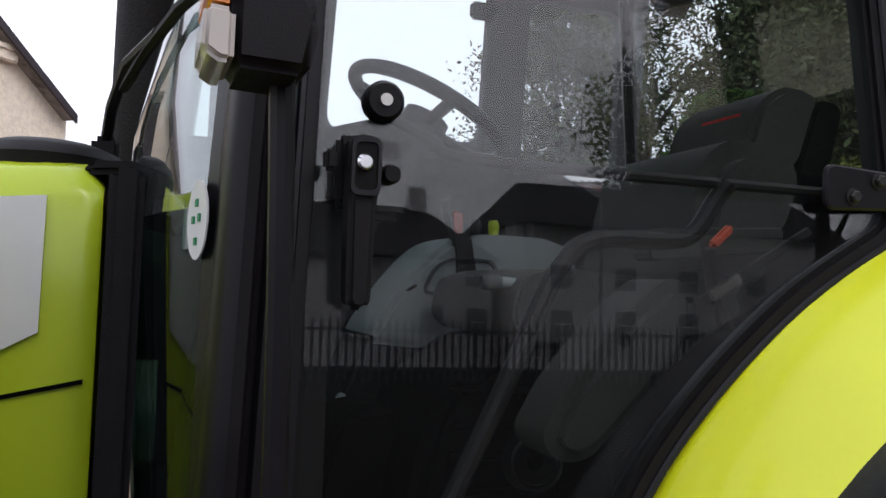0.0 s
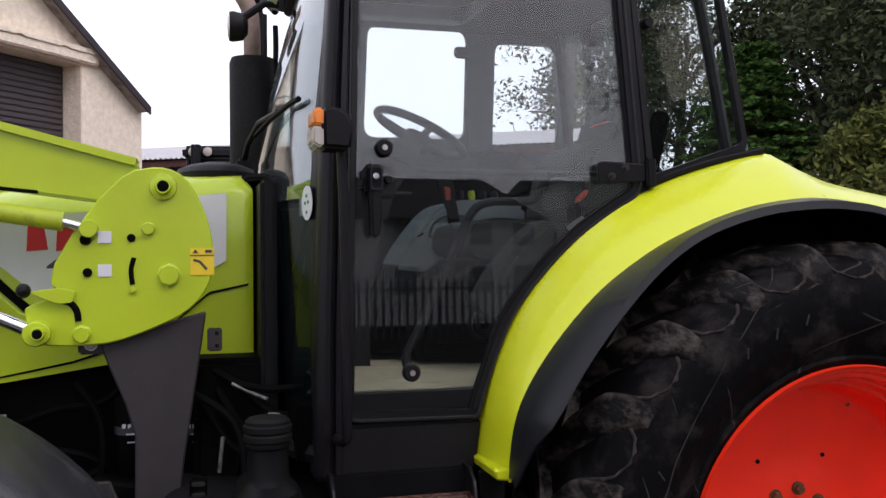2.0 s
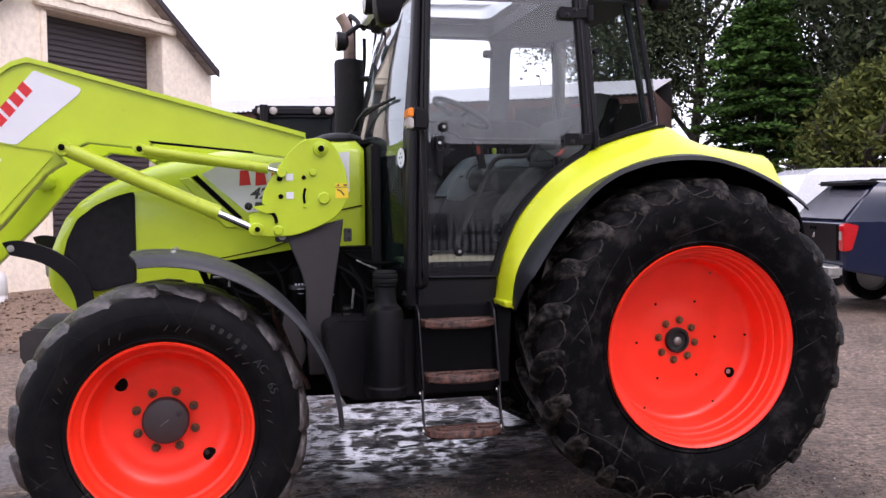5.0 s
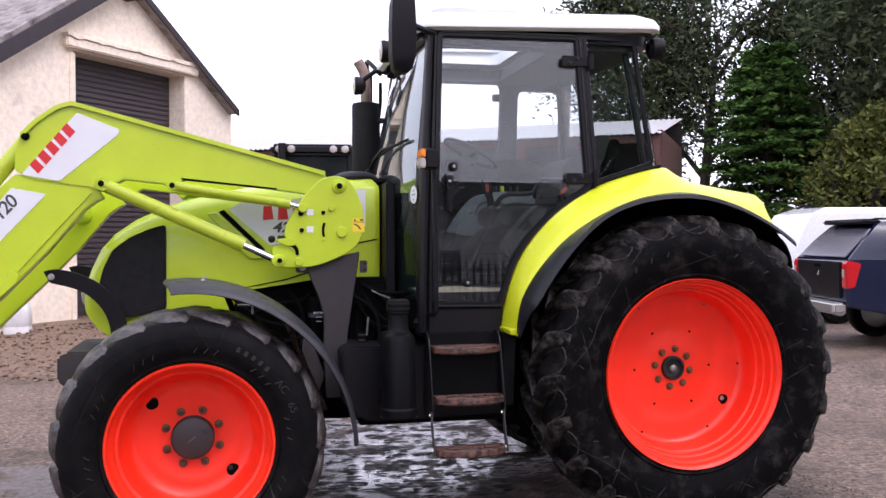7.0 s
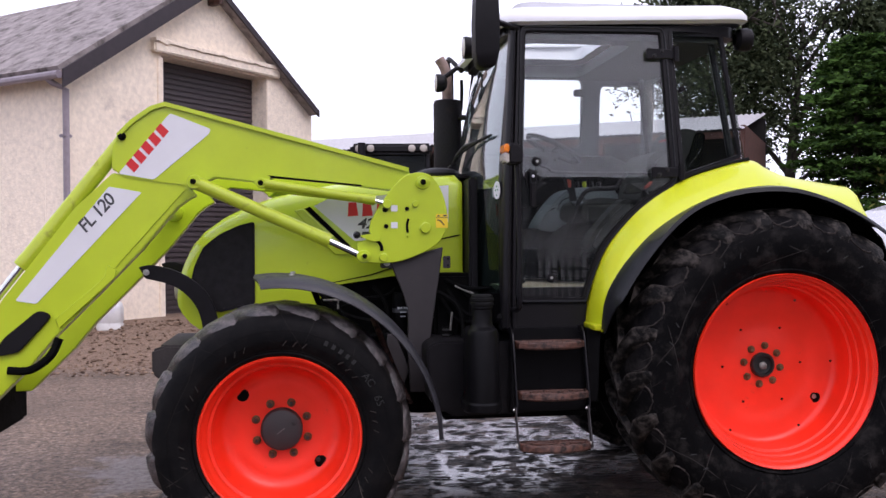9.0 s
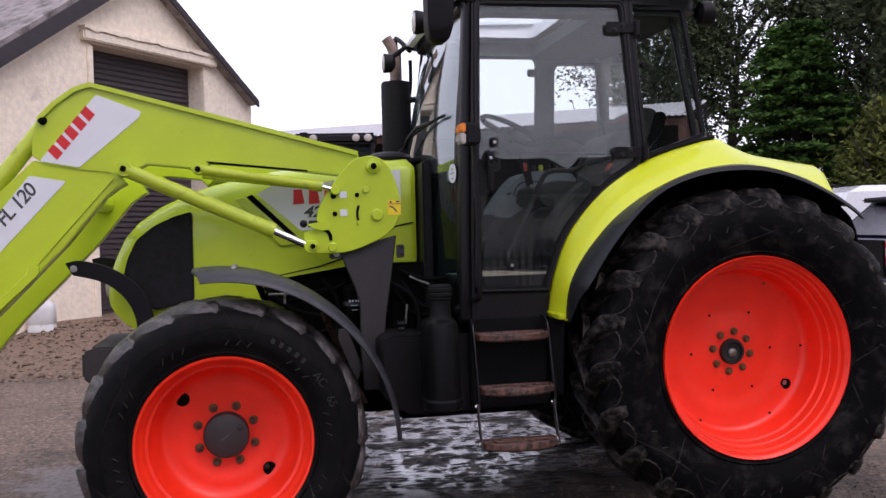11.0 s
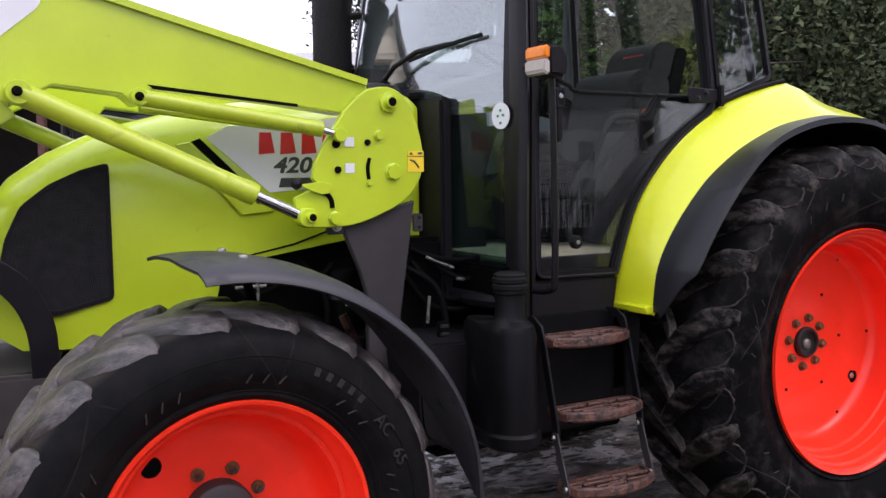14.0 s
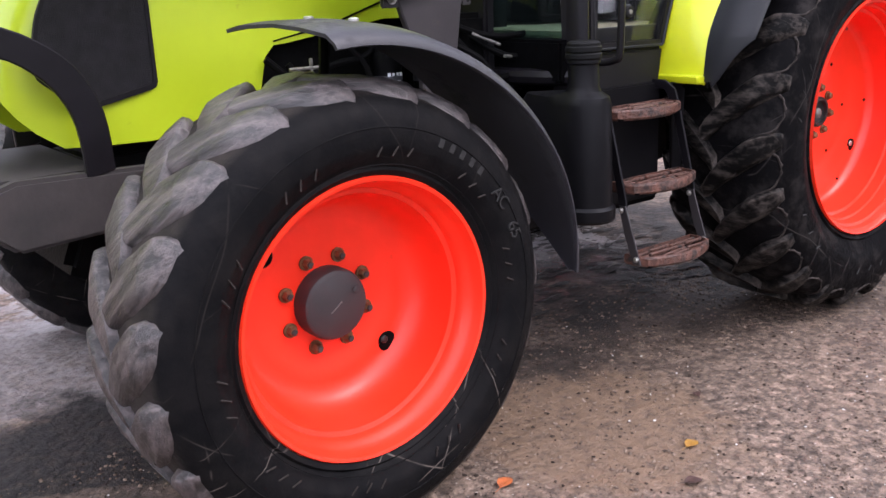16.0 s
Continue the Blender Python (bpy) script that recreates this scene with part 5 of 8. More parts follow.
rng_step = random.Random(4)
for s, (x, z, y) in enumerate(((-1.166, 0.985, -0.055), (-1.169, 0.735, -0.135), (-1.183, 0.490, -0.215))):
    bm = bmesh.new()
    loops = [[bm.verts.new((a, b, zz)) for a, b in step_outline(x, y, d)] for d, zz in ((0.006, z - 0.034), (0.0, z - 0.026), (0.0, z - 0.002), (0.004, z + 0.004), (0.010, z + 0.004), (0.012, z - 0.032))]
    for la, lb in zip(loops, loops[1:] + loops[:1]):
        for k in range(len(la)):
            kk = (k + 1) % len(la)
            bm.faces.new((la[k], la[kk], lb[kk], lb[k]))
    step = part("step", bm, RUST, tractor, "rusty worn steel step with slots and dried mud")
    # lengthwise slats, broken by slots
    for k in range(4):
        by = y + 0.030 + 0.029 * k
        reach = 0.172 * math.sqrt(max(0.1, min(1.0, (by - y) / 0.066)))
        cut = sorted((-reach, rng_step.uniform(-0.75, -0.2) * reach, rng_step.uniform(0.1, 0.75) * reach, reach))
        for u0, u1 in zip(cut, cut[1:]):
            mm = Matrix.Translation((x + (u0 + u1) / 2, by, z - 0.004 + rng_step.uniform(-0.004, 0.003))) @ Matrix.Rotation(rng_step.uniform(-0.03, 0.03), 4, "Y")
            part("step_slat", boxed((0, 0, 0), (u1 - u0 - 0.008, rng_step.uniform(0.011, 0.017), 0.012), 0.003, 1), RUST, step, "", 35, mm)
    for u in (-0.10, 0.0, 0.10):
        part("step_bar", boxed((x + u, y + 0.08, z - 0.016), (0.012, 0.12, 0.016), 0.002, 1), RUST, step)
    # black plate added under the slats to darken the slots
    part("slot_dark_plate", boxed((x, y + 0.095, z - 0.030), (0.340, 0.10, 0.006), 0.002), DARK, step)
for x0, x1 in ((-1.358, -1.372), (-0.978, -0.992)):
    rail = slab([(0.165, 1.06), (0.08, 1.060), (0.030, 1.03), (0.008, 0.97), (-0.070, 0.68), (-0.072, 0.635), (-0.042, 0.635), (-0.030, 0.70), (0.042, 0.97), (0.08, 1.025), (0.165, 1.03)], -0.005, 0.005, 0.002, 1, "x")
    part("step_rail", rail, BLACK, tractor, "dark flat steel step rail", 35, Matrix.Translation(((x0 + x1) / 2, 0, 0)))
    part("step_strap", slab([(-0.072, 0.665), (-0.040, 0.665), (-0.070, 0.56), (-0.110, 0.465), (-0.145, 0.465), (-0.105, 0.57)], -0.003, 0.003, 0.001, 1, "x"), STEEL, tractor, "flexible rusty strap carrying the lowest step", 35, Matrix.Translation((x1, 0, 0)))
    for yb, zb in ((-0.064, 0.650), (-0.135, 0.485)):
        part("step_bolt", hexbolt((x1 - 0.006, yb + 0.008, zb), 0.008, 0.007, "x"), ZINC, tractor)
part("step_back", boxed((-1.16, 0.13, 0.83), (0.40, 0.02, 0.44), 0.005), TANK, tractor, "black plate behind the steps")
part("step_side_plate", slab([(-0.965, 1.05), (-0.885, 1.04), (-0.90, 0.66), (-0.955, 0.66)], 0.06, 0.075, 0.004), TANK, tractor)
tank = part("fuel_tank", slab(rounded([(-1.80, 0.955), (-1.74, 0.985), (-1.42, 0.975), (-1.38, 0.98), (-0.95, 0.98), (-0.93, 0.60), (-1.66, 0.585), (-1.78, 0.66)], 0.04, 3), 0.16, 0.60, 0.03, 2), PLASTIC, tractor, "black plastic fuel tank")
col = lathe([(0.0, 1.20), (0.050, 1.20), (0.055, 1.19), (0.055, 1.17), (0.050, 1.165), (0.052, 1.095), (0.058, 1.078), (0.092, 1.060), (0.100, 1.035), (0.105, 0.70), (0.117, 0.69), (0.117, 0.655), (0.108, 0.645), (0.0, 0.645)], (-1.535, -0.022, 0), "z", 32)
for v in col.verts:
    if v.co.z < 1.07:
        v.co.x = -1.535 + (v.co.x + 1.535) * 0.84
    if v.co.z < 1.07 and v.co.y > -0.022:
        v.co.y = -0.022 + (v.co.y + 0.022) * 2.8
filler = part("filler_column", col, TANK, tank, "black upright filler column with a ribbed cap")
part("filler_cap", lathe([(0.0, 1.24), (0.046, 1.24), (0.055, 1.233), (0.055, 1.225), (0.060, 1.221), (0.060, 1.208), (0.056, 1.203), (0.060, 1.198), (0.060, 1.186), (0.055, 1.18)], (-1.535, -0.022, 0), "z", 24), SEAL, tank, "black ribbed screw cap")
latch = part("tank_latch", boxed((-1.70, 0.155, 1.035), (0.045, 0.02, 0.055), 0.006), DARK, tank, "dark over-centre latch")
for dz in (-0.016, 0.012):
    part("latch_bar", boxed((-1.70, 0.142, 1.035 + dz), (0.034, 0.010, 0.012), 0.003), HUB, latch)
part("under_tray", boxed((-1.28, 0.32, 0.575), (0.85, 0.22, 0.03), 0.008), DARK, tractor)
part("mud_patch", slab(rounded([(-1.735, 0.60), (-1.73, 0.665), (-1.70, 0.65), (-1.67, 0.60)], 0.012), 0.232, 0.238, 0), HUB, tank)


# ---- tractor: front loader ----
upper = [(-1.86, 1.908), (-2.74, 2.142), (-3.06, 2.228), (-3.155, 2.252), (-3.23, 2.228), (-3.33, 2.155), (-3.40, 2.082), (-3.425, 2.00), (-3.43, 1.905), (-3.36, 1.858), (-3.20, 1.832), (-3.08, 1.818), (-3.02, 1.795), (-2.98, 1.82),
         (-2.90, 1.860), (-2.70, 1.838), (-2.66, 1.80), (-2.62, 1.835), (-2.60, 1.862), (-2.20, 1.822), (-1.95, 1.79), (-1.84, 1.80)]
lower = [(-3.425, 1.885), (-3.30, 1.86), (-3.04, 1.815), (-3.00, 1.765), (-3.04, 1.745), (-3.10, 1.70), (-3.285, 1.475), (-3.50, 1.25), (-3.72, 1.03), (-3.86, 0.86), (-4.12, 0.60), (-4.26, 0.60), (-4.30, 0.76), (-4.12, 1.02), (-3.98, 1.23), (-3.62, 1.70)]
plate = [(v.x, v.y) for v in smooth_line([(-1.865, 1.880, 0), (-1.79, 1.888, 0), (-1.725, 1.855, 0), (-1.675, 1.76, 0), (-1.652, 1.65, 0), (-1.665, 1.56, 0), (-1.72, 1.487, 0), (-1.82, 1.435, 0), (-1.94, 1.398, 0), (-2.08, 1.395, 0), (-2.145, 1.412, 0)], 3)]
plate += [(-2.150, 1.50), (-2.095, 1.525), (-2.055, 1.535), (-2.085, 1.565), (-2.075, 1.62), (-2.03, 1.70), (-1.96, 1.80), (-1.90, 1.86)]


def cylinder(a, b, c, y, r, parent):
    """A hydraulic ram: barrel from a to b, chromed rod on to c."""
    A, B, C = (Vector((p[0], y, p[1])) for p in (a, b, c))
    d = (B - A).normalized()
    barrel = part("ram_barrel", tube([A, A + d * 0.01, B - d * 0.05, B - d * 0.045, B], [r * 0.95, r, r, r * 1.07, r * 1.05], 20), LIME_WORN, parent, "lime green hydraulic ram")
    part("ram_rod", tube([B - d * 0.02, C], r * 0.52, 16), CHROME, barrel, "bright chromed rod")
    part("rod_eye", lathe([(0, -r * 0.9), (r * 0.85, -r * 0.9), (r * 0.95, -r * 0.7), (r * 0.95, r * 0.7), (r * 0.85, r * 0.9), (0, r * 0.9)], C, "y", 18), LIME, barrel)
    part("barrel_eye", lathe([(0, -r * 0.9), (r * 0.95, -r * 0.9), (r * 1.05, -r * 0.7), (r * 1.05, r * 0.7), (r * 0.95, r * 0.9), (0, r * 0.9)], A, "y", 18), LIME, barrel)
    return barrel


def pin(x, z, y, r, parent, head=True):
    p = part("pivot_pin", lathe([(0, -0.03), (r * 0.55, -0.03), (r * 0.62, -0.024), (r * 0.62, -0.01), (r, -0.008), (r * 1.05, 0.0), (r * 1.05, 0.01)], (x, y, z), "y", 22), LIME if head else DARK, parent)
    if head:
        part("pin_end", lathe([(0, -0.034), (r * 0.34, -0.034), (r * 0.5, -0.028), (r * 0.5, -0.02)], (x, y, z), "y", 16), DARK, p)
    return p


def loader(side):
    f = (lambda y: y) if side == 0 else (lambda y: 2 * YC - y)
    lo = lambda a, b: (min(f(a), f(b)), max(f(a), f(b)))
    arm = part("loader_arm", slab(upper, *lo(0.405, 0.50), 0.006, 2), LIME, tractor, "lime green upper loader arm")
    part("top_flange", thicken(loft([[(x, f(0.388), z + 0.006), (x, f(0.515), z + 0.006)] for x, z in upper[:7]]), 0.022), LIME, arm)
    part("lower_arm", slab(lower, *lo(0.412, 0.515), 0.006, 2), LIME, arm, "lime green lower loader arm")
    rib = [(-3.06, 1.79), (-3.075, 1.775), (-3.52, 1.30), (-3.49, 1.30)]
    part("arm_rib", slab(rib, *lo(0.404, 0.413), 0.002), LIME, arm)
    part("arm_rib", slab([(-3.46, 1.40), (-3.47, 1.34), (-3.50, 1.31), (-3.72, 1.12), (-3.70, 1.07), (-3.42, 1.33), (-3.41, 1.375)], *lo(0.40, 0.413), 0.003), LIME, arm)
    part("slot", slab([(-2.62, 1.872), (-2.60, 1.858), (-2.12, 1.812), (-2.12, 1.822)], *lo(0.402, 0.41), 0), DARK, arm)
    part("decal_panel", slab(rounded([(-3.128, 2.200), (-2.918, 2.118), (-2.93, 2.09), (-3.215, 1.848), (-3.395, 1.880)], 0.012, 2), *lo(0.4015, 0.408), 0), WHITE_PLATE, arm, "white printed panel")
    part("decal_panel", slab(rounded([(-3.445, 1.812), (-3.278, 1.782), (-3.815, 1.200), (-3.92, 1.218)], 0.01, 2), *lo(0.4085, 0.415), 0), WHITE_PLATE, arm, "long white printed panel")
    base = part("loader_plate", slab(plate, *lo(0.372, 0.398), 0.004, 1), LIME, tractor, "lime green loader mounting plate with pins and slots")
    leg = [(-1.965, 1.40), (-1.942, 1.336), (-1.895, 1.22), (-1.870, 1.13), (-1.872, 0.90), (-1.860, 0.68), (-1.775, 0.68), (-1.761, 0.836), (-1.736, 1.055), (-1.690, 1.36), (-1.673, 1.479)]
    part("loader_leg", slab(leg, *lo(0.405, 0.435), 0.005, 1), STEEL, tractor, "dark brown-grey steel loader bracket")
    part("leg_brace", slab([(-1.98, 1.0), (-1.94, 1.0), (-1.86, 0.80), (-1.90, 0.70), (-2.02, 0.66)], *lo(0.44, 0.46), 0.004), STEEL, tractor)
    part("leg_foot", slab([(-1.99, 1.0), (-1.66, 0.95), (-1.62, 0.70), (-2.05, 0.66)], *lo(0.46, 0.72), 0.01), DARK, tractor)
    cylinder((-3.00, 1.832), (-2.295, 1.515), (-2.118, 1.432), f(0.36), 0.036, arm)
    cylinder((-2.655, 1.828), (-2.05, 1.735), (-1.985, 1.715), f(0.365), 0.026, arm)
    part("tie_rod", tube([(-2.64, f(0.45), 1.80), (-2.10, f(0.45), 1.735)], 0.012, 8), LIME, arm)
    cylinder((-3.365, 2.075), (-3.90, 1.395), (-4.12, 1.11), f(0.46), 0.042, arm)
    return arm, base


arm, base = loader(0)
arm2, base2 = loader(1)
for k in range(5):
    bx = slab([(0, 0), (0.044, 0), (0.050, 0.060), (0.008, 0.060)], -0.001, 0.001, 0)
    part("logo_bar", bx, RED_INK, arm, "red maker's mark", 35, Matrix.Translation((-3.315 + 0.038 * k, 0.4005, 1.885 + 0.046 * k)) @ Matrix.Rotation(radians(-50), 4, "Y"))
words("model_number", "FL 120", 0.094, GREY_INK, arm, Matrix.Translation((-3.565, 0.4078, 1.565)) @ Matrix.Rotation(radians(-48), 4, "Y") @ Matrix.Rotation(radians(90), 4, "X"), shear=0.15, spacing=0.9, bold=0.0014)
for x, z, y, r in ((-1.789, 1.833, 0.368, 0.036), (-2.110, 1.434, 0.338, 0.030)):
    pin(x, z, y, r, base)
for x, z, y, r in ((-3.375, 2.075, 0.398, 0.02), (-3.004, 1.834, 0.330, 0.015), (-2.657, 1.829, 0.346, 0.014)):
    pin(x, z, y, r, arm, False)
for x, z, r in ((-1.775, 1.585, 0.034), (-2.005, 1.425, 0.026), (-1.83, 1.715, 0.02)):
    part("plate_boss", lathe([(0, -0.016), (r * 0.8, -0.016), (r * 0.84, -0.012), (r * 0.84, -0.006), (r, -0.004), (r, 0.004)], (x, 0.371, z), "y", 8), LIME, base)
for x, z, r in ((-1.995, 1.685, 0.013), (-1.99, 1.595, 0.011), (-1.875, 1.69, 0.010)):
    part("plate_hole", lathe([(0, -0.008), (r, -0.008), (r * 1.15, -0.002), (r * 1.15, 0.004)], (x, 0.371, z), "y", 14), DARK, base)
for x, z in ((-1.945, 1.692), (-1.945, 1.60)):
    part("white_label", boxed((x, 0.370, z), (0.036, 0.004, 0.034), 0.001), WHITE_PLATE, base, "small white label")
slot = smooth_line([(-1.868, 0, 1.635), (-1.876, 0, 1.60), (-1.872, 0, 1.56)], 4)
part("curved_slot", tube([(p.x, 0.371, p.z) for p in slot], 0.007, 8), DARK, base)
part("slot_bolt", hexbolt((-1.872, 0.370, 1.545), 0.009, 0.008), LIME, base)
part("latch_lever", slab(rounded([(-2.14, 1.545), (-2.06, 1.555), (-2.02, 1.545), (-2.025, 1.515), (-2.06, 1.51), (-2.10, 1.525)], 0.008), 0.350, 0.360, 0.003), LIME, base)
part("lever_ball", lathe([(0.001, -0.02), (0.014, -0.014), (0.02, 0), (0.014, 0.014), (0.001, 0.02)], (-2.150, 0.352, 1.548), "y", 16), PLASTIC, base, "black ball knob")
part("latch_slot", tube(smooth_line([(-2.065, 0.371, 1.522), (-2.035, 0.371, 1.512), (-2.018, 0.371, 1.490), (-2.014, 0.371, 1.462)], 4), 0.009, 8), DARK, base)
ws = part("warning_sticker", boxed((-1.684, 0.3705, 1.622), (0.066, 0.003, 0.076), 0), YELLOW_STICKER, base, "yellow warning sticker with black pictograms")
part("sticker_line", boxed((-1.684, 0.3685, 1.640), (0.066, 0.002, 0.003), 0), GREY_INK, ws)
part("sticker_print", tube([(-1.708, 0.3685, 1.628), (-1.69, 0.3685, 1.622), (-1.672, 0.3685, 1.60)], 0.0035, 6), GREY_INK, ws)
part("sticker_print", slab([(-1.712, 1.646), (-1.694, 1.646), (-1.703, 1.657)], 0.368, 0.3695, 0), GREY_INK, ws)
part("sticker_print", boxed((-1.667, 0.3685, 1.651), (0.018, 0.002, 0.008), 0), GREY_INK, ws)
clip = part("clip_plate", boxed((-1.650, 0.43, 1.395), (0.042, 0.01, 0.068), 0.004), STEEL, tractor)
for dz in (-0.018, 0.018):
    part("clip_hole", lathe([(0, -0.007), (0.006, -0.007), (0.007, -0.004)], (-1.644, 0.43, 1.395 + dz), "y", 12), SEAL, clip)
part("leg_bolt", hexbolt((-1.985, 0.405, 1.395), 0.014, 0.014), ZINC, tractor)
part("leg_tab", boxed((-1.975, 0.42, 1.39), (0.09, 0.02, 0.05), 0.006), STEEL, tractor)

# foot of the loader with its black pads and hook
part("arm_pad", slab(rounded([(-3.80, 1.17), (-3.73, 1.14), (-3.90, 0.95), (-4.02, 0.93), (-3.98, 1.02)], 0.03, 3), 0.385, 0.412, 0.008, 2), PLASTIC, arm, "black ridged pad")
part("arm_hook", tube(smooth_line([(-3.70, 0.40, 1.02), (-3.74, 0.38, 0.93), (-3.84, 0.38, 0.86), (-3.95, 0.38, 0.86)], 5), 0.022, 8), DARK, arm)
part("carriage", boxed((-4.26, YC, 0.62), (0.10, 1.3, 0.45), 0.02), DARK, tractor, "black loader carriage frame")
part("cross_tube", tube([(-3.25, 0.46, 1.70), (-3.25, 2 * YC - 0.46, 1.70)], 0.055, 14), LIME, tractor, "lime green loader cross tube")

# bent guard hoops beside the nose, front carrier block
for s in (0, 1):
    f = (lambda y: y) if s == 0 else (lambda y: 2 * YC - y)
    o = [(v.x, v.y) for v in smooth_line([(-3.325, 1.382, 0), (-3.25, 1.392, 0), (-3.11, 1.352, 0), (-2.98, 1.258, 0), (-2.912, 1.12, 0), (-2.90, 0.95, 0)], 4)]
    i = [(v.x, v.y) for v in smooth_line([(-2.985, 0.93, 0), (-2.995, 1.085, 0), (-3.045, 1.195, 0), (-3.145, 1.278, 0), (-3.29, 1.32, 0)], 4)]
    hoop = part("nose_guard", slab(o + i, min(f(0.55), f(0.57)), max(f(0.55), f(0.57)), 0.004), BLACK, tractor, "black bent flat-steel guard beside the nose")
    part("guard_bolt", hexbolt((-3.285, f(0.55), 1.353), 0.013, 0.012), ZINC, hoop)
part("front_carrier", boxed((-3.07, YC, 0.855), (0.36, 0.70, 0.19), 0.03), DUSTY, tractor, "dark grey cast front weight carrier")
part("carrier_arm", slab([(-3.26, 0.93), (-3.18, 0.955), (-2.78, 0.945), (-2.70, 0.78), (-3.20, 0.75), (-3.26, 0.80)], 0.545, 0.60, 0.012, 2), DUSTY, tractor)
part("head_lamp", lathe([(0, -0.02), (0.05, -0.01), (0.06, 0.02)], (-3.16, YC - 0.10, 1.24), "x", 20), CLEAR_LENS, tractor)

# ---- tractor: mudguards over the front wheels ----
def mudguard(side):
    f = (lambda y: y) if side == 0 else (lambda y: 2 * YC - y)
    rows = []
    for k in range(33):
        t = k / 32
        r = 0.775 - 0.02 * math.sin(math.pi * t)
        # the lower end runs out to a point, the front corners are rounded off
        close = max(0.0, (t - 0.66) / 0.34) ** 1.4 * 0.88
        row = []
        for w, drop in ((-0.270, 0.066), (-0.266, 0.052), (-0.245, 0.028), (-0.17, 0.008), (-0.04, 0.0), (0.13, 0.004), (0.18, 0.012)):
            u = abs(w + 0.045) / 0.225
            b = radians(100 - (2.5 if w < 0 else -1.5) * max(0.0, u - 0.6) * (1 - t) * 2.5 - 103 * t)
            y, low = w + (-0.225 - w) * close, drop * (1 - 0.62 * t)
            row.append((-2.535 + (r - low) * math.cos(b), f(y), 0.592 + (r - low) * math.sin(b)))
        rows.append(row)
    g = part("mudguard", thicken(loft(rows), 0.010), MUDGUARD, tractor, "weathered dark grey plastic front mudguard", 60)
    for y, z in ((-0.13, 1.3575), (0.09, 1.3615)):
        part("guard_bolt", lathe([(0, 0.004), (0.010, 0.003), (0.014, 0.0), (0.014, -0.006)], (-2.487, f(y), z), "z", 14), ZINC, g)
    part("guard_stay", tube([(-2.40, f(0.16), 1.31), (-2.36, f(0.24), 1.20), (-2.20, f(0.32), 0.85), (-2.25, f(0.34), 0.60)], 0.016, 8), DARK, g)
    part("guard_stay", tube([(-2.08, f(0.14), 1.12), (-1.98, f(0.10), 0.86), (-1.90, f(0.02), 0.70), (-2.2, f(0.3), 0.65)], 0.016, 8), RUST, g)
    return g


mudguard(0)
mudguard(1)

# ---- tractor: mirror, lamps, exhaust, wiper ----
mirror = part("mirror", loft([[(-1.52 - w, -0.10 - d, z), (-1.52 + w, -0.12 - d, z), (-1.52 + w * 1.05, -0.08, z), (-1.52 + w, -0.03, z), (-1.52 - w, -0.02, z), (-1.52 - w * 1.1, -0.06, z)] for z, w, d in
               ((2.375, 0.022, 0.0), (2.39, 0.042, 0.015), (2.45, 0.058, 0.03), (2.60, 0.060, 0.035), (2.72, 0.055, 0.03), (2.77, 0.040, 0.015), (2.785, 0.02, 0.0))], True), PLASTIC, tractor, "black rear-view mirror housing", 60)
part("mirror_arm", tube(smooth_line([(-1.50, -0.03, 2.62), (-1.47, 0.06, 2.66), (-1.38, 0.16, 2.66), (-1.28, 0.24, 2.65)], 4), 0.016, 8), PLASTIC, tractor)
lamp = part("indicator_lamp", slab([(-1.402, 1.903), (-1.402, 2.004), (-1.362, 2.008), (-1.338, 1.992), (-1.320, 1.955), (-1.330, 1.900)], -0.075, 0.045, 0.010, 3), PLASTIC, tractor, "black wedge-shaped side lamp housing", 50)
part("amber_lens", slab([(-1.425, 1.960), (-1.424, 2.001), (-1.398, 2.003), (-1.398, 1.958)], -0.074, 0.042, 0.006, 3), ORANGE, lamp, "amber indicator lens")
part("clear_lens", slab([(-1.412, 1.905), (-1.427, 1.915), (-1.426, 1.957), (-1.398, 1.955), (-1.398, 1.905)], -0.074, 0.042, 0.006, 3), CLEAR_LENS, lamp, "clear side light lens")
part("lamp_bracket", tube([(-1.362, 0.03, 1.955), (-1.350, 0.15, 1.95)], 0.018, 8), PLASTIC, lamp)
for y, z in ((0.36, 2.57), (2 * YC - 0.36, 2.57)):
    w = part("work_lamp", lathe([(0.03, 0.05), (0.055, 0.03), (0.062, -0.01), (0.058, -0.025)], (-1.535, y, z), "x", 22), PLASTIC, tractor, "round black work lamp")
    part("lens", lathe([(0, -0.032), (0.04, -0.030), (0.056, -0.022)], (-1.535, y, z), "x", 22), CLEAR_LENS, w)
    part("bracket", tube([(-1.50, y, z + 0.04), (-1.42, y, z + 0.10), (-1.36, y, z + 0.10)], 0.016, 8), PLASTIC, w)
for y in (0.34, 2 * YC - 0.34):
    w = part("work_lamp", lathe([(0.03, -0.06), (0.06, -0.04), (0.066, 0.01), (0.060, 0.03)], (0.06, y, 2.645), "x", 22), PLASTIC, tractor, "round black rear work lamp")
    part("lens", lathe([(0, 0.036), (0.04, 0.034), (0.058, 0.026)], (0.06, y, 2.645), "x", 22), CLEAR_LENS, w)
part("exhaust_muffler", lathe([(0, 2.0), (0.092, 2.0), (0.097, 2.02), (0.097, 2.46), (0.090, 2.48), (0.04, 2.49)], (-1.455, 1.70, 0), "z", 28), MUFFLER, tractor, "black perforated exhaust guard")
part("muffler_bracket", tube([(-1.42, 1.66, 2.35), (-1.33, 1.62, 2.36)], 0.02, 8), BLACK, tractor)
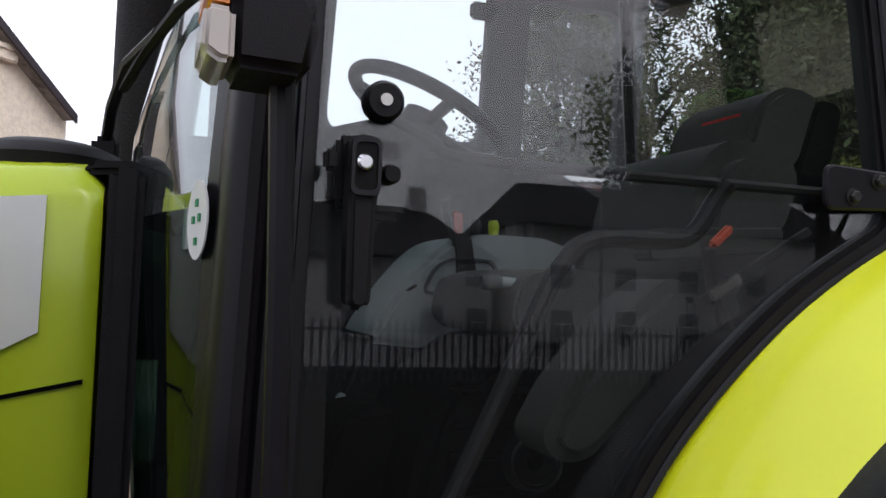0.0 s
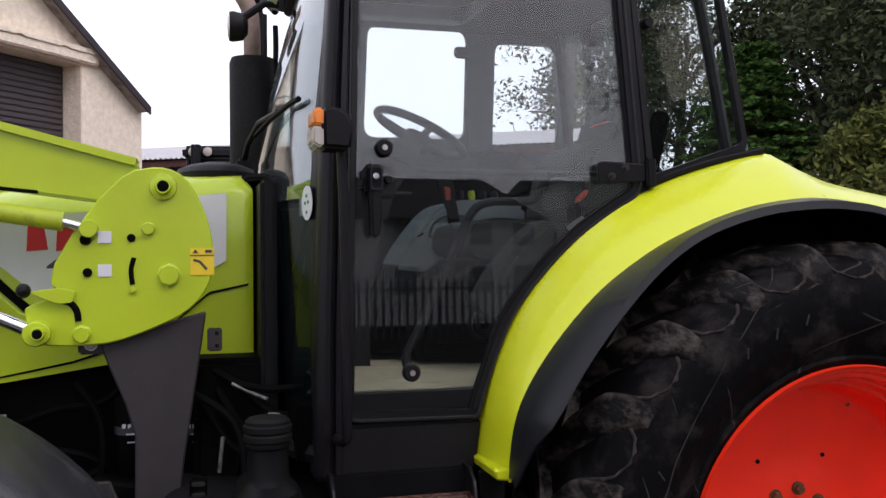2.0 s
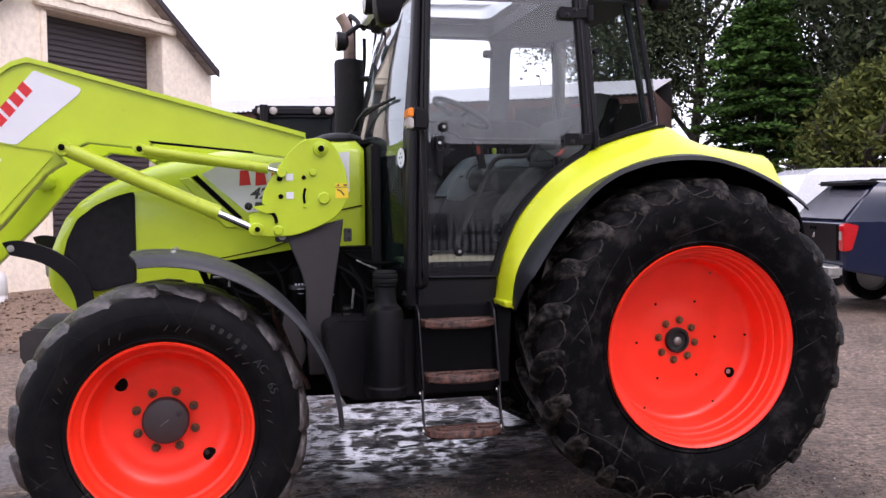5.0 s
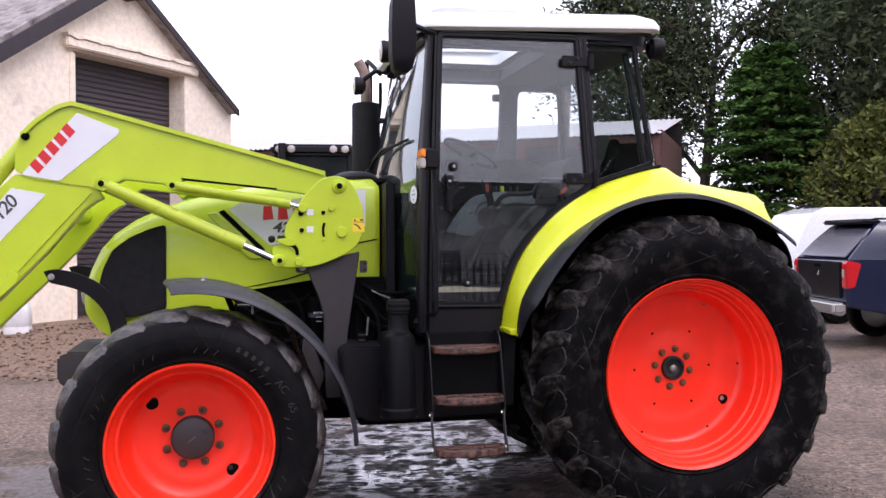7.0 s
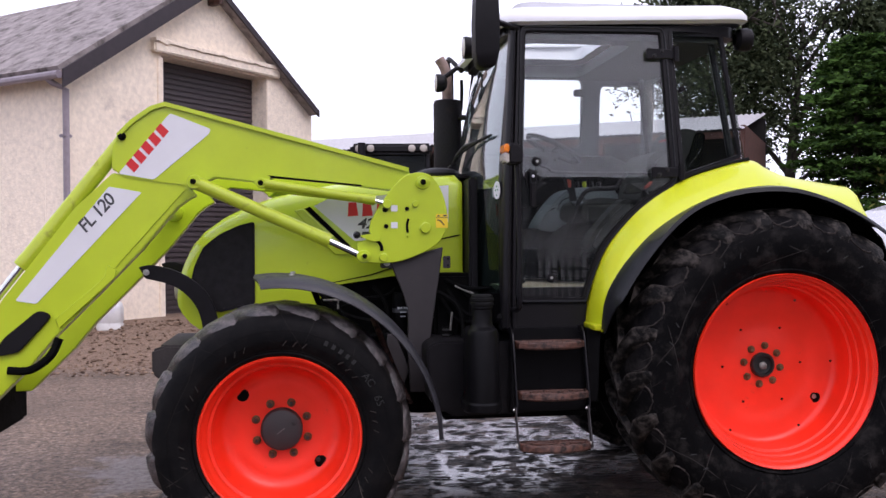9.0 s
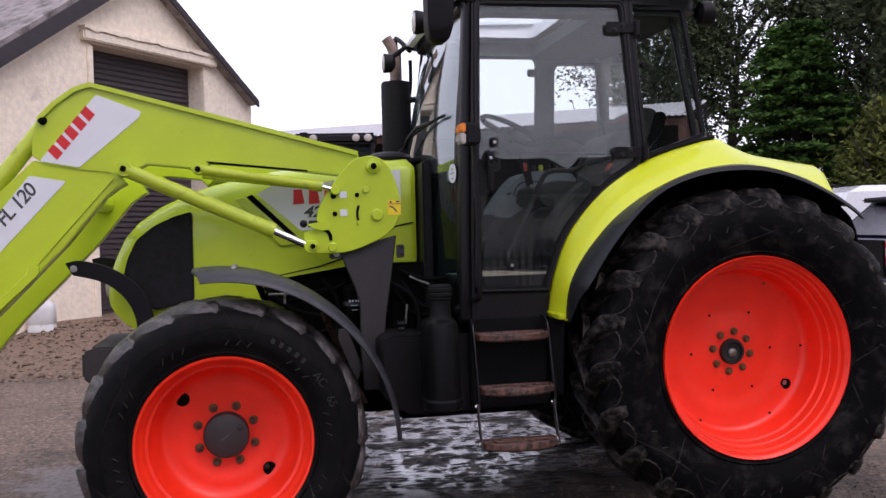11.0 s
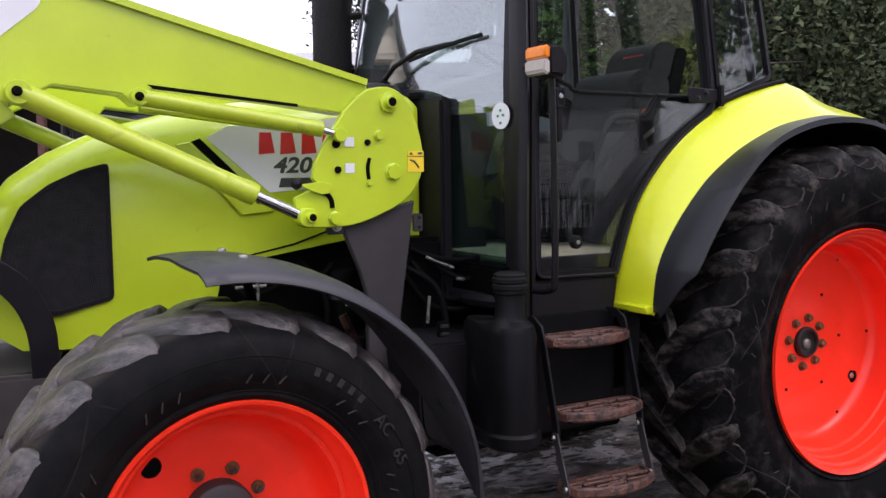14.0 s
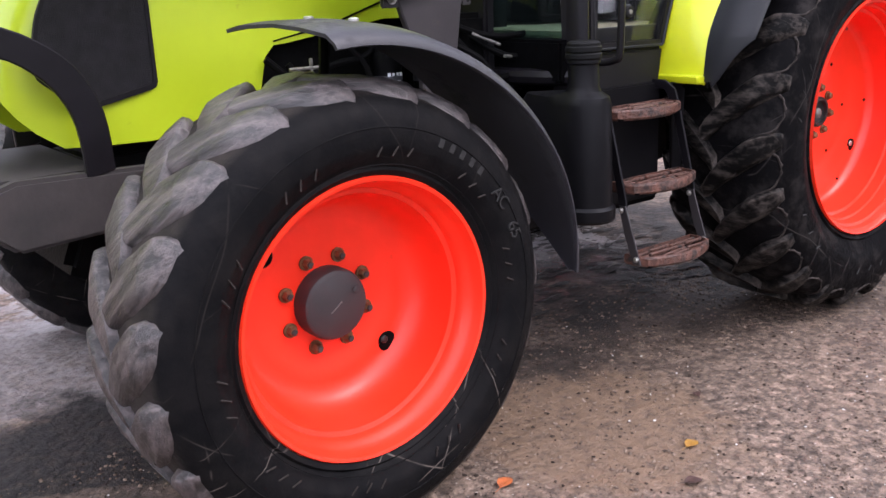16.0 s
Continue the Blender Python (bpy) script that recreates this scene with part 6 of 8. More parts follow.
part("exhaust_pipe", tube(smooth_line([(-1.455, 1.70, 2.47), (-1.458, 1.70, 2.62), (-1.47, 1.70, 2.70), (-1.51, 1.70, 2.77)], 5), 0.036, 16), RUSTY_PIPE, tractor, "heat-stained exhaust tail pipe")
part("mirror", boxed((-1.40, 2.02, 2.62), (0.06, 0.16, 0.30), 0.025, 3), PLASTIC, tractor, "black rear-view mirror housing")
part("mirror_arm", tube(smooth_line([(-1.40, 2.0, 2.75), (-1.42, 1.85, 2.80), (-1.36, 1.66, 2.68)], 4), 0.016, 8), PLASTIC, tractor)
part("lamp_stalk", tube(smooth_line([(-1.36, 1.66, 2.62), (-1.36, 1.68, 2.45), (-1.40, 1.66, 2.20), (-1.40, 1.64, 2.0)], 5), 0.012, 8), BLACK, tractor)
wiper = part("wiper", tube([(-1.535, 0.95, 1.965), (-1.525, 0.86, 2.02), (-1.50, 0.70, 2.065), (-1.455, 0.52, 2.075)], 0.011, 8), PLASTIC, tractor, "black windscreen wiper")
part("wiper_blade", tube([(-1.505, 0.76, 2.035), (-1.47, 0.58, 2.065), (-1.43, 0.40, 2.085), (-1.412, 0.345, 2.09)], 0.009, 6), SEAL, wiper)
part("wiper_base", boxed((-1.535, 0.97, 1.945), (0.05, 0.10, 0.06), 0.01), PLASTIC, wiper)

# ---- tractor: below the bonnet ----
for x, z in ((-1.885, 1.10), (-1.70, 1.09)):
    fl = part("oil_filter", lathe([(0, 0.12), (0.048, 0.12), (0.055, 0.105), (0.055, -0.10), (0.045, -0.12), (0, -0.12)], (x, 0.60, z), "z", 24), DARK, tractor, "black oil filter with a white printed band")
    part("filter_print", lathe([(0.0558, 0.012), (0.0558, -0.012)], (x, 0.60, z + 0.02), "z", 24), GREY_INK, fl)
    for k in range(4):
        part("print_bar", boxed((x - 0.024 + 0.016 * k, 0.546 + 0.003 * abs(k - 1.5), z + 0.035), (0.011, 0.004, 0.012), 0), WHITE_PLATE, fl)
    part("print_bar", boxed((x, 0.544, z + 0.012), (0.036, 0.003, 0.004), 0), WHITE_PLATE, fl)
    part("print_bar", boxed((x, 0.544, z - 0.012), (0.030, 0.003, 0.003), 0), WHITE_PLATE, fl)
hoses = [[(-1.60, 0.55, 1.28), (-1.52, 0.45, 1.20), (-1.45, 0.40, 1.17), (-1.38, 0.40, 1.20)], [(-1.64, 0.50, 1.24), (-1.56, 0.42, 1.12), (-1.50, 0.40, 1.10), (-1.40, 0.42, 1.13)], [(-1.62, 0.55, 1.15), (-1.58, 0.50, 1.02), (-1.66, 0.52, 0.90), (-1.78, 0.55, 0.88)],
         [(-2.35, 0.62, 1.22), (-2.20, 0.58, 1.10), (-2.0, 0.58, 1.04), (-1.9, 0.6, 0.92)], [(-2.30, 0.64, 1.10), (-2.12, 0.6, 1.18), (-1.98, 0.6, 1.20), (-1.92, 0.62, 1.24)], [(-1.72, 0.47, 1.24), (-1.60, 0.40, 1.16), (-1.57, 0.36, 1.02), (-1.60, 0.34, 0.92)], [(-1.66, 0.52, 1.30), (-1.58, 0.46, 1.26), (-1.50, 0.42, 1.245), (-1.40, 0.40, 1.25)], [(-1.68, 0.50, 1.20), (-1.60, 0.44, 1.08), (-1.52, 0.40, 1.06), (-1.42, 0.40, 1.06)],
         [(-2.05, 0.62, 1.26), (-1.98, 0.58, 1.16), (-1.97, 0.56, 1.02), (-2.02, 0.58, 0.90)], [(-2.28, 0.60, 1.20), (-2.16, 0.56, 1.02), (-2.06, 0.56, 0.98), (-1.95, 0.58, 1.02)]]
for h in hoses:
    part("hose", tube(smooth_line(h, 6), 0.012, 8), DARK, tractor, "black rubber hose")
for a, b in (((-1.60, 0.46, 1.26), (-1.50, 0.42, 1.215)), ((-1.50, 0.40, 1.175), (-1.455, 0.40, 1.17)), ((-2.33, 0.50, 1.19), (-2.22, 0.50, 1.19)), ((-2.25, 0.50, 1.22), (-2.25, 0.50, 1.14)), ((-1.63, 0.38, 1.12), (-1.64, 0.38, 1.02))):
    part("pipe_fitting", tube([a, b], 0.006, 10), FITTING, tractor, "zinc-plated pipe fitting")


# ---- ground ----
def ground_height(x, y):
    """Level yard, a bank of gravel rising to the stone shed, a little higher where the cars stand, small unevenness."""
    d = max(0.0, min(1.0, (y - 6.6 + 0.15 * math.sin(x * 1.3)) / 2.2)) * max(0.0, min(1.0, (-1.5 - x) / 2.5))
    n = noise.noise(Vector((x * 0.7, y * 0.7, 0))) * 0.012 + noise.noise(Vector((x * 2.6, y * 2.6, 3))) * 0.005
    near = max(0.0, 1 - abs(x + 1.2) / 5) * max(0.0, 1 - abs(y - 0.5) / 5)
    bank = max(0.0, min(1.0, (x - 3.1) / 1.6)) * max(0.0, min(1.0, (y - 2.2) / 2.4))
    return 0.15 * bank * bank * (3 - 2 * bank) + 0.42 * d * d * (3 - 2 * d) + n * (1 - 0.6 * near) - 0.006


def yard_material():
    m = bpy.data.materials.new("wet_worn_tarmac")
    m.use_nodes = True
    n, l = m.node_tree.nodes, m.node_tree.links
    p = n["Principled BSDF"]
    geo = n.new("ShaderNodeNewGeometry")
    def noise_at(scale, detail, rough=0.6):
        t = n.new("ShaderNodeTexNoise")
        t.inputs["Scale"].default_value, t.inputs["Detail"].default_value, t.inputs["Roughness"].default_value = scale, detail, rough
        l.new(geo.outputs["Position"], t.inputs["Vector"])
        return t.outputs["Fac"]
    def ramp(src, a, b, lo=0.0, hi=1.0):
        r = n.new("ShaderNodeMapRange")
        r.inputs[1].default_value, r.inputs[2].default_value, r.inputs[3].default_value, r.inputs[4].default_value = a, b, lo, hi
        l.new(src, r.inputs[0])
        return r.outputs[0]
    def mix(f, a, b):
        x = n.new("ShaderNodeMix")
        x.data_type = "RGBA"
        l.new(f, x.inputs[0])
        for s, v in ((6, a), (7, b)):
            if isinstance(v, tuple):
                x.inputs[s].default_value = (*v, 1)
            else:
                l.new(v, x.inputs[s])
        return x.outputs[2]
    def mul(a, b):
        x = n.new("ShaderNodeMath")
        x.operation = "MULTIPLY"
        l.new(a, x.inputs[0])
        l.new(b, x.inputs[1])
        return x.outputs[0]
    broad, mid, fine, tiny = noise_at(0.55, 5), noise_at(3.2, 8, 0.65), noise_at(22, 8, 0.7), noise_at(130, 3)
    stones = n.new("ShaderNodeTexVoronoi")
    stones.inputs["Scale"].default_value = 75
    l.new(geo.outputs["Position"], stones.inputs["Vector"])
    tar = mix(ramp(fine, 0.32, 0.68), (0.030, 0.0215, 0.0165), (0.300, 0.218, 0.165))
    earth = mix(ramp(fine, 0.35, 0.75), (0.095, 0.066, 0.047), (0.42, 0.305, 0.220))
    col = mix(mul(ramp(broad, 0.42, 0.62), ramp(mid, 0.38, 0.62)), tar, earth)
    pale = mix(mul(ramp(stones.outputs["Color"], 0.80, 0.86), ramp(stones.outputs["Distance"], 0.32, 0.22)), col, (0.38, 0.33, 0.285))
    # coarse aggregate: every stone its own tone, dark pits between
    chips = n.new("ShaderNodeTexVoronoi")
    chips.inputs["Scale"].default_value = 46
    l.new(geo.outputs["Position"], chips.inputs["Vector"])
    tone = n.new("ShaderNodeMix")
    tone.data_type, tone.blend_type = "RGBA", "MULTIPLY"
    tone.inputs[0].default_value = 1
    grey = n.new("ShaderNodeCombineColor")
    for k in range(3):
        l.new(mul(ramp(chips.outputs["Color"], 0.15, 0.85, 0.75, 1.65), ramp(chips.outputs["Distance"], 0.8, 0.5, 0.6, 1.0)), grey.inputs[k])
    l.new(pale, tone.inputs[6])
    l.new(grey.outputs[0], tone.inputs[7])
    pale = tone.outputs[2]
    sep = n.new("ShaderNodeSeparateXYZ")
    l.new(geo.outputs["Position"], sep.inputs[0])
    # gravel bank by the shed; dark oily muck plus painted shade under the machine
    bank = mul(ramp(sep.outputs[1], 6.5, 6.9), ramp(sep.outputs[0], -1.6, -2.4))
    gravel = mix(ramp(fine, 0.3, 0.7), (0.10, 0.066, 0.045), (0.30, 0.205, 0.145))
    col2 = mix(bank, pale, gravel)
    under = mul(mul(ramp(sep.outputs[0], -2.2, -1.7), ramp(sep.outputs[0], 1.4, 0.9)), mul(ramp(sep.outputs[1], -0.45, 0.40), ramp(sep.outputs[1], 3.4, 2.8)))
    edge = n.new("ShaderNodeMath")
    edge.operation = "ADD"
    l.new(sep.outputs[1], edge.inputs[0])
    l.new(ramp(noise_at(0.9, 6, 0.65), 0.3, 0.7, -0.9, 0.9), edge.inputs[1])
    # unseen ground behind the camera, coloured near-black to dim the cab-glass reflections
    road = mix(ramp(edge.outputs[0], -2.2, -3.6), col2, mix(ramp(fine, 0.3, 0.7), (0.012, 0.0115, 0.0115), (0.034, 0.032, 0.030)))
    muck_and_shade = mix(mul(under, ramp(mid, 0.22, 0.55)), road, (0.019, 0.0145, 0.0120))
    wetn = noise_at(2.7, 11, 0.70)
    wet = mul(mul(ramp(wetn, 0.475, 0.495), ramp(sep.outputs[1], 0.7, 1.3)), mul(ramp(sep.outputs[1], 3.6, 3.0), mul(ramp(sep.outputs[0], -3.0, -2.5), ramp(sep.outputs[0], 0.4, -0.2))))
    inv = n.new("ShaderNodeMath")
    inv.operation = "SUBTRACT"
    inv.inputs[0].default_value = 1
    l.new(bank, inv.inputs[1])
    wet = mul(wet, inv.outputs[0])
    # pale colour stands in for the sky mirrored in the puddles
    sky_sheen = mix(mul(wet, ramp(sep.outputs[1], 1.0, 1.6)), muck_and_shade, (0.62, 0.59, 0.60))
    damp = mul(ramp(noise_at(1.7, 5, 0.6), 0.52, 0.62), ramp(mid, 0.36, 0.55))
    final = mix(mul(ramp(damp, 0, 1, 0, 0.55), inv.outputs[0]), sky_sheen, (0.022, 0.017, 0.0145))
    final = mix(mul(mul(ramp(noise_at(0.8, 5, 0.62), 0.40, 0.62, 0.0, 0.45), inv.outputs[0]), mul(ramp(under, 0, 1, 1.0, 0.0), ramp(sep.outputs[1], -3.0, -1.9))), final, (0.082, 0.056, 0.042))
    # a near-black patch and a smear of brown mud, each with a ragged outline
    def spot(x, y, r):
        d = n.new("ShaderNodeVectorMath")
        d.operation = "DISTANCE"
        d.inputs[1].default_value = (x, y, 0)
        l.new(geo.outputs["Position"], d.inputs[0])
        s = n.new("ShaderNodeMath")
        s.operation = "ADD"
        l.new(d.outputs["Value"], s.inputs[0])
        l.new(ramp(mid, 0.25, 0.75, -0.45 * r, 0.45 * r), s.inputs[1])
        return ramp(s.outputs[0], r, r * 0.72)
    # pale patch: the wet ground's sheen near the nose painted into the colour
    final = mix(mul(spot(-3.15, 1.75, 0.80), ramp(fine, 0.3, 0.6, 0.2, 0.8)), final, (0.26, 0.238, 0.238))
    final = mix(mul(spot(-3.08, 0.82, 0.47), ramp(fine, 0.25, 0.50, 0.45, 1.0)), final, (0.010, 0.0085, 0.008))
    final = mix(mul(spot(-1.68, -0.22, 0.50), ramp(fine, 0.30, 0.55, 0.15, 0.95)), final, (0.195, 0.128, 0.082))
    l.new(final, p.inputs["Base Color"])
    dull = n.new("ShaderNodeMath")
    dull.operation = "MAXIMUM"
    l.new(ramp(wet, 0, 1, 0.62, 0.12), dull.inputs[0])
    l.new(ramp(sep.outputs[1], -1.9, -3.0, 0.0, 1.0), dull.inputs[1])
    l.new(dull.outputs[0], p.inputs["Roughness"])
    b1, b2 = n.new("ShaderNodeBump"), n.new("ShaderNodeBump")
    b1.inputs["Distance"].default_value, b2.inputs["Distance"].default_value = 0.03, 0.018
    b3 = n.new("ShaderNodeBump")
    b3.inputs["Distance"].default_value = 0.045
    l.new(ramp(wet, 0, 1, 0.8, 0.3), b3.inputs["Strength"])
    l.new(noise_at(8.5, 6, 0.62), b3.inputs["Height"])
    l.new(ramp(wet, 0, 1, 0.55, 0.9), b1.inputs["Strength"])
    l.new(ramp(wet, 0, 1, 0.9, 0.25), b2.inputs["Strength"])
    l.new(mul(ramp(wet, 0, 1, 0.30, 1.0), ramp(sep.outputs[1], -1.9, -3.0, 1.0, 0.0)), p.inputs["Specular IOR Level"])
    l.new(wet, p.inputs["Coat Weight"])
    p.inputs["Coat Roughness"].default_value = 0.12
    l.new(mid, b1.inputs["Height"])
    l.new(fine, b2.inputs["Height"])
    l.new(b1.outputs[0], b3.inputs["Normal"])
    l.new(b3.outputs[0], b2.inputs["Normal"])
    l.new(b2.outputs[0], p.inputs["Normal"])
    return m


YARD = yard_material()
gm = bmesh.new()
xs = sorted(set([-400, -150, -60, -30, -18] + [round(-12 + 0.25 * k, 2) for k in range(97)] + [15, 20, 30, 60, 150, 400]))
yy = sorted(set([-400, -150, -60, -30, -14] + [round(-8 + 0.25 * k, 2) for k in range(97)] + [20, 26, 40, 80, 200, 400]))
grid = [[gm.verts.new((x, y, ground_height(x, y))) for y in yy] for x in xs]
for i in range(len(xs) - 1):
    for j in range(len(yy) - 1):
        gm.faces.new((grid[i][j], grid[i + 1][j], grid[i + 1][j + 1], grid[i][j + 1]))
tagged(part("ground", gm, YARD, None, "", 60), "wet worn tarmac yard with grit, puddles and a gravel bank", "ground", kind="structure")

# ---- stone shed ----
HARL = material("flaking_cream_harling", (0.90, 0.785, 0.635), 0.9, grain=0.10, scale=14, bump=1.0, bscale=26, dirt=(0.52, 0.44, 0.37), dirt_at=0.62, dirt_scale=1.3)
SLATE = material("mossy_grey_roof_sheet", (0.26, 0.225, 0.215), 0.85, grain=0.3, scale=6, bump=0.8, bscale=26, dirt=(0.075, 0.062, 0.055), dirt_at=0.50, dirt_scale=4)
BARGE = material("dark_brown_bargeboard", (0.036, 0.027, 0.032), 0.6, grain=0.2, scale=10)
SHUTTER = material("dark_brown_roller_slat", (0.070, 0.055, 0.058), 0.45, grain=0.1, scale=8, dirt=(0.12, 0.10, 0.09), dirt_at=0.62)
PIPE = material("mauve_grey_drain_pipe", (0.25, 0.21, 0.235), 0.5, grain=0.15, scale=12)
shed = thing("stone_shed", "cream harled stone shed with a dark roller shutter and mossy roof", "shed", (-5.57, 8.0, 0))
ang = math.atan2(0.786, 0.618)
S = Matrix.Translation((-5.57, 8.0, 0)) @ Matrix.Rotation(ang, 4, "Z")     # x along the gable, y into the shed
LEN, EAVE, RIDGE, BACK = 5.12, 3.80, 5.52, 12.0


def placed(bm, m):
    bmesh.ops.transform(bm, matrix=m, verts=bm.verts)
    return bm


gable = slab([(0, -0.2), (1.62, -0.2), (1.62, 4.23), (3.92, 4.23), (3.92, -0.2), (LEN, -0.2), (LEN, EAVE), (LEN / 2, RIDGE), (0, EAVE)], 0, 0.45, 0)
bmesh.ops.triangulate(gable, faces=[f for f in gable.faces if len(f.verts) > 4])
part("gable_wall", placed(gable, S), HARL, shed, "flaking cream harled gable wall")
part("side_wall", placed(boxed((0.225, BACK / 2 + 0.23, 1.8), (0.45, BACK - 0.45, 4.0), 0), S), HARL, shed, "cream harled side wall")
part("side_wall", placed(boxed((LEN - 0.225, BACK / 2 + 0.23, 1.8), (0.45, BACK - 0.45, 4.0), 0), S), HARL, shed)
part("back_wall", placed(boxed((LEN / 2, BACK, 1.8), (LEN - 0.9, 0.4, 4.0), 0), S), HARL, shed)
part("lintel", placed(boxed((2.80, -0.04, 4.33), (2.75, 0.12, 0.15), 0.02), S), HARL, shed, "projecting lintel band over the shutter")
# broken edge of the harling above the lintel
lip = [(1.42 + 2.78 * k / 40, 4.455 + 0.020 * noise.noise(Vector((k * 0.31, 1.0, 0.0)))) for k in range(41)] + [(4.20 - 2.78 * k / 40, 4.392 + 0.035 * noise.noise(Vector((k * 0.47, 5.0, 0.0)))) for k in range(41)]
part("harling_edge", placed(slab(lip, -0.125, 0.01, 0.006), S), HARL, shed, "ragged edge of the harling over the lintel", 40)
for x0 in (1.62, 3.92):
    part("jamb", placed(boxed((x0 + (0.03 if x0 > 2 else -0.03), 0.02, 2.1), (0.10, 0.10, 4.2), 0.01), S), HARL, shed)
shutter = part("roller_shutter", placed(boxed((2.77, 0.34, 2.15), (2.30, 0.02, 4.2), 0), S), SHUTTER, shed, "dark brown closed roller shutter")
slat = bmesh.new()
add_box(slat, (0, 0, 0), (2.28, 0.030, 0.070))
bevelled(slat, 0.012, 2)
slat_ob = None
for k in range(48):
    mm = S @ Matrix.Translation((2.77, 0.315, 0.42 + 0.08 * k))
    if slat_ob is None:
        slat_ob = part("slat", slat, SHUTTER, shutter, "", 35, mm)
    else:
        o = new("slat", slat_ob.data)
        o.parent = shutter
        o.matrix_basis = mm
for s in (-1, 1):
    mid = LEN / 2
    edge = -0.22 if s < 0 else LEN - 0.02
    up = 0.06 if s < 0 else -0.02
    slope = (RIDGE - EAVE) / mid
    z_edge = EAVE - (0.22 if s < 0 else -0.02) * slope
    rows_ = [[(edge, y, z_edge + up), (mid, y, RIDGE + up)] for y in (-0.16, BACK + 0.3)]
    bm = loft(rows_)
    part("roof", placed(thicken(bm, 0.07), S), SLATE, shed, "mossy grey sheeted roof slope")
    b = loft([[(edge, -0.20, z_edge + up + 0.02), (mid, -0.20, RIDGE + up + 0.02)], [(edge, -0.20, z_edge + up - (0.22 if s < 0 else 0.09)), (mid, -0.20, RIDGE + up - (0.22 if s < 0 else 0.09))]])
    part("bargeboard", placed(thicken(b, 0.035), S), BARGE, shed, "dark brown bargeboard")
part("skylight", placed(thicken(loft([[(0.55, 3.2, 4.32), (1.9, 3.2, 5.20)], [(0.55, 4.0, 4.32), (1.9, 4.0, 5.20)]]), 0.02), S), WHITE_PLATE, shed, "pale translucent roof sheet")
part("gutter", placed(tube([(-0.26, -0.2, 3.66), (-0.26, 6, 3.66), (-0.26, BACK, 3.66)], 0.055, 10), S), PIPE, shed, "grey gutter")
part("downpipe", placed(tube([(-0.26, 0.05, 3.64), (-0.20, 0.02, 3.58), (-0.05, -0.05, 3.50), (-0.05, -0.05, 0.2)], 0.042, 12), S), PIPE, shed, "grey downpipe")
for z in (1.4, 2.9):
    part("pipe_clip", placed(boxed((-0.05, -0.04, z), (0.13, 0.10, 0.04), 0.008), S), PIPE, shed)
part("gable_bracket", placed(boxed((2.62, -0.12, 5.22), (0.10, 0.25, 0.12), 0.01), S), RUST, shed)


# ---- trees ----
def leaf_material(name, a, b):
    m = bpy.data.materials.new(name)
    m.use_nodes = True
    n, l = m.node_tree.nodes, m.node_tree.links
    p = n["Principled BSDF"]
    g = n.new("ShaderNodeNewGeometry")
    mix = n.new("ShaderNodeMix")
    mix.data_type = "RGBA"
    mix.inputs[6].default_value, mix.inputs[7].default_value = (*a, 1), (*b, 1)
    l.new(g.outputs["Random Per Island"], mix.inputs[0])
    l.new(mix.outputs[2], p.inputs["Base Color"])
    p.inputs["Roughness"].default_value = 0.75
    p.inputs["Specular IOR Level"].default_value = 0.06
    return m


LEAF_DARK = leaf_material("dark_broad_leaves", (0.020, 0.030, 0.016), (0.098, 0.118, 0.058))
LEAF_CONIFER = leaf_material("conifer_sprays", (0.016, 0.036, 0.010), (0.080, 0.155, 0.030))
LEAF_BUSH = leaf_material("yellowing_bush_leaves", (0.03, 0.045, 0.014), (0.14, 0.15, 0.035))
BARK = material("grey_brown_bark", (0.06, 0.048, 0.04), 0.9, grain=0.35, scale=8, bump=0.6, bscale=25)


def leaves(name, centres, per, spread, size, mat, parent, rng, flat=0.0, droop=0.0):
    """Clumps of small pointed leaf blades round the given centres, in one mesh."""
    c = np.repeat(np.array(centres), per, axis=0)
    k = len(c)
    off = rng.normal(0, 1, (k, 3)) * np.array([spread, spread, spread * (1 - flat)])
    p = c + off
    d = rng.normal(0, 1, (k, 3))
    d[:, 2] = d[:, 2] * (1 - flat) - droop
    d /= np.linalg.norm(d, axis=1)[:, None]
    u = np.cross(d, rng.normal(0, 1, (k, 3)))
    u /= np.linalg.norm(u, axis=1)[:, None]
    s = size * rng.uniform(0.6, 1.4, (k, 1))
    v = np.stack([p - d * s, p + u * s * 0.42, p + d * s, p - u * s * 0.42], axis=1).reshape(-1, 3)
    f = np.arange(4 * k).reshape(-1, 4)
    me = bpy.data.meshes.new(name)
    me.from_pydata(v.tolist(), [], f.tolist())
    me.materials.append(mat)
    ob = new(name, me)
    ob.parent = parent
    ob.matrix_parent_inverse = parent.matrix_basis.inverted()
    return ob


